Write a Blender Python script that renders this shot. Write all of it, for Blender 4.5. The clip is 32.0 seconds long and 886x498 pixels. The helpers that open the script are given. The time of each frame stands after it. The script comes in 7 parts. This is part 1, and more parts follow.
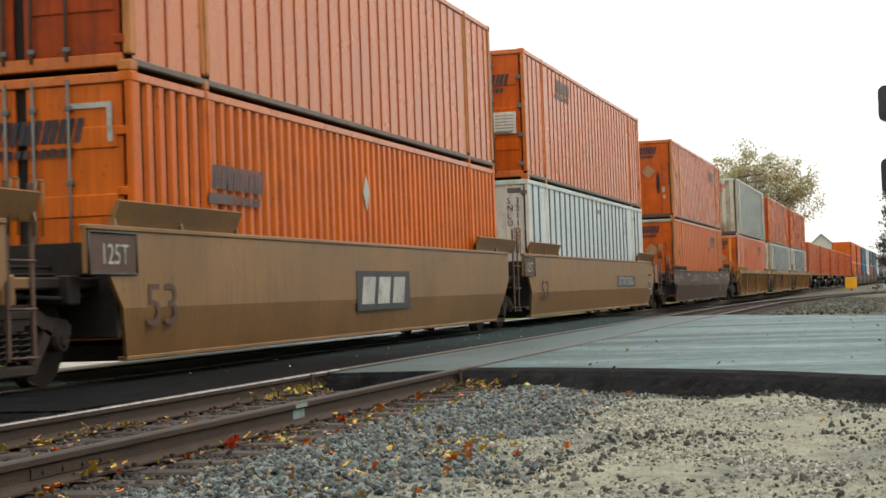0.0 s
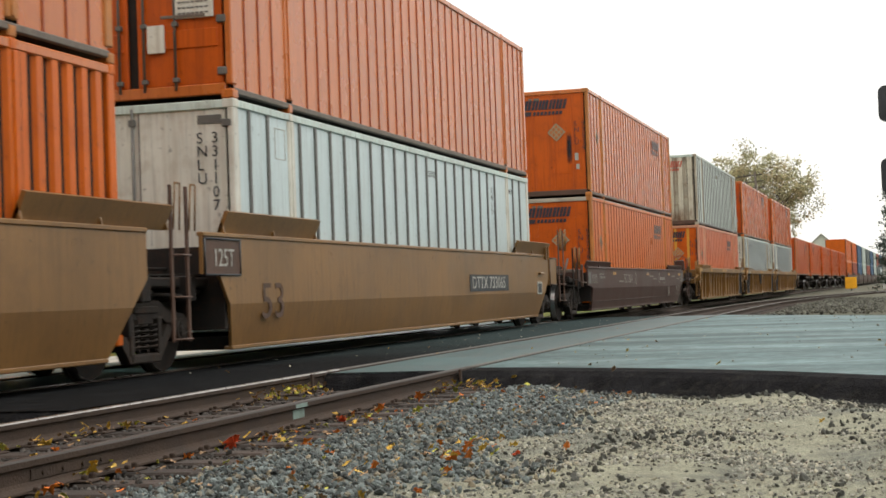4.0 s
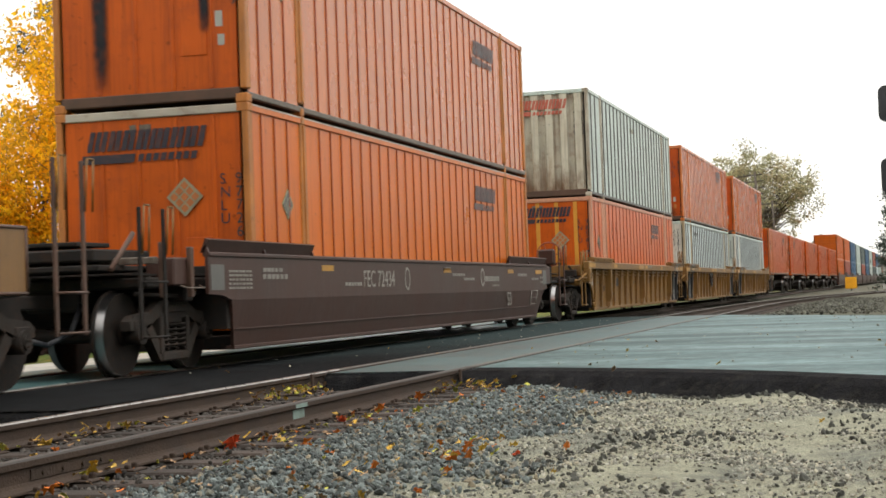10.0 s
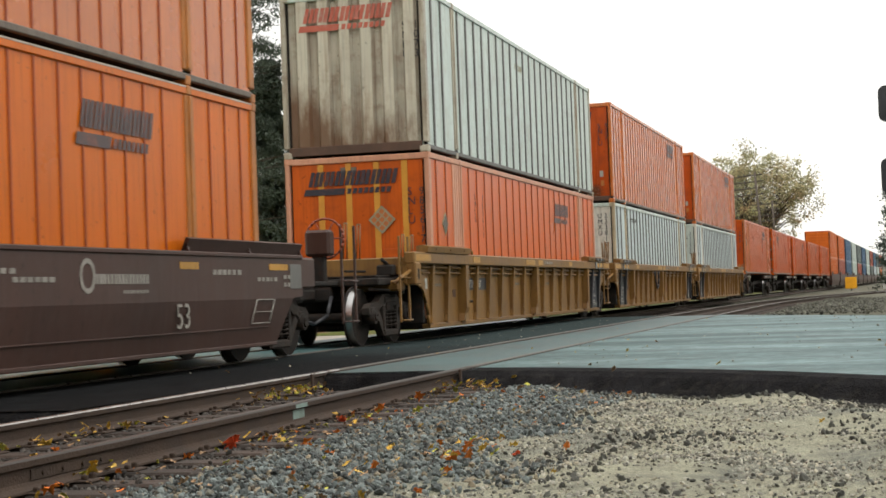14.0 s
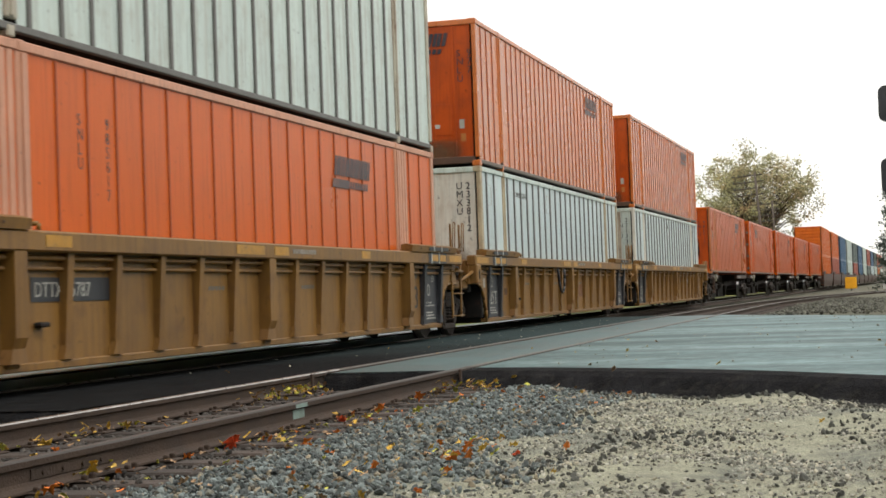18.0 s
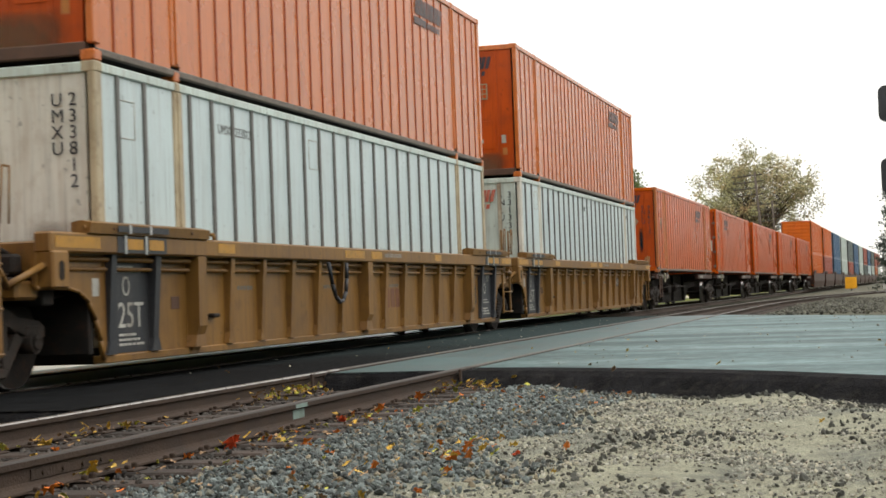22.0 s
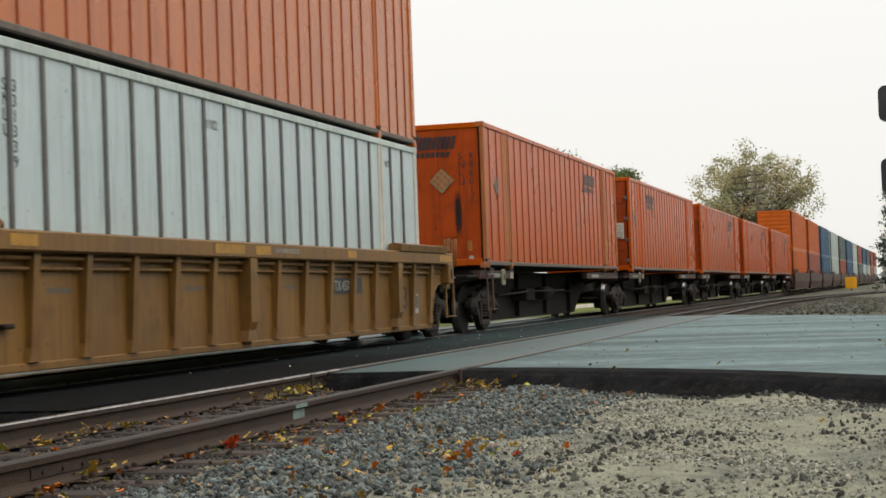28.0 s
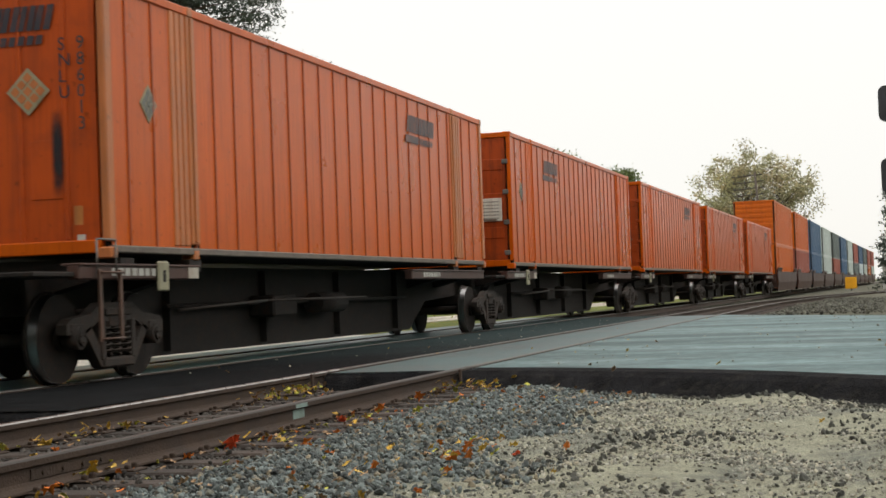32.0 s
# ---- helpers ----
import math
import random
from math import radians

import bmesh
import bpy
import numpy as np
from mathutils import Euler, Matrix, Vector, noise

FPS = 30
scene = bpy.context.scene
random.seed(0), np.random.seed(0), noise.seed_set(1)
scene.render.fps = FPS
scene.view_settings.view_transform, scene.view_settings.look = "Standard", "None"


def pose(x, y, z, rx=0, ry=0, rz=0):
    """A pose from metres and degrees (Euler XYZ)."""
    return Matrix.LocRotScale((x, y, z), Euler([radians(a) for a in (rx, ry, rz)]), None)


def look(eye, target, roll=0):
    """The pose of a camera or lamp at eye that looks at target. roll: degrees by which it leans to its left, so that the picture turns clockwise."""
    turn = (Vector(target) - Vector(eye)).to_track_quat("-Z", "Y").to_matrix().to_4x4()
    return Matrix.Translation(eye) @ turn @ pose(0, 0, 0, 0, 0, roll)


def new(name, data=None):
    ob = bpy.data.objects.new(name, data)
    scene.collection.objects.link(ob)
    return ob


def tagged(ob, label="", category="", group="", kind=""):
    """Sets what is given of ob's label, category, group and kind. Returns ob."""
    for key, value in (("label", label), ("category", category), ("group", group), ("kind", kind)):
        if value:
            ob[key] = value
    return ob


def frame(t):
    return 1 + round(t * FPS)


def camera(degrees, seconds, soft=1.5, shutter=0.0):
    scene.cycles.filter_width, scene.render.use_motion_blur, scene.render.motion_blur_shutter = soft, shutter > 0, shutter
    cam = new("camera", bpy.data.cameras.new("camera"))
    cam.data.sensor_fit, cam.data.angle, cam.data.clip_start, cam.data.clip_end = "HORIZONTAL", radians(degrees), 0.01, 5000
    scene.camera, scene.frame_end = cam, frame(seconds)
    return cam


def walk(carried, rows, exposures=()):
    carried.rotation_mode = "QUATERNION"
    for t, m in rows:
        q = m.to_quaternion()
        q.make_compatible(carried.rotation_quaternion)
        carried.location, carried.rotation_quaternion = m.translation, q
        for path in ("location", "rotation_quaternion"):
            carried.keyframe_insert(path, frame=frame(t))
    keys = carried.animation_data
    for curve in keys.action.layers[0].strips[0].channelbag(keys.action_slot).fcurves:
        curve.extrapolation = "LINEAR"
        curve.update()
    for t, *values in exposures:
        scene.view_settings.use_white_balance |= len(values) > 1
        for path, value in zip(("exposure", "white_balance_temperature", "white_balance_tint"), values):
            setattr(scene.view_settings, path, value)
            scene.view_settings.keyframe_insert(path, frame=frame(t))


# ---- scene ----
# camera on a tripod beside the crossing; the railway runs along +Y, z = 0 is the top of the rails
cam = camera(30.27, 32.0, soft=1.6, shutter=0.4)
YAW, PITCH = radians(15.27), radians(1.594)
EYE = look((0, 0, 0.772), (-10 * math.sin(YAW), 10 * math.cos(YAW), 0.772 + 10 * math.tan(PITCH)), -2.07)
walk(cam, [(0, EYE), (32, EYE)], exposures=[(0, -0.13), (8.5, -0.13), (9.8, -0.05), (10.6, -0.05), (12, -0.08), (14, -0.09), (25, -0.10), (27.5, -0.43), (30, -0.42), (32, -0.34)])

# ---- light: a bright overcast sky with a broad weak sun behind it ----
SUN_EL, SUN_AZ = radians(58), radians(95)
world = bpy.data.worlds.new("overcast_sky")
scene.world = world
world.use_nodes = True
wn, wl = world.node_tree.nodes, world.node_tree.links
wn.clear()
w_out = wn.new("ShaderNodeOutputWorld")
w_sky = wn.new("ShaderNodeTexSky")
w_sky.sky_type, w_sky.sun_disc = "NISHITA", False
w_sky.sun_elevation, w_sky.sun_rotation = SUN_EL, SUN_AZ
w_bg = wn.new("ShaderNodeBackground")
w_bg.inputs["Strength"].default_value = 0.10
w_cloud = wn.new("ShaderNodeBackground")
w_cloud.inputs["Color"].default_value = (1.0, 0.98, 0.93, 1)
# an overcast sky is brighter overhead than at the horizon
w_tc, w_sep, w_up = wn.new("ShaderNodeTexCoord"), wn.new("ShaderNodeSeparateXYZ"), wn.new("ShaderNodeMapRange")
w_up.inputs["To Min"].default_value, w_up.inputs["To Max"].default_value = 1.32, 2.05
wl.new(w_tc.outputs["Generated"], w_sep.inputs[0])
wl.new(w_sep.outputs["Z"], w_up.inputs["Value"])
wl.new(w_up.outputs[0], w_cloud.inputs["Strength"])
w_mix = wn.new("ShaderNodeMixShader")
w_mix.inputs[0].default_value = 0.88
wl.new(w_sky.outputs[0], w_bg.inputs["Color"])
wl.new(w_bg.outputs[0], w_mix.inputs[1])
wl.new(w_cloud.outputs[0], w_mix.inputs[2])
wl.new(w_mix.outputs[0], w_out.inputs["Surface"])
sun = new("sun", bpy.data.lights.new("sun", "SUN"))
sun.data.energy, sun.data.angle, sun.data.color = 1.2, radians(30), (1.0, 0.95, 0.88)
sun.matrix_world = look((30 * math.sin(SUN_AZ), 30 * math.cos(SUN_AZ), 30 * math.tan(SUN_EL)), (0, 0, 0))


# ---- materials ----
def mat(name, col, rough=0.6, metal=0.0, var=0.18, scale=1.5, bump=0.15, bscale=60.0, dirt=None, dirt_amount=0.0,
        streak=0.0, rnd=0.0, island=0.0, spec=0.5, warm=None):
    """Painted or raw surface: broad tone changes, fine grain, and grime or rust in patches or streaks."""
    m = bpy.data.materials.new(name)
    m.use_nodes = True
    n, l = m.node_tree.nodes, m.node_tree.links
    p = n["Principled BSDF"]
    tc = n.new("ShaderNodeTexCoord")
    a = n.new("ShaderNodeTexNoise")
    a.inputs["Scale"].default_value, a.inputs["Detail"].default_value = scale, 8
    l.new(tc.outputs["Object"], a.inputs["Vector"])
    ramp = n.new("ShaderNodeValToRGB")
    lo = [c * (1 - var) for c in col]
    hi = [min(1, c * (1 + var)) for c in col]
    ramp.color_ramp.elements[0].position, ramp.color_ramp.elements[1].position = 0.32, 0.68
    ramp.color_ramp.elements[0].color, ramp.color_ramp.elements[1].color = (*lo, 1), (*hi, 1)
    l.new(a.outputs["Fac"], ramp.inputs["Fac"])
    out = ramp.outputs["Color"]

    def mix(fac_socket, col_b, amount, blend="MIX"):
        mx = n.new("ShaderNodeMix")
        mx.data_type, mx.blend_type = "RGBA", blend
        mul = n.new("ShaderNodeMath")
        mul.operation = "MULTIPLY"
        mul.inputs[1].default_value = amount
        l.new(fac_socket, mul.inputs[0])
        l.new(mul.outputs[0], mx.inputs["Factor"])
        l.new(out, mx.inputs["A"])
        mx.inputs["B"].default_value = (*col_b, 1)
        return mx.outputs["Result"]

    if dirt and dirt_amount:
        b = n.new("ShaderNodeTexNoise")
        b.inputs["Scale"].default_value, b.inputs["Detail"].default_value = scale * 2.7, 10
        b.inputs["Roughness"].default_value = 0.7
        l.new(tc.outputs["Object"], b.inputs["Vector"])
        r = n.new("ShaderNodeValToRGB")
        r.color_ramp.elements[0].position, r.color_ramp.elements[1].position = 0.5, 0.68
        l.new(b.outputs["Fac"], r.inputs["Fac"])
        out = mix(r.outputs["Color"], dirt, dirt_amount)
    if dirt and streak:
        mp = n.new("ShaderNodeMapping")
        mp.inputs["Scale"].default_value = (5, 5, 0.35)
        l.new(tc.outputs["Object"], mp.inputs["Vector"])
        b = n.new("ShaderNodeTexNoise")
        b.inputs["Scale"].default_value, b.inputs["Detail"].default_value = 2.0, 6
        l.new(mp.outputs[0], b.inputs["Vector"])
        r = n.new("ShaderNodeValToRGB")
        r.color_ramp.elements[0].position, r.color_ramp.elements[1].position = 0.48, 0.75
        l.new(b.outputs["Fac"], r.inputs["Fac"])
        out = mix(r.outputs["Color"], dirt, streak)
    if warm:
        # one stone in three is of another kind
        geo, frac, pick = n.new("ShaderNodeNewGeometry"), n.new("ShaderNodeMath"), n.new("ShaderNodeMapRange")
        frac.operation = "PINGPONG"
        frac.inputs[1].default_value = 0.13
        pick.inputs["From Min"].default_value, pick.inputs["From Max"].default_value = 0.10, 0.125
        l.new(geo.outputs["Random Per Island"], frac.inputs[0])
        l.new(frac.outputs[0], pick.inputs["Value"])
        out = mix(pick.outputs[0], warm, 0.85)
    if streak:
        # fine upright weathering lines in the paint
        mp = n.new("ShaderNodeMapping")
        mp.inputs["Scale"].default_value = (26, 26, 0.9)
        l.new(tc.outputs["Object"], mp.inputs["Vector"])
        b = n.new("ShaderNodeTexNoise")
        b.inputs["Scale"].default_value, b.inputs["Detail"].default_value = 1.0, 5
        l.new(mp.outputs[0], b.inputs["Vector"])
        r = n.new("ShaderNodeValToRGB")
        r.color_ramp.elements[0].position, r.color_ramp.elements[1].position = 0.52, 0.72
        l.new(b.outputs["Fac"], r.inputs["Fac"])
        out = mix(r.outputs["Color"], [0.45 * c for c in col], 0.45)
        # chips and spots
        b = n.new("ShaderNodeTexNoise")
        b.inputs["Scale"].default_value, b.inputs["Detail"].default_value = 11.0, 4
        l.new(tc.outputs["Object"], b.inputs["Vector"])
        r = n.new("ShaderNodeValToRGB")
        r.color_ramp.elements[0].position, r.color_ramp.elements[1].position = 0.66, 0.72
        l.new(b.outputs["Fac"], r.inputs["Fac"])
        out = mix(r.outputs["Color"], [0.30 * c for c in col], 0.6)
    if rnd or island:
        src = n.new("ShaderNodeObjectInfo").outputs["Random"] if rnd else n.new("ShaderNodeNewGeometry").outputs["Random Per Island"]
        k = rnd or island
        mr = n.new("ShaderNodeMapRange")
        mr.inputs["To Min"].default_value, mr.inputs["To Max"].default_value = 1 - k, 1 + k
        l.new(src, mr.inputs["Value"])
        hs = n.new("ShaderNodeHueSaturation")
        l.new(mr.outputs[0], hs.inputs["Value"])
        l.new(out, hs.inputs["Color"])
        out = hs.outputs["Color"]
    l.new(out, p.inputs["Base Color"])
    rr = n.new("ShaderNodeMapRange")
    rr.inputs["To Min"].default_value, rr.inputs["To Max"].default_value = max(0.05, rough - 0.12), min(1, rough + 0.12)
    l.new(a.outputs["Fac"], rr.inputs["Value"])
    l.new(rr.outputs[0], p.inputs["Roughness"])
    p.inputs["Metallic"].default_value = metal
    p.inputs["Specular IOR Level"].default_value = spec
    if bump:
        f = n.new("ShaderNodeTexNoise")
        f.inputs["Scale"].default_value, f.inputs["Detail"].default_value = bscale, 6
        l.new(tc.outputs["Object"], f.inputs["Vector"])
        bp = n.new("ShaderNodeBump")
        bp.inputs["Strength"].default_value, bp.inputs["Distance"].default_value = bump, 0.02
        l.new(f.outputs["Fac"], bp.inputs["Height"])
        l.new(bp.outputs[0], p.inputs["Normal"])
    return m


RUST, GRIME = (0.07, 0.028, 0.012), (0.05, 0.035, 0.025)
ORANGE = mat("orange_paint", (0.59, 0.122, 0.004), 0.40, var=0.12, scale=0.8, bump=0.05, dirt=(0.26, 0.042, 0.006), dirt_amount=0.35, streak=0.35, spec=0.30)
# end paints: redder and darker than the side paints
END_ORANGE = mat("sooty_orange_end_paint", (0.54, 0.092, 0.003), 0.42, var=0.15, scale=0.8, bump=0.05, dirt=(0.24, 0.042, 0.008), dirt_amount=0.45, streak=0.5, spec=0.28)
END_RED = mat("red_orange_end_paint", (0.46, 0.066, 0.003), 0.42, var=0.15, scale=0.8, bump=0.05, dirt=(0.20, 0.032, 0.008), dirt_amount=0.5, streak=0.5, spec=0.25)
CORAL = mat("coral_orange_plate_paint", (0.58, 0.105, 0.005), 0.32, var=0.08, scale=0.6, bump=0.03, dirt=(0.46, 0.08, 0.006), dirt_amount=0.25, streak=0.3, spec=0.24)
OCHRE = mat("ochre_strip_paint", (0.58, 0.26, 0.025), 0.5, var=0.1, dirt=(0.40, 0.10, 0.01), dirt_amount=0.3)
ORANGE_PLATE = mat("orange_plate_paint", (0.59, 0.132, 0.003), 0.32, var=0.08, scale=0.6, bump=0.03, dirt=(0.44, 0.085, 0.006), dirt_amount=0.25, streak=0.3, spec=0.26)
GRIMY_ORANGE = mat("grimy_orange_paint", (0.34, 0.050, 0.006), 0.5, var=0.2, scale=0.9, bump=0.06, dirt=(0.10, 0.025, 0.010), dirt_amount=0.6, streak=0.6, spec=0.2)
RED_ORANGE = mat("red_orange_plate_paint", (0.53, 0.092, 0.002), 0.30, var=0.10, scale=0.6, bump=0.03, dirt=(0.30, 0.05, 0.006), dirt_amount=0.3, streak=0.35, spec=0.20)
PEACH = mat("bleached_peach_paint", (0.56, 0.27, 0.17), 0.45, var=0.1, dirt=(0.35, 0.14, 0.07), dirt_amount=0.3, streak=0.3)
PALE_RAIL = mat("bleached_grey_rail", (0.40, 0.36, 0.30), 0.5, var=0.15, dirt=(0.20, 0.10, 0.05), dirt_amount=0.5)
GHOST = mat("bleached_mark_paint", (0.075, 0.05, 0.05), 0.5, var=0.25, dirt=(0.36, 0.09, 0.04), dirt_amount=0.5, bump=0)
WARM_WHITE = mat("yellowed_white_paint", (0.66, 0.64, 0.57), 0.45, var=0.08, dirt=(0.30, 0.20, 0.11), dirt_amount=0.3, streak=0.35)
WORN_ORANGE = mat("rubbed_orange_paint", (0.44, 0.135, 0.035), 0.42, var=0.12, dirt=(0.25, 0.10, 0.04), dirt_amount=0.45, streak=0.5)
# dark rib paint: shadow line beside each rib painted in, with some seam dirt
SEAM_SHADE = mat("dark_orange_seam", (0.31, 0.055, 0.010), 0.5, var=0.2, bump=0.05)
FADED = mat("faded_orange_paint", (0.53, 0.145, 0.030), 0.27, var=0.12, scale=0.8, bump=0.03, dirt=(0.34, 0.075, 0.02), dirt_amount=0.3, streak=0.35)
YELLOWED = mat("worn_ochre_paint", (0.45, 0.16, 0.03), 0.5, dirt=RUST, dirt_amount=0.3, streak=0.4)
REDOX = mat("red_brown_paint", (0.28, 0.06, 0.025), 0.5, dirt=GRIME, dirt_amount=0.3, streak=0.3)
WHITE = mat("white_sheet_paint", (0.53, 0.62, 0.63), 0.35, var=0.06, scale=0.7, bump=0.04, dirt=(0.35, 0.33, 0.30), dirt_amount=0.15, streak=0.22)
CREAM = mat("weathered_white_paint", (0.52, 0.60, 0.56), 0.42, var=0.10, scale=0.9, bump=0.05, dirt=(0.22, 0.13, 0.06), dirt_amount=0.25, streak=0.35)
STAINED = mat("rust_stained_white_paint", (0.42, 0.38, 0.30), 0.5, var=0.2, scale=1.2, bump=0.06, dirt=(0.15, 0.07, 0.03), dirt_amount=0.6, streak=0.65)
FLUTE = mat("stained_flute_paint", (0.55, 0.51, 0.41), 0.5, var=0.12, scale=1.0, bump=0.05, dirt=(0.25, 0.15, 0.08), dirt_amount=0.4, streak=0.5)
BUFF = mat("buff_patch_paint", (0.40, 0.36, 0.28), 0.55, var=0.08, dirt=(0.28, 0.20, 0.12), dirt_amount=0.3, streak=0.3)
BUFF_POST = mat("yellowed_cream_post", (0.46, 0.38, 0.25), 0.5, var=0.12, dirt=(0.15, 0.08, 0.035), dirt_amount=0.5, streak=0.6)
CLIP = mat("galvanised_clip", (0.45, 0.46, 0.46), 0.4, 0.5, var=0.15)
GREYPOST = mat("grey_brown_post", (0.135, 0.130, 0.120), 0.5, 0.3, dirt=GRIME, dirt_amount=0.3)
WORN_RAIL = mat("scuffed_edge_rail", (0.165, 0.135, 0.11), 0.55, 0.3, dirt=RUST, dirt_amount=0.5, streak=0.3, scale=3)
DARK = mat("dark_grimy_steel", (0.019, 0.016, 0.014), 0.8, spec=0.25, var=0.3, scale=3, bump=0.3, dirt=RUST, dirt_amount=0.35)
RUSTY = mat("rust_brown_post_paint", (0.085, 0.042, 0.026), 0.6, var=0.25, scale=3, dirt=GRIME, dirt_amount=0.4)
BLACK = mat("black_paint", (0.022, 0.024, 0.03), 0.5, var=0.25, dirt=(0.08, 0.07, 0.06), dirt_amount=0.25, streak=0.3)
NAVY = mat("faded_navy_lettering", (0.022, 0.018, 0.03), 0.55, dirt=(0.25, 0.07, 0.03), dirt_amount=0.35, bump=0)
REDMARK = mat("faded_red_lettering", (0.45, 0.10, 0.06), 0.55, dirt=(0.4, 0.35, 0.3), dirt_amount=0.4, bump=0)
DUSTY_STENCIL = mat("dusty_grey_stencil", (0.27, 0.25, 0.22), 0.6, dirt=(0.08, 0.055, 0.045), dirt_amount=0.75, scale=3, bump=0)
FADED_RED = mat("faded_red_stencil", (0.15, 0.055, 0.03), 0.6, dirt=(0.19, 0.09, 0.025), dirt_amount=0.6, bump=0)
PALE = mat("pale_stencil_paint", (0.42, 0.41, 0.37), 0.6, dirt=(0.12, 0.09, 0.06), dirt_amount=0.6, bump=0)
PLACARD = mat("grey_placard_plate", (0.27, 0.25, 0.16), 0.5, dirt=(0.13, 0.09, 0.045), dirt_amount=0.5)
TAN = mat("tan_car_paint", (0.222, 0.113, 0.036), 0.38, var=0.20, scale=0.6, bump=0.08, dirt=(0.11, 0.055, 0.018), dirt_amount=0.45, streak=0.4)
TAN_RIB = mat("dusty_tan_paint", (0.205, 0.101, 0.019), 0.5, var=0.18, scale=1.1, bump=0.08, dirt=(0.105, 0.045, 0.015), dirt_amount=0.55, streak=0.6)
BROWN = mat("dark_brown_car_paint", (0.060, 0.029, 0.022), 0.5, spec=0.3, var=0.2, scale=0.7, bump=0.08, dirt=(0.075, 0.05, 0.043), dirt_amount=0.35, streak=0.4)
YELLOWTAPE = mat("yellow_reflector_tape", (0.42, 0.205, 0.016), 0.4, dirt=(0.18, 0.09, 0.02), dirt_amount=0.7, scale=3)
BLUE = mat("blue_box_paint", (0.05, 0.12, 0.22), 0.5, dirt=GRIME, dirt_amount=0.25, streak=0.25)
TEALGREY = mat("grey_green_box_paint", (0.12, 0.15, 0.14), 0.5, dirt=GRIME, dirt_amount=0.25, streak=0.25)
PINKRED = mat("red_box_paint", (0.36, 0.095, 0.06), 0.5, dirt=GRIME, dirt_amount=0.25, streak=0.25)
WHEEL = mat("brown_wheel_steel", (0.017, 0.014, 0.012), 0.75, 0.0, spec=0.2, var=0.3, scale=6, dirt=RUST, dirt_amount=0.4)
TREAD = mat("polished_wheel_tread", (0.38, 0.38, 0.38), 0.30, 1.0, var=0.1, bump=0.02)
RAILSIDE = mat("rusty_rail_web", (0.048, 0.030, 0.020), 0.85, 0.1, var=0.25, scale=4, bump=0.4, dirt=(0.05, 0.03, 0.02), dirt_amount=0.5)
ROADHEAD = mat("dusty_rail_head", (0.080, 0.074, 0.062), 0.5, 0.3, var=0.4, scale=5, bump=0.1, dirt=(0.06, 0.04, 0.03), dirt_amount=0.5)
DULLHEAD = mat("dull_rail_head", (0.045, 0.036, 0.030), 0.55, 0.3, var=0.2, scale=5, bump=0.1, dirt=(0.05, 0.035, 0.025), dirt_amount=0.5)
RAILHEAD = mat("worn_rail_head", (0.40, 0.38, 0.36), 0.30, 0.95, var=0.2, scale=5, bump=0.05, dirt=(0.12, 0.07, 0.04), dirt_amount=0.5)
TIE = mat("weathered_tie_timber", (0.045, 0.033, 0.026), 0.9, var=0.35, scale=4, bump=0.7, bscale=30, rnd=0.3, dirt=(0.03, 0.025, 0.02), dirt_amount=0.5)


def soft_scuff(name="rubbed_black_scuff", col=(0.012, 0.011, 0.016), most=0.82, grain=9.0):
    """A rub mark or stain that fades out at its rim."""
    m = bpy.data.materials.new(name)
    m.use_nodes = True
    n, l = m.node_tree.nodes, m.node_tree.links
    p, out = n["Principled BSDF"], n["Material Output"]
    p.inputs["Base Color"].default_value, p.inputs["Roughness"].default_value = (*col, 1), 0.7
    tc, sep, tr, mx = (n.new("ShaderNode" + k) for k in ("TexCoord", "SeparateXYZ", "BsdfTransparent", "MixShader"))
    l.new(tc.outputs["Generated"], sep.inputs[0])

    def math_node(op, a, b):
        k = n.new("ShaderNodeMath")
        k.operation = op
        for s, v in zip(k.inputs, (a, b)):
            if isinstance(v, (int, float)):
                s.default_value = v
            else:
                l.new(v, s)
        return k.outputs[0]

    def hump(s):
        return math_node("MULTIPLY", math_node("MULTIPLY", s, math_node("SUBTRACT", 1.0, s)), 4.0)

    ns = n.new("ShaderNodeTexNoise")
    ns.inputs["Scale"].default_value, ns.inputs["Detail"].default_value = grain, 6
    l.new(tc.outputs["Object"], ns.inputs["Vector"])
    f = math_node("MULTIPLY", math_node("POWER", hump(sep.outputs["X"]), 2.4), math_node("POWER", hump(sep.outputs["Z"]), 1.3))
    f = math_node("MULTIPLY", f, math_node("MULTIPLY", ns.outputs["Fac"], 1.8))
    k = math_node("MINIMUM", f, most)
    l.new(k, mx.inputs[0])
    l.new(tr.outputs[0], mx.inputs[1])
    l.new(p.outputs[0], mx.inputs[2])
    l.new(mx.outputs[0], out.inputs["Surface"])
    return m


SCUFF = soft_scuff()
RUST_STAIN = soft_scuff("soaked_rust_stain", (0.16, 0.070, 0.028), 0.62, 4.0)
GREY_WEAR = soft_scuff("rubbed_grey_wear", (0.10, 0.075, 0.05), 0.55, 6.0)


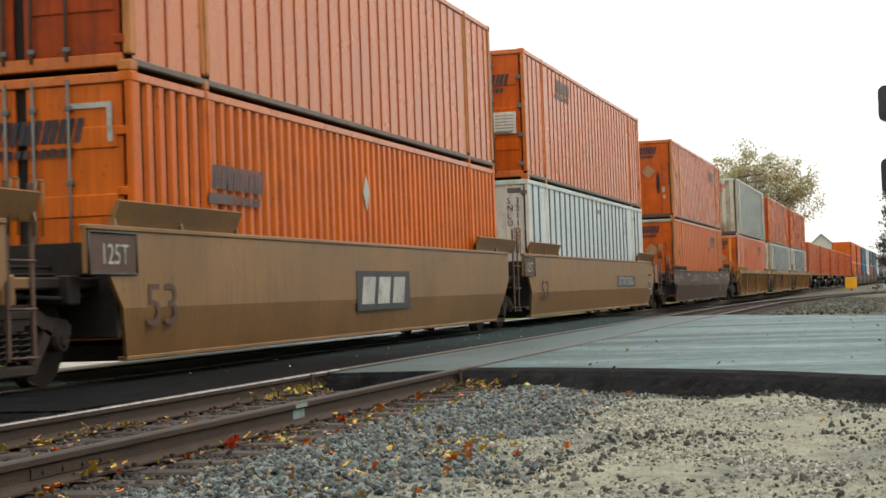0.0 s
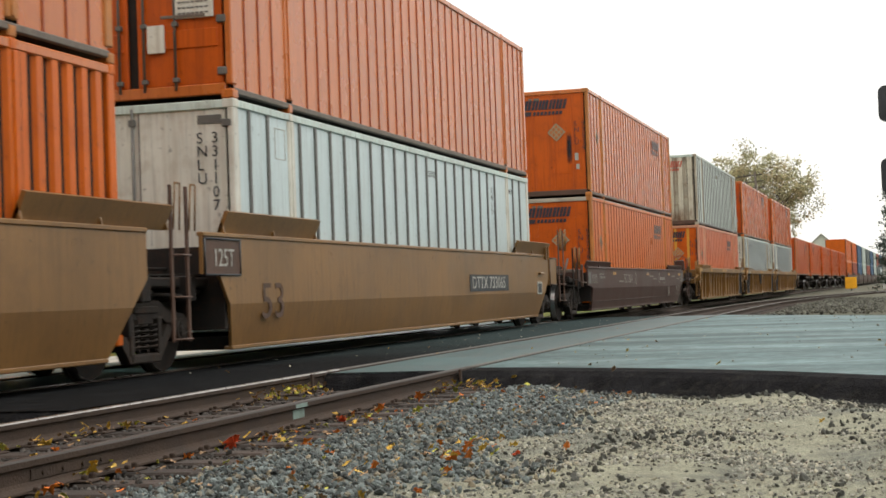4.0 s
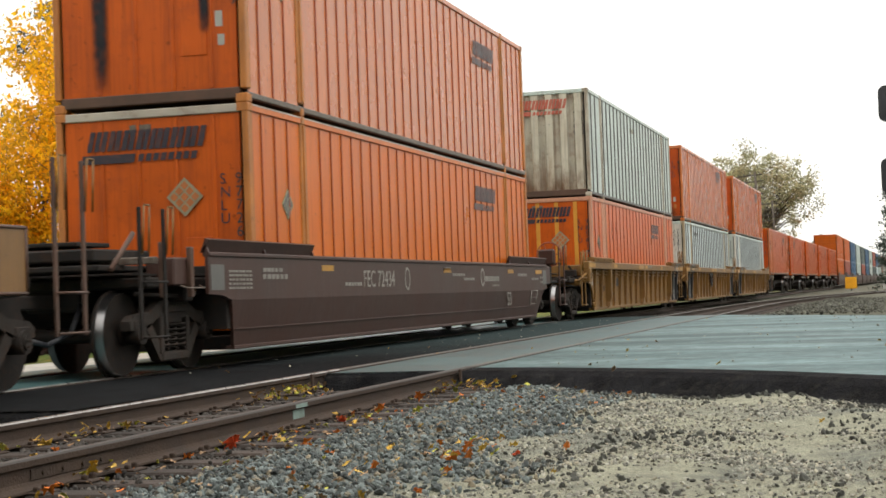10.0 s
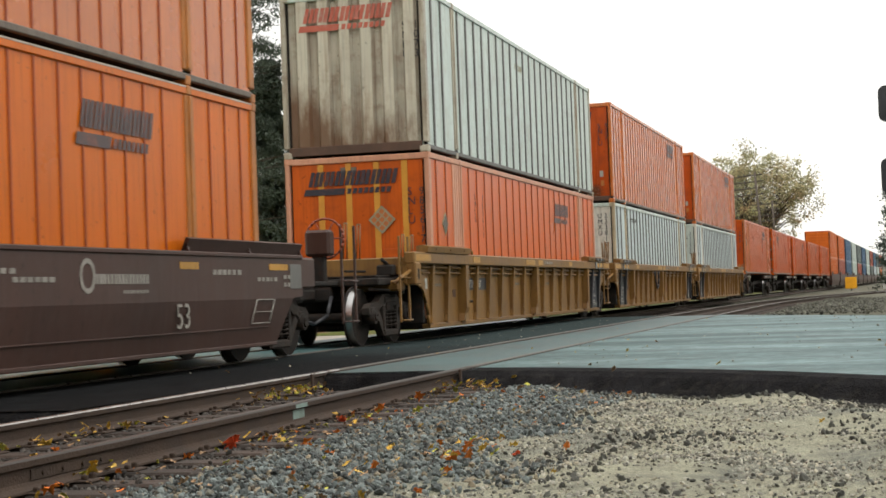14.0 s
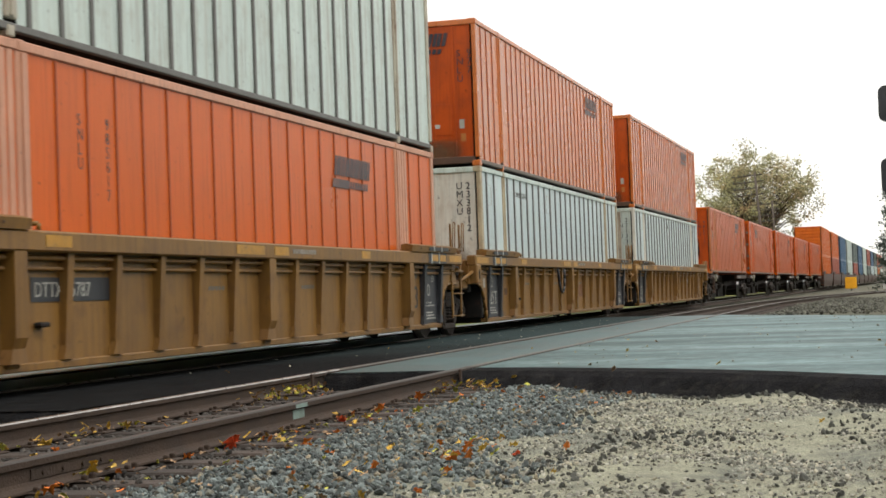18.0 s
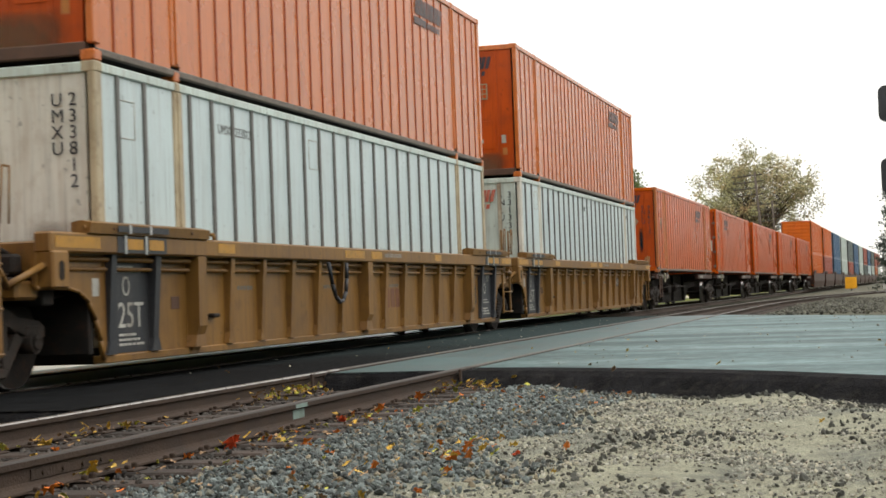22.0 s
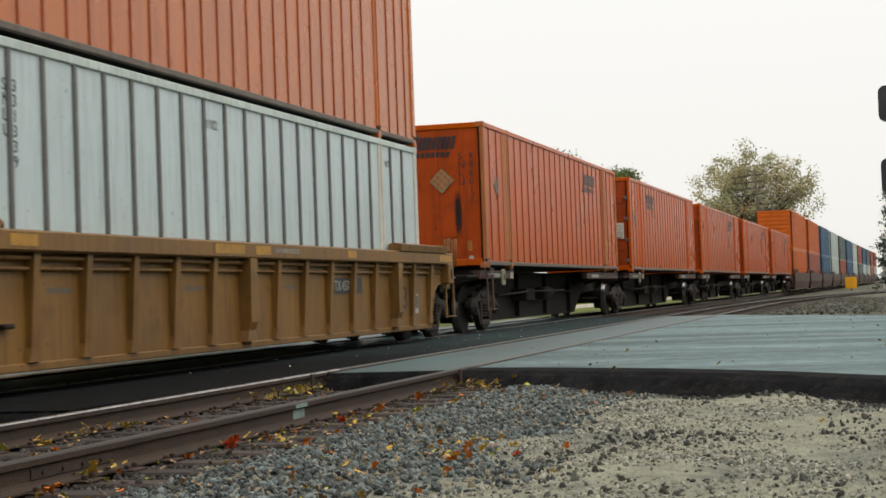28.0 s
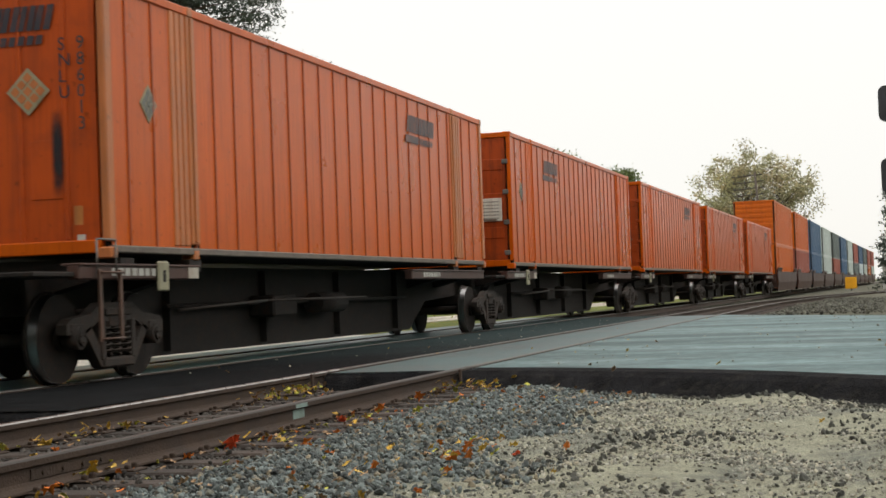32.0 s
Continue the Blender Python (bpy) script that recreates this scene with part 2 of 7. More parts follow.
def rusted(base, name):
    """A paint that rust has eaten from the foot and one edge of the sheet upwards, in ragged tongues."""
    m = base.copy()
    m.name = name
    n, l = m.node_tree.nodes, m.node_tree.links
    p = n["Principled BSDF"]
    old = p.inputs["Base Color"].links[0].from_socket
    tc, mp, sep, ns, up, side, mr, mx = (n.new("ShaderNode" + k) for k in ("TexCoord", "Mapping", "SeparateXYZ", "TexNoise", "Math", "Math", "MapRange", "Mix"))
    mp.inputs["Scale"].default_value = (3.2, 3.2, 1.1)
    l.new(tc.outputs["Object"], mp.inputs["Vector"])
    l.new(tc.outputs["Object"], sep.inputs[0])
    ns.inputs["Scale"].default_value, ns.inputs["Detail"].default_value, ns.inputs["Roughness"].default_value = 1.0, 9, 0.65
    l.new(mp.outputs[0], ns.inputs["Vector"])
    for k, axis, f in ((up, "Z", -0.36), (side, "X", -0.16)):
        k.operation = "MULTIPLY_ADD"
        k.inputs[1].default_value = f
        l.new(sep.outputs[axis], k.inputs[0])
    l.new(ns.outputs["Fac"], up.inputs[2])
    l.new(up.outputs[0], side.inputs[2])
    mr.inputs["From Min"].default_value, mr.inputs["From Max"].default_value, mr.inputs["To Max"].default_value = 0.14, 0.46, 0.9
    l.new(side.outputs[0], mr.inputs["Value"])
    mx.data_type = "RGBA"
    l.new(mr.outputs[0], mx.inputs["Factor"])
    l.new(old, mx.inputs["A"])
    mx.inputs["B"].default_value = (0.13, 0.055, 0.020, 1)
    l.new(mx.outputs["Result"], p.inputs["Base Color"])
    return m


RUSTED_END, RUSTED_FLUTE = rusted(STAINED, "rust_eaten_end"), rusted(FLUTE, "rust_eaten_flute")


# ---- mesh building ----
class Shape:
    """Collects faces of one part."""

    def __init__(self):
        self.v, self.f, self.s = [], [], []

    def add(self, vs, fs, smooth=False):
        o = len(self.v)
        self.v += [tuple(p) for p in vs]
        self.f += [tuple(i + o for i in f) for f in fs]
        self.s += [smooth] * len(fs)
        return self

    def box(self, x0, x1, y0, y1, z0, z1, ch=0.0):
        lo, hi = (min(x0, x1), min(y0, y1), min(z0, z1)), (max(x0, x1), max(y0, y1), max(z0, z1))
        if ch <= 0:
            vs = [(x, y, z) for x in (lo[0], hi[0]) for y in (lo[1], hi[1]) for z in (lo[2], hi[2])]
            return self.add(vs, [(0, 1, 3, 2), (4, 6, 7, 5), (0, 4, 5, 1), (2, 3, 7, 6), (0, 2, 6, 4), (1, 5, 7, 3)])
        ch = min(ch, *(0.45 * (hi[i] - lo[i]) for i in range(3)))
        bm = bmesh.new()
        for sx in (0, 1):
            for sy in (0, 1):
                for sz in (0, 1):
                    s = (sx, sy, sz)
                    for ax in range(3):
                        bm.verts.new([(hi[i] if s[i] else lo[i]) + (0 if i == ax else (-ch if s[i] else ch)) for i in range(3)])
        bmesh.ops.convex_hull(bm, input=bm.verts)
        bmesh.ops.dissolve_limit(bm, angle_limit=0.01, verts=bm.verts, edges=bm.edges)
        bm.verts.index_update()
        vs, fs = [v.co[:] for v in bm.verts], [[v.index for v in f.verts] for f in bm.faces]
        bm.free()
        return self.add(vs, fs)

    def cyl(self, p0, p1, r, n=12, r2=None, smooth=True, caps=True):
        p0, p1 = Vector(p0), Vector(p1)
        r2 = r if r2 is None else r2
        d = (p1 - p0).normalized()
        u = d.orthogonal().normalized()
        w = d.cross(u)
        ring = [(math.cos(2 * math.pi * i / n), math.sin(2 * math.pi * i / n)) for i in range(n)]
        vs = [p0 + r * (c * u + s * w) for c, s in ring] + [p1 + r2 * (c * u + s * w) for c, s in ring]
        self.add(vs, [(i, (i + 1) % n, n + (i + 1) % n, n + i) for i in range(n)], smooth)
        if not caps:
            return self
        self.f += [tuple(len(self.v) - 2 * n + i for i in reversed(range(n))), tuple(len(self.v) - n + i for i in range(n))]
        self.s += [False, False]
        return self

    def tube(self, pts, r, n=6):
        for a, b in zip(pts, pts[1:]):
            self.cyl(a, b, r, n)
        return self

    def prism(self, poly, axis, a0, a1):
        """poly: points in the two other axes, in order."""
        def at(p, a):
            q = list(p)
            q.insert(axis, a)
            return q
        n = len(poly)
        vs = [at(p, a0) for p in poly] + [at(p, a1) for p in poly]
        return self.add(vs, [tuple(reversed(range(n))), tuple(range(n, 2 * n))] + [(i, (i + 1) % n, n + (i + 1) % n, n + i) for i in range(n)])

    def sheet(self, profile, z0, z1):
        """A folded sheet: profile of (x, y) points, drawn up from z0 to z1."""
        n = len(profile)
        vs = [(x, y, z0) for x, y in profile] + [(x, y, z1) for x, y in profile]
        return self.add(vs, [(i, i + 1, n + i + 1, n + i) for i in range(n - 1)])


def mesh_of(name, sh, material):
    me = bpy.data.meshes.new(name)
    me.from_pydata(sh.v, [], sh.f)
    me.polygons.foreach_set("use_smooth", sh.s)
    for m in (material if isinstance(material, (list, tuple)) else [material]):
        me.materials.append(m)
    bm = bmesh.new()
    bm.from_mesh(me)
    bmesh.ops.recalc_face_normals(bm, faces=bm.faces)
    bm.to_mesh(me)
    bm.free()
    return me


def part(name, sh, material, parent, label=""):
    """One mesh object under a thing or a part; sh: a Shape or a ready mesh."""
    me = sh if isinstance(sh, bpy.types.Mesh) else mesh_of(name, sh, material)
    ob = new(name, me)
    ob.parent = parent
    if label:
        ob["label"] = label
    return ob


def thing(name, label, category, group="", m=None):
    ob = new(name)
    ob.empty_display_size = 0.3
    if m is not None:
        ob.matrix_basis = m
    return tagged(ob, label, category, group)


GLYPHS = {}


def lettering(text, size, to_side, at, vertical=False, wide=1.0):
    """Raised stencil letters on the side (+x) or the end (-y) of a thing, with their lower left corner at a place."""
    sh = Shape()
    pen = Vector(at)
    for chars in (list(text) if vertical else [text]):
        if (chars, size) not in GLYPHS:
            cu = bpy.data.curves.new("letters", "FONT")
            cu.body, cu.size, cu.extrude, cu.resolution_u = chars, size, 0.002, 3
            ob = new("letters", cu)
            bpy.context.view_layer.update()
            me = bpy.data.meshes.new_from_object(ob.evaluated_get(bpy.context.evaluated_depsgraph_get()))
            GLYPHS[chars, size] = ([v.co.copy() for v in me.vertices], [tuple(p.vertices) for p in me.polygons])
            bpy.data.objects.remove(ob)
            bpy.data.meshes.remove(me)
        vs, fs = GLYPHS[chars, size]
        if to_side:
            sh.add([(pen.x + c.z, pen.y + c.x * wide, pen.z + c.y) for c in vs], fs)
        else:
            sh.add([(pen.x + c.x, pen.y - c.z, pen.z + c.y) for c in vs], fs)
        if vertical:
            pen.z -= size * 0.86
    return sh


def ring(x, y, z, r, w, h=1.0):
    """A flat upright ring on a side that faces +x; h stretches it upwards."""
    sh, n = Shape(), 24
    vs = [(x + dx, y + q * math.cos(2 * math.pi * i / n), z + h * q * math.sin(2 * math.pi * i / n)) for dx in (0, 0.004) for q in (r - w, r) for i in range(n)]
    fs = []
    for i in range(n):
        j = (i + 1) % n
        fs += [(2 * n + i, 2 * n + j, 3 * n + j, 3 * n + i), (i, n + i, n + j, j), (n + i, 3 * n + i, 3 * n + j, n + j), (i, j, 2 * n + j, 2 * n + i)]
    return sh.add(vs, fs)


def bars(to_side, at, w, h, count, seed=1):
    """Writing too small or not to be lettered: a row of plain blocks."""
    rng = random.Random(seed)
    sh = Shape()
    x, z = 0.0, at[2]
    cell = w / count
    for i in range(count):
        ww = cell * rng.uniform(0.62, 0.82)
        if to_side:
            sh.box(at[0], at[0] + 0.003, at[1] + x, at[1] + x + ww, z, z + h)
        else:
            sh.box(at[0] + x, at[0] + x + ww, at[1] - 0.003, at[1], z, z + h)
        x += cell
    return sh


def owner_mark(thing_ob, to_side, at, w, h, paint):
    """An owner's mark as plain shapes: nine slanted blocks with slits over a long bar and a row of small bars."""
    def quad(sh, u0, u1, v0, v1, lean=0.25):
        pts = [(u0 + lean * v0, v0), (u1 + lean * v0, v0), (u1 + lean * v1, v1), (u0 + lean * v1, v1)]
        if to_side:
            return sh.prism([(at[1] + u, at[2] + v) for u, v in pts], 0, at[0], at[0] + 0.0015)
        return sh.prism([(at[0] + u, at[2] + v) for u, v in pts], 1, at[1] - 0.0015, at[1])

    cell, v0, v1 = w / 9, 0.38 * h, h
    top = part("owner_mark", quad(Shape(), -0.03 * w, 0.43 * w, 0.0, 0.27 * h), paint, thing_ob, "owner's mark of plain slanted blocks")
    for k in range(8):
        u = 0.46 * w + k * 0.064 * w
        part("mark_bar", quad(Shape(), u, u + 0.046 * w, 0.02 * h, 0.25 * h), paint, top)
    u = 0.0
    for wide in (0.9, 0.95, 0.95, 1.0, 0.85, 0.45, 1.0, 0.9, 1.0):
        b = wide * 1.10 * cell - 0.012
        sh = Shape()
        for k in ((0.0, 1.0),) if wide < 0.5 else ((0.0, 0.42), (0.58, 1.0)):
            quad(sh, u + k[0] * b, u + k[1] * b, v0, v1)
        part("mark_block", sh, paint, top)
        u += wide * 1.125 * cell


# ---- the train's way: straight past the crossing, then a long easy curve ----
TRACK_X, NEAR_X, HALF_GAUGE = -9.03, -5.145, 0.7525
SPEED = (4.3496, -0.96357, 1.16096, -0.46423, 0.0033)


def run(t):
    """Metres that the train has moved by t seconds."""
    return sum(c * t * (t / 32) ** i for i, c in enumerate(SPEED))


def bend(y):
    return (y - 40) ** 1.5 / 1200 if y > 40 else 0.0


def on_track(y, z=0.0):
    turn = -math.degrees(math.atan(1.5 * (y + 8 - 40) ** 0.5 / 1200)) if y > 32 else 0.0
    return pose(TRACK_X + bend(y), y, z, 0, 0, turn)


MOVING, WHEELS = [], []


def stuff_part(name, sh, material, parent):
    ob = part(name, sh, material, parent)
    ob["kind"] = "stuff"
    return ob


# ---- containers: nominally 16.15 m long, 2.59 m wide, 2.90 m high; y = 0 is the end that leads ----
CL, CW, CH = 16.15, 2.59, 2.90
# FX pushes the far side out 0.10 m to fit the camera's view
HX, FX = CW / 2, CW / 2 + 0.10
RIB_MESH = {}


def side_profile(style, sgn, y0, y1, hx):
    """Outline of one side wall between two posts, seen from above."""
    pts = []
    if style == "corrugated":
        n = max(1, round((y1 - y0) / 0.285))
        p = (y1 - y0) / n
        for i in range(n):
            y = y0 + i * p
            pts += [(hx - 0.012, y), (hx - 0.012, y + 0.40 * p), (hx - 0.064, y + 0.52 * p), (hx - 0.064, y + 0.88 * p)]
        pts.append((hx - 0.012, y1))
    else:
        pts = [(hx - 0.028, y0), (hx - 0.028, y1)]
    return [(sgn * x, y) for x, y in pts]


def container(q, z, paint, side="corrugated", end="panel", label="", rail=None, post=None, end_paint=None, mark=None, end_mark=None,
              rib=None, bottom=None, strip=None, ident_z=2.15, end_mark_z=2.22, end_mark_x=-1.0, sill=None, ident="", number="", placard=False, placard_y=1.05, ident_dx=0.0, scuffs=False, patch=False, grooved=False, fine=False, cap=None, end_style="", far=False, long_posts=True, seed=0, length=CL):
    c = thing("shipping_container", label, "container", "containers on the train", on_track(q, z))
    MOVING.append((c, q, z))
    rail, post, end_paint, bottom = rail or paint, post or paint, end_paint or paint, bottom or rail or paint
    # core painted near-black so the gap between stacked boxes reads as shade
    core = Shape().box(-FX + 0.06, HX - 0.06, 0.085, length - 0.06, 0.02, CH - 0.06)
    part("inner_body", core, DARK, c)
    roof = Shape()
    for i in range(27):
        y = 0.12 + i * (length - 0.24) / 27
        roof.box(-FX + 0.05, HX - 0.05, y + 0.05, y + 0.5, CH - 0.05, CH - 0.022)
    roof.box(-FX + 0.05, HX - 0.05, 0.1, length - 0.1, CH - 0.07, CH - 0.045)
    part("roof", roof, paint, c)
    lift = (2.20 if grooved else 2.03) if long_posts else 0.0
    for sgn, hx in ((1, HX), (-1, FX)):
        spans = [(0.10, lift - 0.12), (lift + 0.12, length - lift - 0.12), (length - lift + 0.12, length - 0.10)] if long_posts else [(0.10, length - 0.10)]
        for y0, y1 in spans:
            part("side_wall", Shape().sheet(side_profile(side, sgn, y0, y1, hx), 0.08, CH - 0.10), paint, c)
        x0, x1 = sorted((sgn * (hx - 0.07), sgn * hx))
        part("top_rail", Shape().box(x0, x1, 0.08, length - 0.08, CH - 0.11, CH - 0.01, 0.012), rail, c)
        part("bottom_rail", Shape().box(x0, x1, 0.08, length - 0.08, -0.036 if far else 0.02, 0.10, 0.012), bottom, c)
        if cap and sgn > 0:
            part("rail_edge", Shape().box(HX - 0.01, HX + 0.003, 0.1, length - 0.1, CH - 0.035, CH - 0.012, 0.003), cap, c)
        if far:
            continue
        ys = [0.0, length - 0.16] + ([lift - 0.12, length - lift - 0.12] if long_posts else [])
        for i, y in enumerate(ys):
            w = 0.16 if i < 2 else 0.24
            ps = Shape().box(sgn * (hx - 0.09), sgn * (hx - 0.002 if i < 2 else HX - 0.008), y, y + w, 0.14, CH - 0.10, 0.015)
            if i >= 2:
                ps.box(sgn * (hx - 0.05), sgn * (hx + 0.012), y + 0.09, y + 0.15, 0.16, CH - 0.12, 0.01)
                if grooved:
                    for k in range(3):
                        yy = y - 0.44 + 0.145 * k if i == 2 else y + 0.26 + 0.145 * k
                        part("post_fold", Shape().box(sgn * (hx - 0.05), sgn * (hx - 0.012), yy, yy + 0.115, 0.12, CH - 0.10, 0.012), post, c)
            part("corner_post" if i < 2 else "lifting_post", ps, post, c)
            for zz in (-0.036, CH - 0.118):
                cs = Shape().box(sgn * (hx - 0.16), sgn * (hx + 0.006), y - 0.004 if i == 0 else y + 0.02, y + 0.166, zz, zz + 0.118, 0.014)
                cs.box(sgn * (hx + 0.004), sgn * (hx + 0.009), y + 0.05, y + 0.12, zz + 0.03, zz + 0.09, 0.01)
                part("corner_casting", cs, post, c)
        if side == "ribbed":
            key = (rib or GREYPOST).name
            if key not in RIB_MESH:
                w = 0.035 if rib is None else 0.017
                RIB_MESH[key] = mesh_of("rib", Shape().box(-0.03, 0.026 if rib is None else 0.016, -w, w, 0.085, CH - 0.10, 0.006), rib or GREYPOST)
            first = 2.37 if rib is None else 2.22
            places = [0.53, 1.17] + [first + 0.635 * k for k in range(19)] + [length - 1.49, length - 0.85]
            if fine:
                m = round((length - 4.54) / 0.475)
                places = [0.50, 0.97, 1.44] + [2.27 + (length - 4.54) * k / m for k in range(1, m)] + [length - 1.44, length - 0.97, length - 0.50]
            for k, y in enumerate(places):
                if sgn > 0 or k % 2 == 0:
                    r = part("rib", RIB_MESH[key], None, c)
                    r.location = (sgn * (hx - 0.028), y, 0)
    # the leading end, and the plain trailing end
    part("end_frame", Shape().box(-FX + 0.1, HX - 0.1, 0.0, 0.10, CH - 0.12, CH - 0.01, 0.012), cap or rail, c)
    part("end_sill", Shape().box(-FX + 0.1, HX - 0.1, 0.0, 0.10, 0.02, 0.16, 0.012), sill or rail, c)
    wall = Shape()
    if end == "panel":
        wall.box(-FX + 0.13, HX - 0.13, 0.035, 0.08, 0.15, CH - 0.11)
        part("end_wall", wall, end_paint, c)
        for i in range(4):
            x = -0.78 + i * 0.52
            part("end_rib", Shape().box(x, x + (0.11 if strip else 0.055), 0.020, 0.04, 0.17, CH - 0.13, 0.006), strip or end_paint, c)
    elif end == "fluted":
        pts = []
        n, p = 6, (HX + FX - 0.28) / 6
        for i in range(n):
            x = -FX + 0.14 + i * p
            pts += [(x, 0.075), (x + 0.30 * p, 0.075), (x + 0.42 * p, 0.012), (x + 0.88 * p, 0.012)]
        pts.append((HX - 0.14, 0.075))
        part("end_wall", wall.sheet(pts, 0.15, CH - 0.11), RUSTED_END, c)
        for i in range(n):
            x = -FX + 0.14 + i * p
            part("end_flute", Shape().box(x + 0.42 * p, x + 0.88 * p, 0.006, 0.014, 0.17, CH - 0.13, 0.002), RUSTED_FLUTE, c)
        part("rusty_foot", Shape().box(-FX + 0.10, HX - 0.10, -0.002, 0.03, 0.0, 0.16, 0.01), RUSTY, c, "rust-eaten lower edge")
    elif end == "louvred":
        for i in range(8):
            zz = 0.2 + i * 0.32
            part("end_slat", Shape().box(-FX + 0.13, HX - 0.13, 0.02, 0.08, zz, zz + 0.2, 0.02), end_paint, c)
        wall.box(-FX + 0.12, HX - 0.12, 0.06, 0.09, 0.15, CH - 0.11)
        part("end_wall", wall, end_paint, c)
    elif end == "plain":
        wall.box(-FX + 0.13, HX - 0.13, 0.03, 0.08, 0.15, CH - 0.11, 0.01)
        part("end_wall", wall, end_paint, c)
        for x in (-0.78, -0.22, 0.33, 0.80) if end_style == "ribs" else ():
            part("end_rib", Shape().box(x - 0.045, x + 0.045, 0.008, 0.032, 0.16, CH - 0.12, 0.006), STAINED, c)
        for x in (-0.62, -0.08) if end_style == "rods" else ():
            rod = Shape().cyl((x, 0.004, 0.06), (x, 0.004, CH - 0.06), 0.020, 8)
            for zz in (0.2, 2.62):
                rod.box(x - 0.045, x + 0.045, -0.02, 0.035, zz, zz + 0.09, 0.01)
            part("locking_rod", rod, GREYPOST, c)
        if end_style == "rods":
            part("door_seam", Shape().box(-0.008, 0.008, 0.024, 0.032, 0.16, CH - 0.12), GREYPOST, c)
            part("end_plate", Shape().box(0.80, 1.12, 0.018, 0.032, 2.60, 2.71, 0.004), GREYPOST, c)
            for zz in (0.3, 2.55):
                part("hinge", Shape().box(HX - 0.17, HX - 0.03, -0.004, 0.03, zz, zz + 0.10, 0.012), GREYPOST, c)
    else:
        for s0 in (0, 1):
            x0 = -FX + 0.13 if s0 == 0 else 0.015
            leaf = Shape().box(x0, x0 + 1.15, 0.03, 0.08, 0.16, CH - 0.12, 0.012)
            for zz in (0.62, 1.35, 2.08):
                leaf.box(x0 + 0.06, x0 + 1.09, 0.012, 0.04, zz, zz + 0.24, 0.02)
            d = part("door_leaf", leaf, end_paint, c)
            for k in ((0.54, 0.91) if s0 == 0 else (0.09, 0.46)):
                x = x0 + k * 1.15
                rod = Shape().cyl((x, -0.012, 0.10), (x, -0.012, CH - 0.06), 0.018, 8)
                for zz in (0.2, 0.9, 1.7, 2.5):
                    rod.box(x - 0.04, x + 0.04, -0.03, 0.035, zz, zz + 0.06, 0.008)
                part("locking_rod", rod, GREYPOST, d)
            part("door_handle", Shape().box(x0 + 0.35, x0 + 0.95, -0.03, -0.012, 1.0, 1.04, 0.006), WORN_RAIL, d)
            xh = -FX + 0.13 if s0 == 0 else HX - 0.13
            for zz in (0.26, 0.91, 1.56, 2.21):
                part("hinge", Shape().box(xh - 0.07, xh + 0.07, -0.006, 0.05, zz, zz + 0.10, 0.012), GREYPOST if patch else end_paint, d)
    part("trailing_end_wall", Shape().box(-FX + 0.13, HX - 0.13, length - 0.08, length - 0.03, 0.15, CH - 0.11), paint, c)
    # markings
    if end_mark:
        owner_mark(c, False, (end_mark_x, 0.005 if end != "panel" else 0.016, end_mark_z), 1.64, 0.42, end_mark)
    if mark:
        owner_mark(c, True, (HX + 0.0135 if side == "corrugated" else HX - 0.0115, mark[1], mark[2]), 1.66, 0.47, mark[0])
    if placard:
        for k in (0, 1):
            sh, inner = Shape(), Shape()
            u, w, r = (0.40, 1.74, 0.25) if k == 0 else (placard_y, 1.66, 0.21)
            cells = [(a, b) for a in (-1, 0, 1) for b in (-1, 0, 1)]
            if k == 0:
                sh.prism([(u - r, w), (u, w - r), (u + r, w), (u, w + r)], 1, 0.004, 0.016)
                for a, b in cells:
                    cx, cz, e = u + (a - b) * (r * 0.29), w + (a + b) * (r * 0.29), r * 0.225
                    inner.prism([(cx - e, cz), (cx, cz - e), (cx + e, cz), (cx, cz + e)], 1, -0.002, 0.004)
            else:
                sh.prism([(u - r, w), (u, w - r), (u + r, w), (u, w + r)], 0, HX - 0.03, HX - 0.018)
                for a, b in cells:
                    cy, cz, e = u + (a - b) * (r * 0.29), w + (a + b) * (r * 0.29), r * 0.225
                    inner.prism([(cy - e, cz), (cy, cz - e), (cy + e, cz), (cy, cz + e)], 0, HX - 0.018, HX - 0.014)
            pl = part("placard_holder", sh, PLACARD, c, "grey diamond placard holder")
            stuff_part("placard_cell", inner, WORN_ORANGE if k == 0 else GREYPOST, pl)
    ink = NAVY if paint not in (WHITE, CREAM) else BLACK
    if ident:
        part("stencilled_letters", lettering(ident, 0.195, False, (0.88 + ident_dx if paint is not WHITE else 0.78, 0.012, ident_z), True), ink, c)
    if number:
        part("stencilled_number", lettering(number, 0.195, False, (1.10 + ident_dx if paint is not WHITE else 0.98, -0.004 if paint is not WHITE else 0.012, ident_z), True), BLACK, c)
    if end == "panel" and not far:
        part("end_plate", Shape().box(-0.35, -0.05, 0.022, 0.034, CH - 0.30, CH - 0.20, 0.004), WORN_RAIL, c)
        part("hatch", Shape().box(0.40, 0.76, 0.022, 0.034, 0.60, 1.22, 0.006), end_paint, c)
    if scuffs:
        for x, z0, z1, w in (((-0.72, 0.15, 2.25, 0.30), (0.74, 0.85, 1.75, 0.20)) if scuffs == 1 else ((-0.72, 0.45, 1.85, 0.22), (0.72, 0.60, 1.55, 0.18))):
            part("scuff", Shape().box(x - w / 2, x + w / 2, 0.014, 0.018, z0, z1), SCUFF, c, "black rubbed scuff")
        z = 0.95 if scuffs == 1 else 0.32
        part("sticker", Shape().box(0.88, 0.98, 0.030, 0.036, z, z + 0.20), PALE if scuffs == 1 else YELLOWED, c)
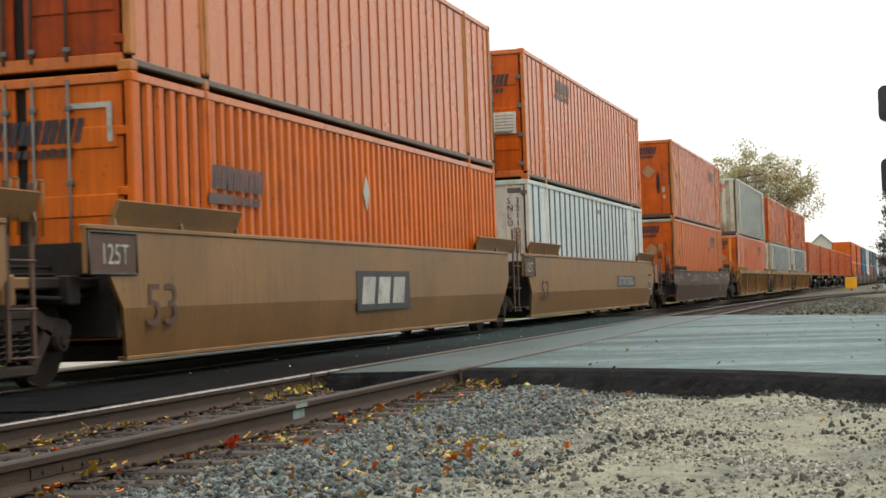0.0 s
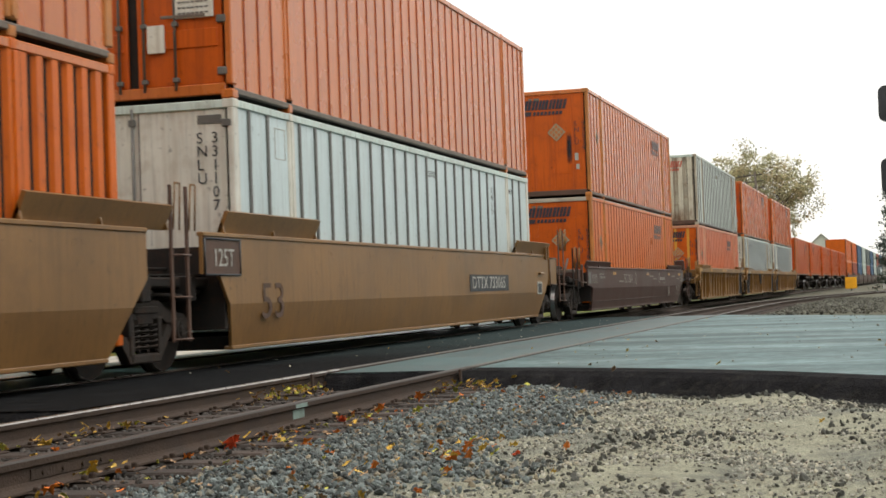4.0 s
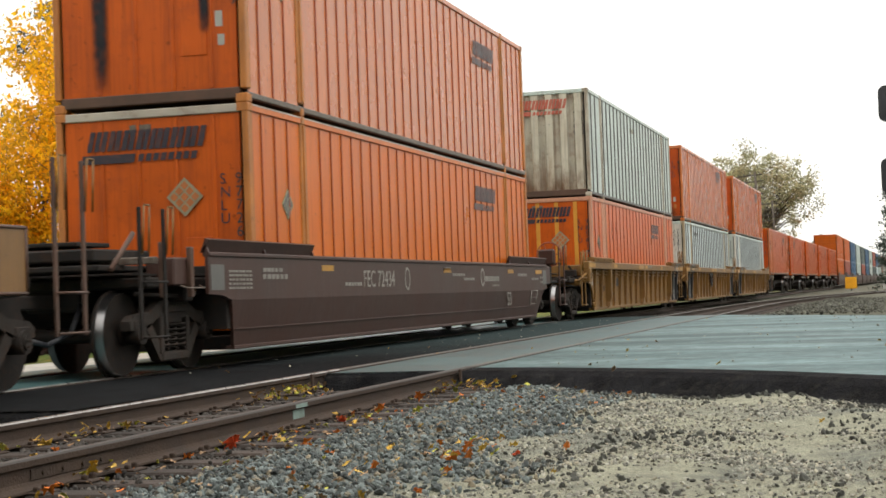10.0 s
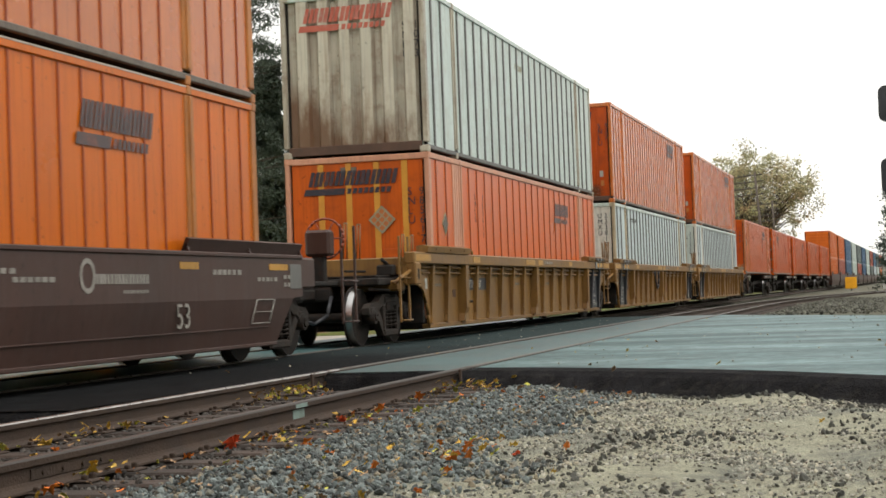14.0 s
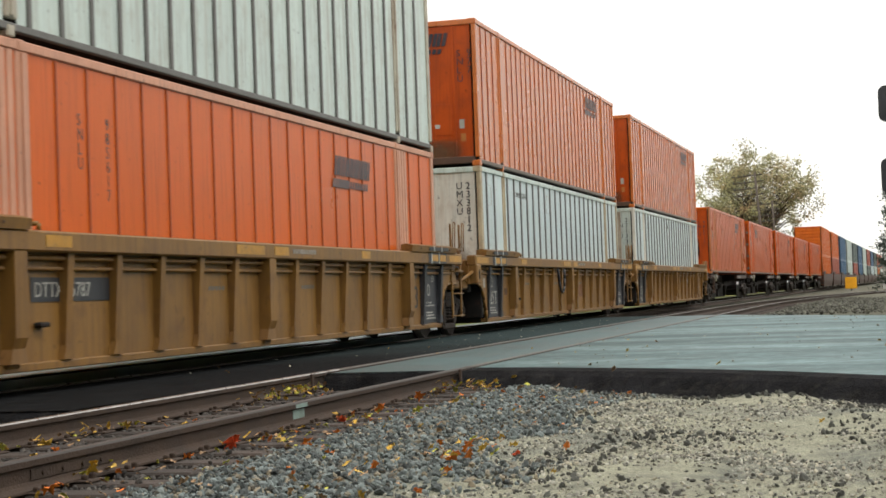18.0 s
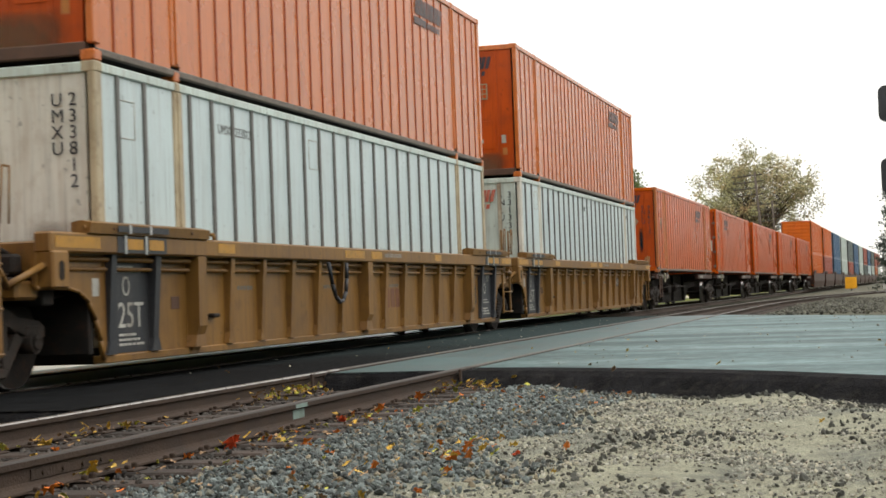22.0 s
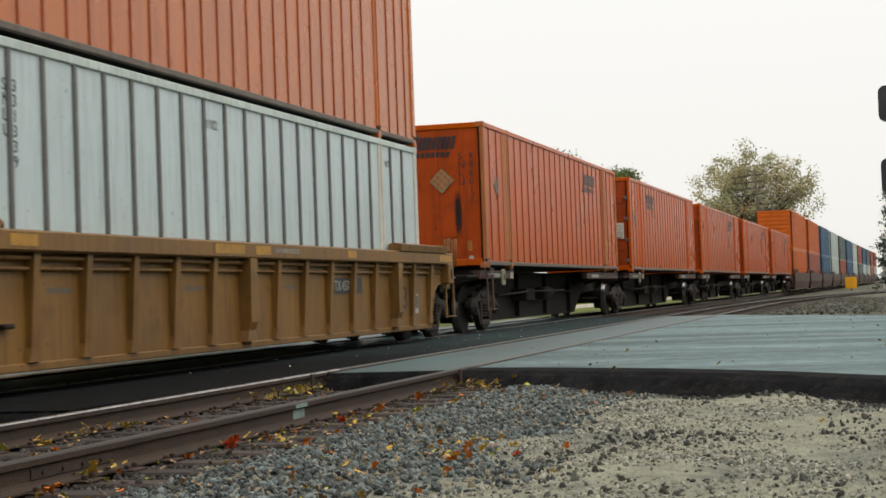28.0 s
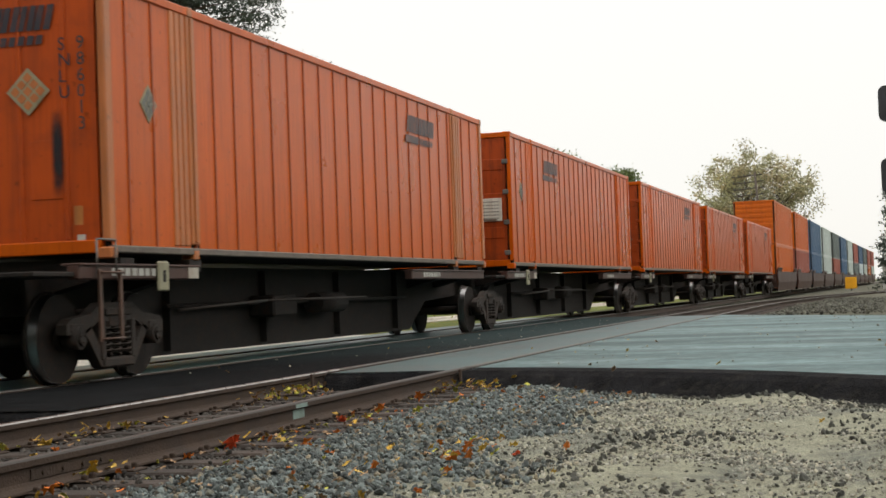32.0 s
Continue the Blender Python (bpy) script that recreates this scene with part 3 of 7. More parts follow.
        part("sticker", Shape().box(0.91, 1.0, 0.030, 0.036, z - 0.24, z - 0.10), PALE, c)
    if patch:
        part("pale_panel", Shape().box(0.56, 1.07, -0.020, 0.012, 0.99, 1.48, 0.005), WARM_WHITE, c, "pale data panel on the door")
        part("pale_panel", Shape().box(0.17, 0.40, -0.020, 0.012, 0.58, 0.93, 0.005), WARM_WHITE, c, "small pale panel on the door")
        for k in range(6):
            stuff_part("small_writing", bars(False, (0.60, -0.021, 1.04 + 0.07 * k), 0.42, 0.022, 7, k), GREYPOST, c)
    if not far and not mark and paint is not WHITE:
        stuff_part("small_writing", bars(True, (HX - 0.026, 4.3 + seed, 2.3), 0.75, 0.13, 7, seed), PLACARD if paint is not WHITE else WORN_RAIL, c)
    return c


# ---- railcars ----
WHEEL_R = 0.46


def wheelset_meshes():
    w, t = Shape(), []
    for s in (-1, 1):
        x = s * HALF_GAUGE
        w.cyl((x - s * 0.01, 0, 0), (x + s * 0.075, 0, 0), WHEEL_R - 0.055, 28)
        w.cyl((x - s * 0.055, 0, 0), (x - s * 0.025, 0, 0), WHEEL_R + 0.028, 28)
        w.cyl((x + s * 0.06, 0, 0), (x + s * 0.13, 0, 0), 0.13, 14)
        for k in range(3):
            a = k * 2.094
            w.cyl((x + s * 0.07, 0.25 * math.cos(a), 0.25 * math.sin(a)), (x + s * 0.085, 0.25 * math.cos(a), 0.25 * math.sin(a)), 0.035, 8)
        t.append(Shape().cyl((x - s * 0.03, 0, 0), (x + s * 0.082, 0, 0), WHEEL_R, 28, WHEEL_R - 0.003, True, False))
        w.cyl((x + s * 0.080, 0, 0), (x + s * 0.086, 0, 0), WHEEL_R - 0.004, 28)
    w.cyl((-1.02, 0, 0), (1.02, 0, 0), 0.075, 12)
    return mesh_of("wheelset", w, WHEEL), [mesh_of("wheel_tread", k, TREAD) for k in t]


WHEEL_MESH, TREAD_MESH = wheelset_meshes()


def truck_meshes():
    """Cast side frame with its window, coil spring, bearing box, brake beam and bolster, each its own mesh."""
    frame_cast = Shape()
    x0, x1 = -0.06, 0.06
    frame_cast.prism([(-1.12, 0.60), (-1.02, 0.66), (-0.62, 0.70), (-0.35, 0.82), (0.35, 0.82), (0.62, 0.70), (1.02, 0.66), (1.12, 0.60), (1.12, 0.50),
                      (0.70, 0.50), (0.45, 0.62), (-0.45, 0.62), (-0.70, 0.50), (-1.12, 0.50)], 0, x0, x1)
    for k in (-1, 1):
        frame_cast.prism([(k * 0.74, 0.53), (k * 0.60, 0.58), (k * 0.30, 0.25), (k * 0.30, 0.14), (k * 0.38, 0.14)], 0, x0, x1)
        frame_cast.box(-0.10, 0.08, k * 0.35 - 0.05, k * 0.35 + 0.05, 0.22, 0.64, 0.012)
    frame_cast.box(x0 - 0.02, x1 + 0.02, -0.36, 0.36, 0.13, 0.24, 0.02)
    frame_cast.box(x1 - 0.01, x1 + 0.025, -0.30, 0.30, 0.68, 0.76, 0.01)
    coil = Shape()
    turns, seg, r, w = 5, 9, 0.082, 0.015
    line = [(r * math.cos(2 * math.pi * k / seg), r * math.sin(2 * math.pi * k / seg), 0.26 + 0.29 * k / (turns * seg)) for k in range(turns * seg + 1)]
    rings = []
    for k, (x, y, z) in enumerate(line):
        a = 2 * math.pi * k / seg
        rings += [(x + w * math.cos(b) * math.cos(a), y + w * math.cos(b) * math.sin(a), z + w * math.sin(b)) for b in (0, 1.257, 2.513, 3.770, 5.027)]
    coil.add(rings, [(5 * k + i, 5 * k + (i + 1) % 5, 5 * k + 5 + (i + 1) % 5, 5 * k + 5 + i) for k in range(len(line) - 1) for i in range(5)], True)
    bearing = Shape().cyl((-0.09, 0, WHEEL_R), (0.10, 0, WHEEL_R), 0.115, 14).cyl((0.10, 0, WHEEL_R), (0.125, 0, WHEEL_R), 0.075, 12).box(-0.06, 0.07, -0.15, 0.15, 0.50, 0.62, 0.02)
    for k in range(3):
        a = 2.094 * k + 0.5
        bearing.cyl((0.12, 0.045 * math.cos(a), WHEEL_R + 0.045 * math.sin(a)), (0.137, 0.045 * math.cos(a), WHEEL_R + 0.045 * math.sin(a)), 0.016, 6)
    beam = Shape().box(-0.85, 0.85, -0.04, 0.04, 0.36, 0.46, 0.01)
    bolster = Shape().box(-1.06, 1.06, -0.22, 0.22, 0.54, 0.76, 0.03)
    return [mesh_of(k, v, m) for k, v, m in (("bolster", bolster, DARK), ("side_frame", frame_cast, FRAME_CAST), ("coil_spring", coil, FRAME_CAST), ("bearing", bearing, FRAME_CAST), ("brake_beam", beam, DARK))]


FRAME_CAST = mat("dusty_cast_steel", (0.028, 0.022, 0.018), 0.75, var=0.35, scale=3, bump=0.4, dirt=RUST, dirt_amount=0.5, spec=0.3)
BOLSTER_MESH, FRAME_MESH, COIL_MESH, BEARING_MESH, BEAM_MESH = truck_meshes()


def add_truck(car, y, turning=True):
    tr = part("truck", BOLSTER_MESH, None, car, "grimy cast steel truck with coil springs")
    tr.location = (0, y, 0)
    for s in (-1, 1):
        sf = part("side_frame", FRAME_MESH, None, tr)
        sf.location = (s * 0.99, 0, 0)
        for dy in (-0.22, 0.0, 0.22):
            sp = part("coil_spring", COIL_MESH, None, tr)
            sp.location = (s * 0.99, dy, 0)
        for dy in (-0.89, 0.89):
            bx = part("bearing", BEARING_MESH, None, tr)
            bx.location = (s * 0.99, dy, 0)
            bx.scale = (s, 1, 1)
        bb = part("brake_beam", BEAM_MESH, None, tr)
        bb.location = (0, s * 0.36, 0)
    for dy in (-0.89, 0.89):
        w = part("wheelset", WHEEL_MESH, None, tr)
        w.location = (0, dy, WHEEL_R)
        for k in TREAD_MESH:
            tm = part("wheel_tread", k, None, tr, "polished steel wheel tread")
            tm.location = (0, dy, WHEEL_R)
        if turning:
            WHEELS.append((w, dy))


def ladder(car, y, z0, z1, paint, name="ladder", w=0.42, top=None):
    sh = Shape()
    x = 1.36
    for dy in (-w / 2, w / 2):
        sh.box(x - 0.015, x + 0.015, y + dy - 0.03, y + dy + 0.03, z0, top or z1, 0.006)
    n = max(2, round((z1 - z0) / 0.33))
    for i in range(n):
        z = z0 + 0.03 + i * (z1 - z0 - 0.06) / (n - 1)
        sh.tube([(x, y - w / 2, z), (x + 0.06, y - w / 2 + 0.04, z), (x + 0.06, y + w / 2 - 0.04, z), (x, y + w / 2, z)], 0.013)
    ob = part(name, sh, paint, car)
    if top:
        for k in (-1, 1):
            yy = y + k * w / 2
            handrail(car, [(x + 0.03, yy, top - 0.5), (x + 0.05, yy + 0.03, top + 0.02), (x + 0.05, yy + 0.16, top + 0.02), (x + 0.03, yy + 0.16, top - 0.5)], TAN_RIB)
    return ob


def handrail(car, pts, paint):
    return part("handrail", Shape().tube(pts, 0.011, 8), paint, car)


def end_platform(car, y_out, y_in, paint, coupler=False, reach=1.0):
    """Deck, bolster and fittings between the well and the truck centre."""
    lo, hi = min(y_out, y_in), max(y_out, y_in)
    part("end_deck", Shape().box(-1.15, 1.15, lo, hi, 0.96, 1.08, 0.02).box(-0.35, 0.35, lo, hi, 0.72, 0.96, 0.03)
         .box(-1.25, 1.25, (lo + hi) / 2 - 0.12, (lo + hi) / 2 + 0.12, 0.80, 1.10, 0.02), paint, car)
    grate = part("walkway", Shape().box(-1.08, 1.12, lo + 0.12, lo + 0.18, 1.078, 1.098), DARK, car)
    for i in range(7):
        x = -1.05 + i * 0.32
        part("walkway_bar", Shape().box(x, x + 0.22, lo + 0.05, hi - 0.05, 1.098, 1.12, 0.004), DARK, grate)
    pipe = Shape().tube([(1.0, lo, 0.9), (1.18, (lo + hi) / 2, 0.86), (1.02, hi, 0.92)], 0.025).tube([(0.6, lo, 1.2), (0.6, hi, 1.2)], 0.02)
    part("brake_pipe", pipe, DARK, car)
    if coupler:
        d = -1 if y_out < y_in else 1
        part("coupler", Shape().box(-0.09, 0.09, y_out, y_out + d * (reach - 0.25), 0.76, 0.92, 0.02).box(-0.17, 0.17, y_out + d * (reach - 0.3), y_out + d * reach, 0.72, 1.0, 0.05), DARK, car)
        part("air_hose", Shape().tube([(0.35, y_out, 0.8), (0.38, y_out + d * 0.3, 0.5), (0.3, y_out + d * 0.7, 0.38), (0.2, y_out + d * 0.95, 0.45)], 0.03, 8), BLACK, car)


def well_floor(car, length=CL):
    for i in range(8):
        y = 0.02 + i * (length - 0.32) / 7
        part("floor_beam", Shape().box(-1.2, 1.2, y, y + 0.28, 0.19, 0.36, 0.01), DARK, car)
    for x in (-0.5, 0.35):
        part("floor_stringer", Shape().box(x, x + 0.15, 0, length, 0.22, 0.36), DARK, car)


def guides(car, paint, z, y_spans, h=0.26):
    for s in (1, -1):
        for y0, y1 in y_spans:
            g = Shape().prism([(s * 1.33, z), (s * 1.38, z), (s * (1.38 + 0.46 * h), z + h), (s * (1.33 + 0.46 * h), z + h + 0.02)], 1, y0, y1)
            for y in (y0, (y0 + y1) / 2, y1 - 0.03):
                g.prism([(s * 1.34, z), (s * 1.44, z), (s * 1.40, z + 0.7 * h)], 1, y, y + 0.03)
            part("container_guide", g, paint, car)


def smooth_well_car(q, paint, label, top=1.55, crease=0.75, near_truck=-1.85, far_truck=None, near_coupler=False, far_coupler=False, tail=False, deck=None, length=CL, near_ext=0.95, far_ext=0.80, guide_h=0.26, spans=((-0.75, 2.5), (14.35, 17.5)), near_reach=1.0, far_reach=1.0):
    """Well car with plain two-plane side sheets. y = 0 at the leading end of its containers."""
    car = thing("well_car", label, "railcar", "railcars of the train", on_track(q))
    MOVING.append((car, q, 0.0))
    for s in (1, -1):
        xo, xi, xb = s * 1.43, s * 1.39, s * 1.325
        up = Shape().prism([(-near_ext, top), (-near_ext, top - 0.44), (-0.90, top - 0.46), (-0.62, crease), (length + far_ext - 0.35, crease), (length + far_ext, top - 0.50), (length + far_ext, top)], 0, xi, xo)
        part("side_sheet", up, paint, car)
        lo = Shape()
        vs = [(xo, -0.62, crease), (xo, length + far_ext - 0.35, crease), (xb, length + far_ext - 0.75, 0.24), (xb, -0.36, 0.24)]
        vs += [(v[0] - s * 0.04, v[1], v[2]) for v in vs]
        lo.add(vs, [(0, 1, 2, 3), (7, 6, 5, 4), (0, 4, 5, 1), (1, 5, 6, 2), (2, 6, 7, 3), (3, 7, 4, 0)])
        part("lower_side_sheet", lo, paint, car)
        part("top_chord", Shape().box(s * 1.36, s * 1.45, -near_ext, length + far_ext, top - 0.01, top + 0.045, 0.012), paint, car)
        part("bottom_chord", Shape().box(s * 1.22, s * 1.335, -0.36, length + far_ext - 0.75, 0.20, 0.25, 0.01), paint, car)
    well_floor(car, length)
    guides(car, paint, top + 0.035, spans, guide_h)
    dk = deck or paint
    part("end_bulkhead", Shape().box(-1.36, 1.36, -0.62, -0.52, 0.45, top - 0.1, 0.01), dk, car)
    part("end_bulkhead", Shape().box(-1.36, 1.36, length + 0.48, length + 0.58, 0.45, top - 0.1, 0.01), dk, car)
    end_platform(car, near_truck - (0.9 if near_coupler else -0.1), -0.55, dk, near_coupler, near_reach)
    add_truck(car, near_truck, not tail)
    fy = far_truck if far_truck else length + 1.85
    end_platform(car, fy + (0.9 if far_coupler else -0.1), length + 0.55, dk, far_coupler, far_reach)
    if far_truck:
        add_truck(car, far_truck, not tail)
    return car


def ribbed_well_car(q, label, near_truck=-1.85, far_truck=None, near_coupler=False, far_coupler=False, black_near=False, black_far=False):
    """Well car with a deep top chord and outside posts; some bays are painted black at the ends."""
    P = TAN_RIB
    car = thing("well_car", label, "railcar", "railcars of the train", on_track(q))
    MOVING.append((car, q, 0.0))
    n, RL = 17, 16.78     # posts, length of the well
    dark_posts = ((0, 1) if black_near else ()) + ((15, 16) if black_far else ())
    for s in (1, -1):
        part("top_chord", Shape().box(s * 1.30, s * 1.48, -1.35, RL + 1.10, 1.30, 1.50, 0.02), P, car)
        part("side_sheet", Shape().box(s * 1.28, s * 1.31, 0.0, RL, 0.26, 1.31), P, car)
        arch = [(-1.40, 1.30), (-1.40, 0.98), (-0.80, 0.98), (-0.55, 0.94), (-0.36, 0.84), (-0.22, 0.66), (-0.12, 0.45), (-0.06, 0.25), (0.06, 0.25), (0.06, 1.30)]
        part("end_side_sheet", Shape().prism(arch, 0, s * 1.30, s * 1.34), P, car)
        part("end_side_sheet", Shape().prism([(RL - 0.8 * y, z) for y, z in arch], 0, s * 1.30, s * 1.34), P, car)
        rim = [(y + 0.012, z - 0.012) for y, z in arch[1:8]]
        for flip in (0, 1):
            part("arch_rim", Shape().tube([(s * 1.335, RL - 0.8 * y if flip else y, z) for y, z in rim], 0.022, 6), P, car)
        part("bottom_chord", Shape().box(s * 1.20, s * 1.345, -0.04, RL + 0.04, 0.20, 0.28, 0.01), P, car)
        part("air_pipe", Shape().cyl((s * 1.345, -0.9, 1.15), (s * 1.345, RL + 0.8, 1.15), 0.022, 8), P, car)
        part("air_pipe", Shape().cyl((s * 1.36, -0.9, 1.25), (s * 1.36, RL + 0.8, 1.25), 0.028, 8), P, car)
        for i in range(n):
            y = 0.07 + i * 1.04
            heavy = i in (2, 8, 14)
            w = 0.11 if heavy else 0.06
            if heavy:
                po = [(s * 1.31, 1.305), (s * 1.475, 1.305), (s * 1.465, 0.52), (s * 1.36, 0.24), (s * 1.31, 0.24)]
            else:
                po = [(s * 1.31, 1.305), (s * 1.425, 1.305), (s * 1.36, 0.32), (s * 1.31, 0.28)]
            paint = BLACK if i in dark_posts else P
            pst = part("side_post", Shape().prism(po, 1, y - w, y + w), paint, car)
            part("post_foot", Shape().prism([(y - w - 0.05, 0.285), (y + w + 0.05, 0.285), (y + w, 0.42), (y - w, 0.42)], 0, s * 1.312, s * (1.43 if heavy else 1.375)), TAN if heavy else paint, pst)
        for y0, y1 in ((-0.6, 2.3), (RL - 2.2, RL + 0.6)):
            g = Shape().prism([(s * 1.30, 1.50), (s * 1.50, 1.50), (s * 1.52, 1.60), (s * 1.40, 1.63), (s * 1.30, 1.61)], 1, y0, y1)
            gd = part("container_guide", g, P, car)
            part("guide_tube", Shape().tube([(s * 1.44, y0 - 0.03, 1.56), (s * 1.44, y1 + 0.10, 1.56), (s * 1.50, y1 + 0.14, 1.56), (s * 1.50, y1 + 0.14, 1.50)], 0.022, 6), P, gd)
            for k in range(3):
                yy = y0 + 0.5 + k * (y1 - y0 - 1.0) / 2
                part("bolt", Shape().cyl((s * 1.505, yy, 1.555), (s * 1.522, yy, 1.555), 0.016, 8), RUSTY, gd)
    for y in (-1.34, RL + 0.72) if far_coupler else (-1.34,):
        jp = part("jacking_post", Shape().box(1.31, 1.50, y, y + 0.32, 0.96, 1.32, 0.02), P, car)
        part("post_slot", Shape().prism([(y + 0.11, 1.06), (y + 0.16, 1.03), (y + 0.21, 1.06), (y + 0.21, 1.20), (y + 0.16, 1.23), (y + 0.11, 1.20)], 0, 1.498, 1.503), DARK, jp)
    well_floor(car, RL)
    for k, (y0, y1) in enumerate(((-0.30, -0.20), (RL + 0.12, RL + 0.22))):
        # lower bulkhead near-black: shade inside the wheel arch is painted on
        part("end_bulkhead", Shape().box(-1.30, 1.30, y0, y1, 0.30, 0.99, 0.01), DARK, car)
        part("bulkhead_top", Shape().box(-1.30, 1.30, y0, y1, 0.995, 1.30, 0.01), P, car)
        d = -1 if k == 0 else 1
        yb = y0 if k == 0 else y1
        part("end_shelf", Shape().box(-1.28, 1.28, yb, yb + d * (0.85 if k == 0 else 0.62), 1.36, 1.41, 0.01), WORN_RAIL, car, "worn grey steel shelf")
        part("end_sill", Shape().box(-1.29, 1.29, yb + d * (0.86 if k == 0 else 0.63), yb + d * (0.98 if k == 0 else 0.75), 1.12, 1.42, 0.02), P, car)
        part("bolster_beam", Shape().box(-1.29, 1.29, yb + d * 0.95, yb + d * 1.35, 0.86, 1.04, 0.03), P, car)
        part("brace_tube", Shape().tube([(1.25, yb + d * 1.5, 0.98), (1.40, yb + d * 1.05, 1.18), (1.40, yb + d * 0.75, 1.22)], 0.035, 8), P, car)
        part("air_valve", Shape().box(0.85, 1.15, yb + d * 0.98, yb + d * 1.16, 1.10, 1.30, 0.03).cyl((1.0, yb + d * 1.0, 1.3), (1.0, yb + d * 1.3, 1.38), 0.03, 8), DARK, car)
    # end decks near-black as well, painting in the shaded hollow
    end_platform(car, near_truck - (0.9 if near_coupler else -0.1), -0.25, DARK, near_coupler)
    add_truck(car, near_truck)
    fy = far_truck if far_truck else CL + 1.85
    end_platform(car, fy + (0.9 if far_coupler else -0.1), RL + 0.2, DARK, far_coupler)
    if far_truck:
        add_truck(car, far_truck)
    for y, w in ((-1.25, 0.9), (2.6, 0.5), (7.2, 0.9), (8.45, 0.5), (12.0, 0.4), (RL + 0.2, 0.8)):
        part("reflector_tape", Shape().box(1.481, 1.484, y, y + w, 1.35, 1.46), YELLOWTAPE, car)
    stuff_part("small_writing", bars(True, (1.481, 9.1, 1.38), 0.9, 0.06, 9, 30), DUSTY_STENCIL, car)
    part("sticker", Shape().box(1.341, 1.344, -0.28, -0.14, 0.88, 1.06), PALE, car)
    part("small_plate", Shape().box(1.311, 1.318, 1.62, 1.84, 0.72, 0.86, 0.003), RUSTY, car)
    part("cleat", Shape().box(1.31, 1.40, 2.62, 2.80, 0.60, 0.65, 0.015), DARK, car)
    for k in range(4):
        stuff_part("small_writing", bars(True, (1.311, -0.1 + 3.15 * k + 0.5, 0.92), 0.5, 0.05, 5, k + 40), GREYPOST, car)
    hose = [(1.47, 7.55, 1.28), (1.475, 7.66, 0.98), (1.475, 7.80, 0.80), (1.475, 7.96, 0.72), (1.475, 8.12, 0.74), (1.475, 8.24, 0.86), (1.475, 8.30, 1.05), (1.47, 8.32, 1.28)]
    if black_near and black_far:
        hose = [(x, y - 1.05, z) for x, y, z in hose]
        part("hanging_strap", Shape().tube(hose, 0.03, 8), BLACK, car)
    for flag, y0 in ((black_near, 0.07), (black_far, 15.67)):
        if not flag:
            continue
        bp = part("black_panel", Shape().box(1.311, 1.316, y0 + 0.06, y0 + 1.0, 0.29, 1.29), BLACK, car, "black painted bay with pale stencils")
        part("chord_panel", Shape().box(1.481, 1.485, y0 - 0.05, y0 + 1.12, 1.315, 1.485), BLACK, car, "black painted stretch of the chord")
        part("guide_panel", Shape().box(1.512, 1.526, y0 - 0.1, y0 + 1.1, 1.525, 1.585), BLACK, car)
        for k in (0.18, 0.68):
            part("reflector_tape", Shape().box(1.485, 1.488, y0 + k, y0 + 0.36 + k, 1.35, 1.46), YELLOWTAPE, car)
        for k in (0.10, 0.58):
            part("chord_strap", Shape().box(1.485, 1.497, y0 + k, y0 + k + 0.05, 1.30, 1.50, 0.004).box(1.527, 1.534, y0 + k + 0.04, y0 + k + 0.09, 1.51, 1.60), CLIP, car, "bright metal strap")
        x = 1.318
        if y0 < 5:
            part("load_mark", lettering("25T", 0.38, True, (x, y0 + 0.24, 0.55)), PALE, bp)
        else:
            part("load_mark", lettering("53", 0.17, True, (x, y0 + 0.62, 1.0)), PALE, bp)
        part("emblem_ring", ring(x, y0 + 0.44, 0.86 if y0 > 5 else 0.98, 0.085, 0.018, 1.2), PALE, bp)
        for k in range(3):
            stuff_part("small_writing", bars(True, (x, y0 + 0.26, 0.36 + 0.05 * k), 0.6 - 0.1 * k, 0.026, 6, k), PALE, bp)
        for k in range(2):
            stuff_part("small_writing", bars(True, (x, y0 + 0.16, (0.58 if y0 > 5 else 1.12) + 0.05 * k), 0.66 - 0.2 * k, 0.024, 7, k + 3), PALE, bp)
    return car


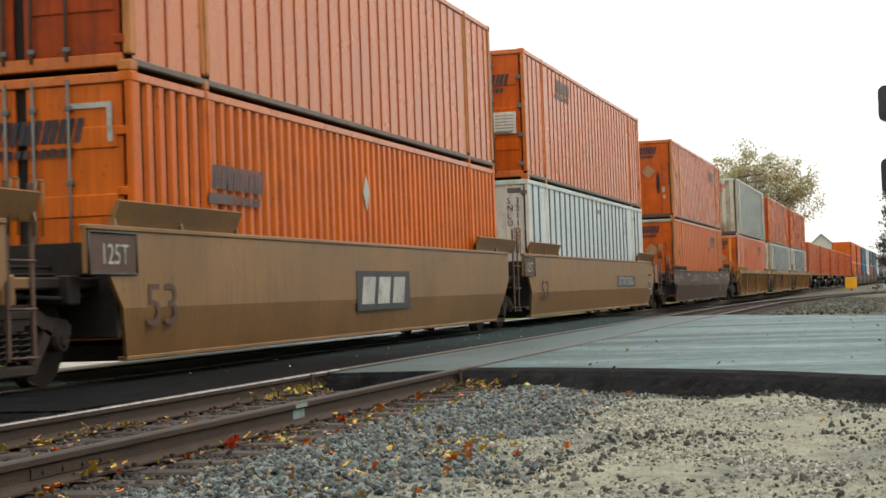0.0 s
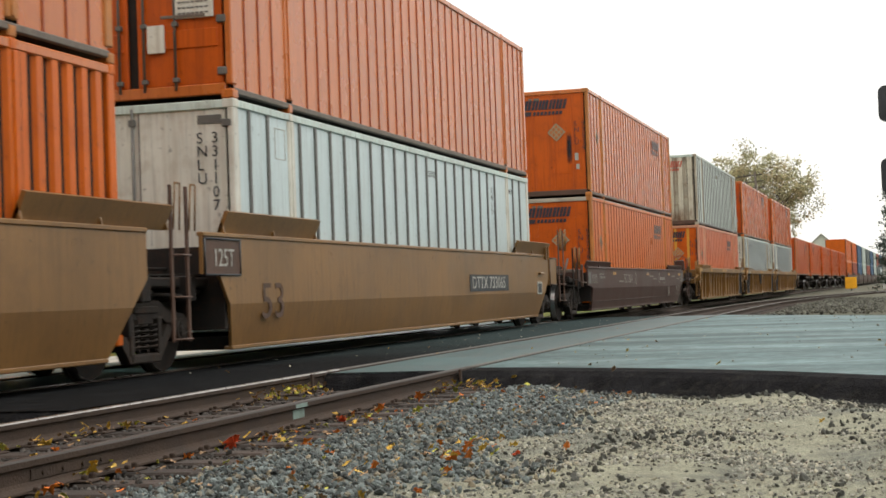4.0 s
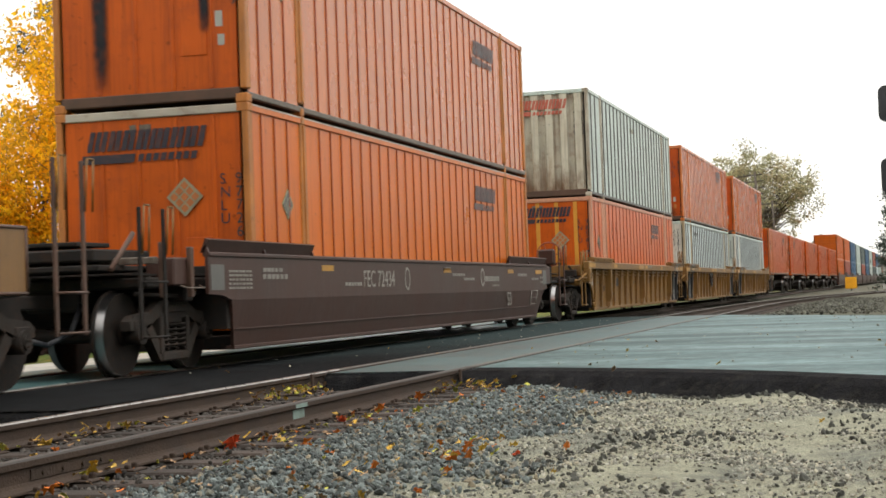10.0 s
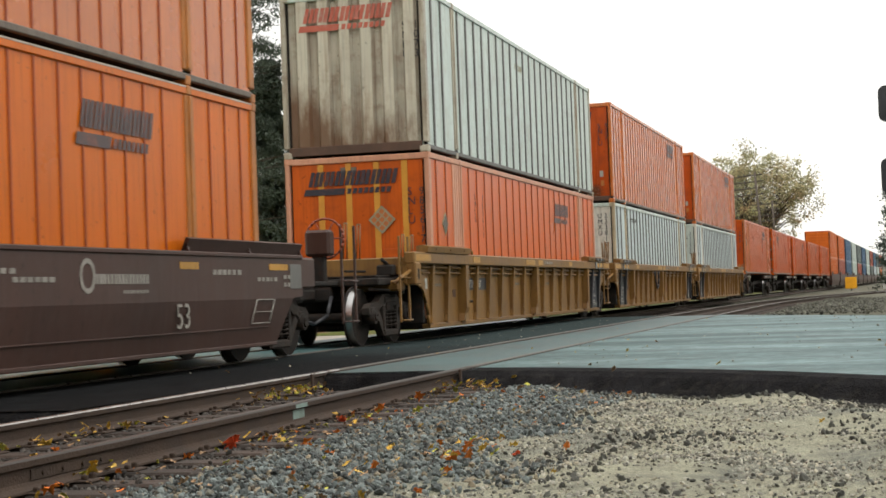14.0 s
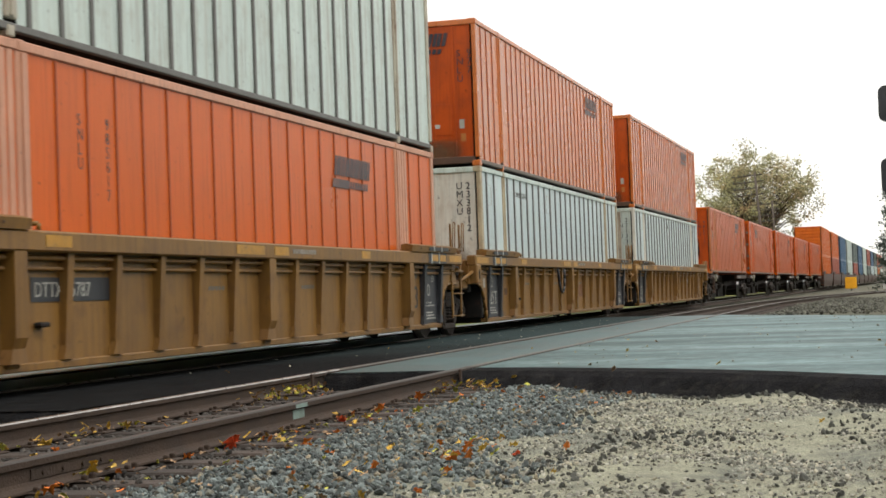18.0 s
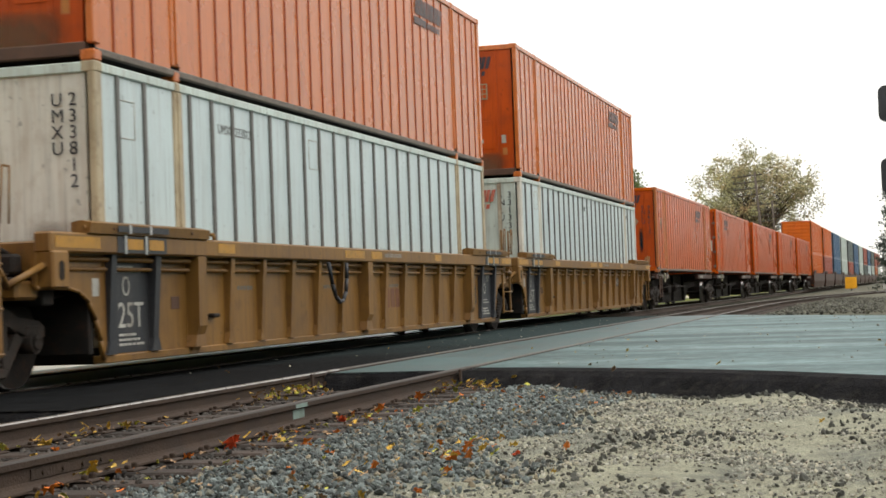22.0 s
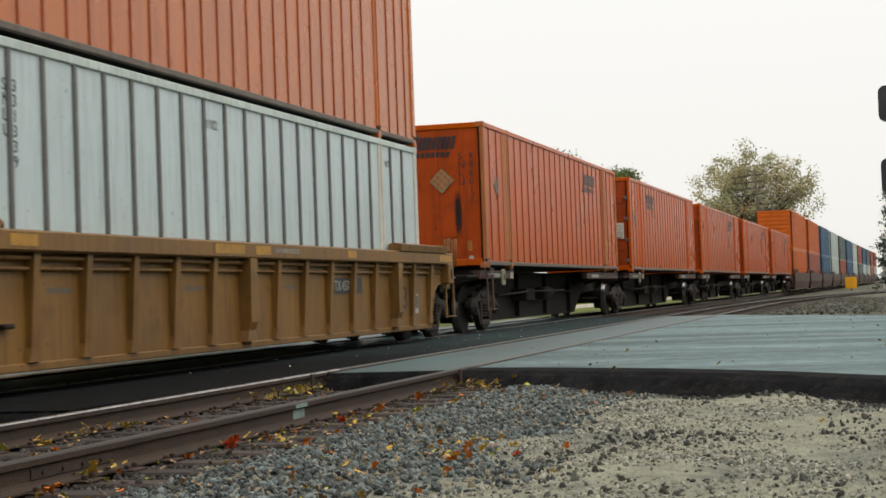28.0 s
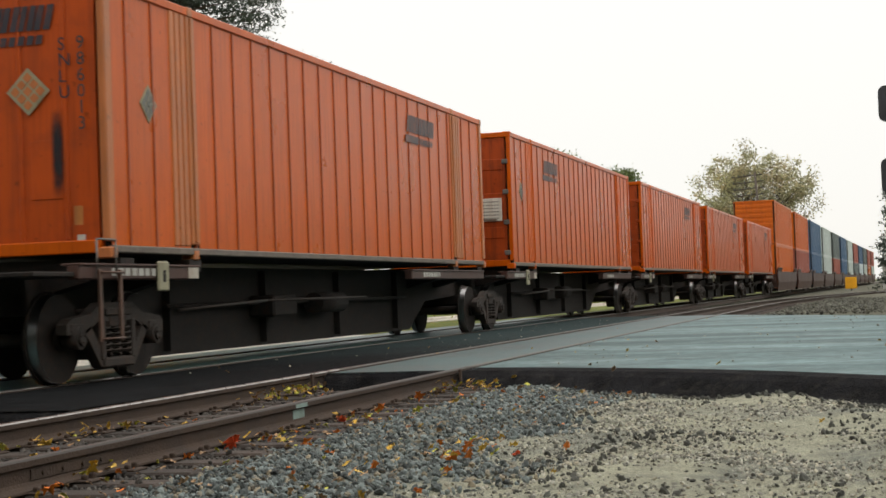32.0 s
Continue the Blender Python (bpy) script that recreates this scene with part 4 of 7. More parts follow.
def spine_car(q, label, near_truck=-1.0, far_truck=None, near_coupler=False, last=False):
    """Skeleton car: one deep centre beam with saddles, the box stands high over it."""
    car = thing("spine_car", label, "railcar", "railcars of the train", on_track(q))
    MOVING.append((car, q, 0.0))
    part("centre_beam", Shape().prism([(-1.6, 1.05), (-1.6, 0.75), (1.6, 0.66), (2.3, 0.15), (CL - 2.3, 0.15), (CL - 1.2, 0.66), (CL + 1.2, 0.75), (CL + 1.2, 1.05), (CL - 1.2, 1.24), (1.6, 1.24)], 0, -0.36, 0.36), DARK, car)
    for y in (0.25, 2.0, CL - 2.4, CL - 0.6):
        part("saddle_arm", Shape().prism([(-1.28, 1.28), (-1.28, 1.14), (-0.4, 0.92), (0.4, 0.92), (1.28, 1.14), (1.28, 1.28)], 1, y, y + 0.32), DARK, car)
    for y0, y1 in ((-0.7, 2.2), (CL - 5.2, CL - 0.2)):
        part("side_sill", Shape().box(1.16, 1.30, y0, y1, 1.05, 1.20, 0.015).box(1.10, 1.32, y0, y1, 1.19, 1.215, 0.006), DARK if last else BROWN, car)
        stuff_part("small_writing", bars(True, (1.302, y0 + 0.7, 1.09), 1.1, 0.08, 7, 3), PALE, car)
    part("side_sill", Shape().box(-1.30, -1.16, -0.7, 2.2, 1.05, 1.20, 0.015).box(-1.30, -1.16, CL - 5.2, CL - 0.2, 1.05, 1.20, 0.015), BROWN, car)
    part("lifting_lug", Shape().box(1.30, 1.34, 1.05, 1.32, 0.92, 1.25, 0.02), PLACARD, car)
    part("lug_slot", Shape().box(1.339, 1.344, 1.15, 1.22, 1.02, 1.15, 0.002), DARK, car)
    part("sill_plate", Shape().box(1.301, 1.308, 1.9, 2.18, 1.06, 1.19, 0.003), PALE_RAIL, car)
    part("brake_rod", Shape().tube([(0.85, 2.6, 0.70), (0.95, 5.2, 0.78), (0.95, 9.5, 0.78)], 0.02, 6), FRAME_CAST, car)
    for y in (3.2, 6.4, 9.6, 12.8):
        part("beam_stiffener", Shape().box(0.36, 0.46, y, y + 0.04, 0.2, 1.2), DARK, car)
    part("brake_rigging", Shape().tube([(0.5, 3.0, 0.75), (0.5, CL - 3.0, 0.75)], 0.03).box(0.36, 0.75, 6.0, 6.9, 0.55, 0.85, 0.03).cyl((0.6, 8.0, 0.72), (0.6, 9.2, 0.72), 0.16, 12), DARK, car)
    part("deck_plate", Shape().box(-1.25, 1.25, -1.5, -0.1, 1.08, 1.13, 0.01), DARK, car)
    add_truck(car, near_truck)
    if far_truck:
        add_truck(car, far_truck)
    if near_coupler:
        part("coupler", Shape().box(-0.09, 0.09, -2.6, -1.6, 0.76, 0.92, 0.02).box(-0.17, 0.17, -2.9, -2.55, 0.72, 1.0, 0.05), DARK, car)
        ladder(car, -0.15, 0.42, 1.15, RUSTY, "step_ladder", 0.45)
        handrail(car, [(1.32, -0.35, 1.1), (1.32, -0.35, 1.46), (1.32, 0.07, 1.46), (1.32, 0.07, 1.1)], GREYPOST)
    return car


# the consist, front to back; q is where each leading end stands at 0 s
Z_LOW, Z_UP, Z_SPINE = 0.394, 3.33, 1.31
Q = {0: -3.9, 1: 15.95, 2: 35.75, 3: 60.3, 4: 84.75, 5: 105.0, 6: 124.85, 7: 146.1, 8: 164.8, 9: 183.5, 10: 202.2, 11: 220.9,
     12: 240.5}
TAIL_L = CL
for i in range(13, 24):
    Q[i] = Q[i - 1] + 19.85

TAN_LABEL = "tan steel well car with smooth two-plane sides, grimy trucks"
car = smooth_well_car(Q[0], TAN, TAN_LABEL)
ladder(car, CL + 1.15, 0.30, 1.25, RUSTY, "end_ladder", 0.45, 1.95)
car = smooth_well_car(Q[1], TAN, TAN_LABEL, deck=DARK, near_ext=1.40, near_truck=-2.15)
part("load_mark", lettering("53", 0.64, True, (1.436, -0.12, 0.56), False, 1.35), RUSTY, car)
lp = part("load_plate", Shape().box(1.432, 1.440, -1.36, -0.30, 1.10, 1.52, 0.004), RUSTY, car)
part("plate_frame", Shape().tube([(1.442, -1.36, 1.10), (1.442, -0.30, 1.10), (1.442, -0.30, 1.52), (1.442, -1.36, 1.52), (1.442, -1.36, 1.10)], 0.016, 4), BLACK, lp)
for k in range(9):
    stuff_part("small_writing", bars(True, (1.431, 1.2 + 1.75 * k, 1.36), 0.35, 0.09, 2, k), GREY_WEAR, car)
part("load_mark", lettering("125T", 0.30, True, (1.446, -1.12, 1.20)), PALE, car)
part("owner_panel", Shape().box(1.432, 1.438, 6.98, 9.72, 0.58, 1.17), BLACK, car, "black panel with pale slab-serif blocks")
pm = Shape()
for i in range(3):
    y = 7.18 + i * 0.78
    pm.prism([(y, 0.67), (y + 0.60, 0.67), (y + 0.72, 1.08), (y + 0.12, 1.08)], 0, 1.438, 1.442)
part("owner_mark", pm, PALE, car)
ladder(car, CL + 1.78, 0.35, 1.35, RUSTY, "end_ladder", 0.42, 2.1)
car = smooth_well_car(Q[2], TAN, TAN_LABEL, deck=DARK, near_ext=1.40, near_truck=-2.15, far_truck=CL + 2.65, far_coupler=True, far_ext=2.0, far_reach=1.2, spans=((-0.75, 2.5), (14.9, 18.15)))
part("load_mark", lettering("53", 0.64, True, (1.436, 0.35, 0.56), False, 1.35), RUSTY, car)
lp = part("load_plate", Shape().box(1.432, 1.440, -1.36, -0.30, 1.10, 1.52, 0.004), RUSTY, car)
part("plate_frame", Shape().tube([(1.442, -1.36, 1.10), (1.442, -0.30, 1.10), (1.442, -0.30, 1.52), (1.442, -1.36, 1.52), (1.442, -1.36, 1.10)], 0.016, 4), BLACK, lp)
for k in range(9):
    stuff_part("small_writing", bars(True, (1.431, 1.2 + 1.75 * k, 1.36), 0.35, 0.09, 2, k), GREY_WEAR, car)
part("load_mark", lettering("125T", 0.30, True, (1.446, -1.12, 1.20)), PALE, car)
part("number_panel", Shape().box(1.432, 1.438, 10.88, 14.08, 0.81, 1.13), BLACK, car)
part("car_number", lettering("DTTX 733065", 0.33, True, (1.44, 11.05, 0.865), False, 1.40), PALE, car)
cab = part("end_cabinet", Shape().box(1.12, 1.43, CL + 2.18, CL + 3.0, 0.90, 1.54, 0.015), TAN, car)
part("cabinet_rim", Shape().tube([(1.43, CL + 2.2, 0.92), (1.43, CL + 2.98, 0.92), (1.43, CL + 2.98, 1.52), (1.43, CL + 2.2, 1.52), (1.43, CL + 2.2, 0.92)], 0.018, 6), RUSTY, cab)
for y in (17.75, 18.0):
    part("guide_stay", Shape().box(1.44, 1.49, y, y + 0.06, 1.48, 1.80, 0.01), TAN, car)
part("number_plate", Shape().box(1.432, 1.442, CL + 0.75, CL + 1.25, 0.70, 0.98, 0.004), PALE, car)
part("plate_window", Shape().box(1.442, 1.446, CL + 0.83, CL + 1.17, 0.74, 0.94), BLACK, car)
part("side_cleat", Shape().box(1.43, 1.50, CL + 0.9, CL + 1.3, 1.14, 1.19, 0.015), TAN, car)
ladder(car, CL + 3.93, 0.50, 0.95, RUSTY, "step_ladder", 0.57, 2.22)

car = smooth_well_car(Q[3], BROWN, "dark brown steel well car with pale stencils, smooth sides", 1.32, 0.80, -1.45, CL + 1.85, True, True, deck=DARK, guide_h=0.15, near_ext=1.30, far_ext=1.75, near_reach=1.25, far_reach=1.65, spans=((-1.3, 2.3), (14.25, 17.9)))
part("car_number", lettering("FEC 72434", 0.36, True, (1.434, 4.44, 0.93)), DUSTY_STENCIL, car)
part("load_mark", lettering("53", 0.40, True, (1.428, 13.87, 0.50)), DUSTY_STENCIL, car)
stuff_part("small_writing", bars(True, (1.433, 12.0, 1.0), 1.22, 0.10, 15, 6), DUSTY_STENCIL, car)
stuff_part("small_writing", bars(True, (1.433, 12.6, 0.90), 0.6, 0.035, 8, 7), DUSTY_STENCIL, car)
part("emblem_ring", ring(1.432, 11.83, 1.08, 0.16, 0.045, 1.1), DUSTY_STENCIL, car)
part("data_frame", Shape().tube([(1.412, 16.10, 0.50), (1.412, 16.70, 0.50), (1.434, 16.85, 0.79), (1.434, 16.25, 0.79), (1.412, 16.10, 0.50)], 0.010, 4).tube([(1.422, 16.17, 0.64), (1.422, 16.77, 0.64)], 0.007, 4), DUSTY_STENCIL, car)
part("end_plate", Shape().box(1.432, 1.438, -1.25, -0.85, 0.92, 1.22), GREYPOST, car)
for k in range(5):
    stuff_part("small_writing", bars(True, (1.433, -0.7, 0.93 + 0.05 * k), 0.75, 0.026, 7, k + 20), DUSTY_STENCIL, car)
for k, (y, z, w, h, c) in enumerate(((9.0, 1.20, 0.5, 0.05, 4), (0.4, 1.05, 0.9, 0.06, 6), (0.4, 1.14, 0.7, 0.05, 5), (3.6, 0.95, 0.8, 0.05, 6), (9.6, 1.10, 0.9, 0.05, 6), (10.4, 1.02, 0.8, 0.05, 6), (14.9, 1.1, 0.9, 0.06, 6), (16.3, 1.02, 0.7, 0.05, 5), (17.2, 0.95, 0.6, 0.05, 4), (17.2, 1.05, 0.6, 0.05, 4))):
    stuff_part("small_writing", bars(True, (1.433, y, z), w, h, c, k), DUSTY_STENCIL, car)
part("emblem_ring", ring(1.432, 6.75, 1.05, 0.15, 0.03, 1.25), DUSTY_STENCIL, car)
for y in (2.6, 9.0, 14.0):
    part("reflector_tape", Shape().box(1.432, 1.436, y, y + 0.5, 1.16, 1.24), YELLOWTAPE, car)
for y, z1 in ((-2.63, 1.82), (CL + 3.9, 1.84)):
    ladder(car, y, 0.40, 1.05, DARK if y < 0 else BROWN, "end_ladder", 0.6, z1)
for y, z1 in ((-1.62, 1.42), (-2.36, 1.46)):
    part("grab_post", Shape().box(1.30, 1.36, y, y + 0.09, 0.85, z1, 0.01), RUSTY, car)
part("brake_platform", Shape().box(-1.2, 0.9, -3.0, -1.3, 1.16, 1.22, 0.01).box(-1.1, 0.8, -2.9, -1.5, 1.26, 1.40, 0.02).box(-0.9, 0.5, -2.7, -1.9, 1.44, 1.49, 0.01), DARK, car)
part("tool_box", Shape().box(0.95, 1.30, -1.95, -1.40, 0.98, 1.30, 0.02), BROWN, car)
part("cross_brace", Shape().tube([(1.2, -3.3, 1.15), (1.2, -2.75, 1.55)], 0.03), RUSTY, car)
wheel_y, wheel_z = CL + 3.50, 1.64
bw = part("brake_wheel", Shape().tube([(1.15 + 0.29 * math.cos(a * 0.2618), wheel_y, wheel_z + 0.29 * math.sin(a * 0.2618)) for a in range(25)], 0.018, 6), REDOX, car, "rusty red spoked brake wheel")
for a in range(6):
    part("spoke", Shape().cyl((1.15, wheel_y, wheel_z), (1.15 + 0.28 * math.cos(a * 1.0472), wheel_y, wheel_z + 0.28 * math.sin(a * 1.0472)), 0.011, 6), REDOX, bw)
part("brake_housing", Shape().box(0.95, 1.33, wheel_y - 0.32, wheel_y - 0.08, 1.38, 1.76, 0.04), BROWN, car, "brown brake gear housing")
part("housing_stand", Shape().box(1.04, 1.22, wheel_y - 0.28, wheel_y - 0.12, 1.0, 1.39, 0.02).box(0.6, 1.3, wheel_y - 0.9, wheel_y + 0.1, 0.96, 1.02, 0.01), DARK, car)
part("end_plate", Shape().box(1.432, 1.438, CL + 1.28, CL + 1.70, 0.92, 1.24, 0.004), GREYPOST, car)
part("end_cabinet", Shape().box(1.02, 1.40, CL + 1.80, CL + 2.35, 0.92, 1.34, 0.03), BROWN, car)
part("reflector_tape", Shape().box(1.432, 1.436, CL + 0.55, CL + 1.2, 1.16, 1.24), YELLOWTAPE, car)
part("grab_iron", Shape().tube([(1.34, -1.9, 0.98), (1.42, -1.86, 0.95), (1.42, -1.4, 0.95), (1.34, -1.36, 0.98)], 0.010, 6), WORN_RAIL, car)
part("rail_bar", Shape().box(-1.2, 1.30, -2.45, -2.36, 1.22, 1.30, 0.01), WORN_RAIL, car)
part("lower_lip", Shape().box(1.372, 1.382, -0.4, CL + 0.6, 0.44, 0.455, 0.003), BROWN, car)

RIB_LABEL = "dusty tan well car with outside posts and deep chord"
car = ribbed_well_car(Q[4], RIB_LABEL, near_truck=-1.4, near_coupler=True, black_far=True)
part("number_panel", Shape().box(1.312, 1.318, 2.58, 4.2, 0.84, 1.07), BLACK, car)
part("car_number", lettering("DTTX 45787", 0.205, True, (1.32, 2.64, 0.885)), PALE, car)
part("load_mark", lettering("53", 0.54, True, (1.312, 14.96, 0.56)), BLACK, car)
stuff_part("small_writing", bars(True, (1.311, 14.8, 1.06), 0.7, 0.10, 4, 8), GREYPOST, car)
ladder(car, -1.55, 0.35, 1.10, TAN_RIB, "step_ladder", 0.5, 1.75)
ladder(car, CL + 1.70, 0.35, 1.62, TAN_RIB, "end_ladder", 0.62, 2.05)
car = ribbed_well_car(Q[5], RIB_LABEL, black_near=True, black_far=True)
part("load_mark", lettering("53", 0.54, True, (1.312, 14.96, 0.56)), BLACK, car)
stuff_part("small_writing", bars(True, (1.311, 14.8, 1.06), 0.7, 0.10, 4, 9), GREYPOST, car)
stuff_part("faded_mark", bars(True, (1.3115, 9.62, 0.60), 0.80, 0.30, 3, 5), FADED_RED, car)
ladder(car, CL + 1.70, 0.35, 1.62, TAN_RIB, "end_ladder", 0.62, 2.05)
car = ribbed_well_car(Q[6], RIB_LABEL, far_truck=CL + 1.7, far_coupler=True, black_near=True)
part("number_panel", Shape().box(1.312, 1.318, 11.5, 13.1, 0.84, 1.07), BLACK, car)
part("car_number", lettering("DTTX 45787", 0.205, True, (1.32, 11.56, 0.885)), PALE, car)
part("load_mark", lettering("53", 0.54, True, (1.312, 14.96, 0.56)), BLACK, car)
part("number_plate", Shape().box(1.312, 1.318, 15.85, 16.12, 0.48, 0.80), PALE, car)
part("plate_window", Shape().box(1.318, 1.322, 15.88, 16.09, 0.56, 0.77), GREYPOST, car)
ladder(car, CL + 1.85, 0.35, 1.10, TAN_RIB, "step_ladder", 0.5, 1.75)

for i in range(7, 12):
    spine_car(Q[i], "blackened skeleton car with a deep centre beam", 0.6 if i == 7 else -1.25, CL - 0.4 if i == 11 else None, i == 7)
for i in range(12, 24):
    smooth_well_car(Q[i], BROWN, "far dark brown well car with smooth sides", 1.45, 0.8, -1.85, tail=True, length=TAIL_L)

box = container
# box lengths and start offsets are stretched to fit the camera's view
box(Q[1], Z_LOW, ORANGE, end="doors", label="bright orange corrugated steel container with door rods", mark=(GHOST, 1.97, 1.56), end_mark=NAVY, end_mark_z=2.0, length=16.6, seed=1, rail=FADED)
part("tape_mark", Shape().box(0.55, 1.05, 0.006, 0.012, 2.52, 2.58).box(0.99, 1.05, 0.006, 0.012, 2.15, 2.521), PALE, bpy.data.objects["shipping_container"], "worn pale corner tape")
part("placard", Shape().prism([(7.84, 1.98), (8.01, 1.70), (8.18, 1.98), (8.01, 2.26)], 0, HX + 0.002, HX + 0.008), PALE, bpy.data.objects["shipping_container"], "pale diamond placard")
box(Q[1], Z_UP, FADED, "ribbed", "doors", label="faded salmon orange corrugated container, rusty edges", end_paint=GRIMY_ORANGE, post=YELLOWED, bottom=WORN_RAIL, rib=SEAM_SHADE, fine=True, length=16.6, seed=1)
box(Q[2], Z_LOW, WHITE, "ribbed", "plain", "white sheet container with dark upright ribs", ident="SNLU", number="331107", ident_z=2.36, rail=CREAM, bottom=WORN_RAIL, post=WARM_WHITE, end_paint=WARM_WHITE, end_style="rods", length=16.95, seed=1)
box(Q[2], Z_UP, FADED, "ribbed", "doors", label="faded orange corrugated container with patched doors", end_paint=END_ORANGE, end_mark=NAVY, end_mark_z=1.92, end_mark_x=-0.78, patch=True, bottom=WORN_RAIL, rib=SEAM_SHADE, mark=(GHOST, 3.6, 2.15), fine=True, length=16.95, seed=2)
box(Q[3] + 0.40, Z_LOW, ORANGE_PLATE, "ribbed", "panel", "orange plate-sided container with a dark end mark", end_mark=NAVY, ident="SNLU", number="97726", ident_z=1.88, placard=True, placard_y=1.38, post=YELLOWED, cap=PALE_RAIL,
    rib=SEAM_SHADE, mark=(GHOST, 11.6, 2.01), end_paint=END_ORANGE, fine=True, length=16.35, seed=3)
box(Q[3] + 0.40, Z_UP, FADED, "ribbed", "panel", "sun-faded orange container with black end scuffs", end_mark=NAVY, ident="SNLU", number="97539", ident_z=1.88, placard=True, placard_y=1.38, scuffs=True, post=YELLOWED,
    rib=SEAM_SHADE, end_paint=END_ORANGE, mark=(GHOST, 11.85, 1.97), sill=RUSTY, bottom=WORN_RAIL, fine=True, length=16.35, seed=2)
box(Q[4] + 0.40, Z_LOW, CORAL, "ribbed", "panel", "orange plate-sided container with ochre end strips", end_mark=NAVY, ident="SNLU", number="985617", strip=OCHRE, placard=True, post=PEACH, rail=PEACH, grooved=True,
    rib=SEAM_SHADE, end_paint=END_ORANGE, mark=(GHOST, 11.0, 2.0), length=16.4, seed=1)
box(Q[4] + 0.40, Z_UP, CREAM, "ribbed", "fluted", "rust-streaked white ribbed container", end_paint=STAINED, end_mark=REDMARK, ident="SNLU", number="1073", rail=CREAM, bottom=GREYPOST, post=STAINED, length=16.4, seed=3)
box(Q[5], Z_LOW, WHITE, "ribbed", "plain", "white sheet container with black serial number", number="233812", ident_z=2.45, ident="UMXU", rail=CREAM, bottom=WORN_RAIL, post=BUFF_POST, end_paint=WARM_WHITE, length=16.5, seed=2)
box(Q[5], Z_UP, FADED, "ribbed", "panel", label="faded orange corrugated container with a grimy panelled end", end_paint=END_RED, sill=RUSTY, end_mark=NAVY, ident="SNLU", number="977", bottom=WORN_RAIL, rib=SEAM_SHADE, mark=(GHOST, 11.95, 2.15), fine=True, length=16.5, seed=1)
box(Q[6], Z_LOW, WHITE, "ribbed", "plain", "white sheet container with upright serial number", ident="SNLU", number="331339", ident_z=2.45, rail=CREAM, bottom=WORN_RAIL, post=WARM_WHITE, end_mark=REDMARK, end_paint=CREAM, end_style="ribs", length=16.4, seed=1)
box(Q[6], Z_UP, FADED, "ribbed", "panel", label="faded orange corrugated container with a square end placard", end_paint=END_RED, sill=RUSTY, end_mark=NAVY, bottom=WORN_RAIL, rib=SEAM_SHADE, mark=(GHOST, 12.1, 2.15), fine=True, length=16.4, seed=2)
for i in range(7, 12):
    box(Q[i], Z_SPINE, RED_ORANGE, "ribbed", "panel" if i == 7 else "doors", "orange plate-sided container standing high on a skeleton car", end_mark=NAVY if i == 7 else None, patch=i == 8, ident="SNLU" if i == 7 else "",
        number="986013" if i == 7 else "", ident_dx=-0.13, placard=i < 9, scuffs=2 if i == 7 else 0, post=WORN_ORANGE if i == 7 else RED_ORANGE, grooved=True, rib=SEAM_SHADE, end_paint=END_RED if i == 7 else GRIMY_ORANGE,
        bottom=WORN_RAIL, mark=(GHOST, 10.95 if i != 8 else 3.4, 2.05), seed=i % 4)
five = bpy.data.objects["shipping_container.008"]
part("buff_patch", Shape().box(-0.42, 0.15, 0.022, 0.032, 1.15, 2.45, 0.003), BUFF, five, "square buff repaint on the white end")
part("end_plate", Shape().box(-0.38, 0.0, 0.018, 0.032, 2.58, 2.70, 0.004), GREYPOST, five)
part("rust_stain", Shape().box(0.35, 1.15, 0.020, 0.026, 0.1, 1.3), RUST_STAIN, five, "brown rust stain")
part("stencilled_letters", lettering("UMXU 233812", 0.17, True, (HX - 0.026, 3.2, 2.42)), GREYPOST, five)
for o, y, z in ((five, 0.58, 2.15), (bpy.data.objects["shipping_container.002"], 1.45, 2.25), (bpy.data.objects["shipping_container.010"], 1.45, 2.25), (five, 6.4, 2.2)):
    frame_line = [(HX - 0.026, y, z), (HX - 0.026, y + 0.36, z), (HX - 0.026, y + 0.36, z + 0.4), (HX - 0.026, y, z + 0.4), (HX - 0.026, y, z)]
    part("label_frame", Shape().tube(frame_line, 0.005, 4), PALE_RAIL, o)
six = bpy.data.objects["shipping_container.011"]
plate = part("placard_holder", Shape().box(0.31, 0.62, 0.008, 0.020, 1.70, 2.05, 0.004), PLACARD, six, "square grey placard holder")
for a in range(3):
    for b in range(3):
        part("placard_cell", Shape().box(0.335 + 0.092 * a, 0.410 + 0.092 * a, 0.004, 0.009, 1.725 + 0.105 * b, 1.81 + 0.105 * b), END_RED, plate)
for o in (six, bpy.data.objects["shipping_container.009"]):
    part("sticker", Shape().box(0.90, 1.0, 0.028, 0.036, 0.72, 0.90), PALE, o)
    part("sticker", Shape().box(0.92, 1.02, 0.028, 0.036, 0.46, 0.62), YELLOWED, o)
    part("sticker", Shape().box(0.40, 0.50, 0.016, 0.030, 0.74, 0.82), PALE, o)
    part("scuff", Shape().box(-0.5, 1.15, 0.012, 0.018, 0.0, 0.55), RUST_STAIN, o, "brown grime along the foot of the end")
wb = [o for o in bpy.data.objects if o.name.startswith("shipping_container")]
for o, text, y, z, size in ((wb[2], "WTP", 15.1, 2.45, 0.17), (wb[10], "53/102", 7.4, 2.45, 0.17), (wb[2], "53/102", 8.85, 2.45, 0.17), (wb[10], "WTP", 14.62, 2.45, 0.17)):
    part("stencilled_mark", lettering(text, size, True, (HX - 0.026, y, z)), GREYPOST, o)
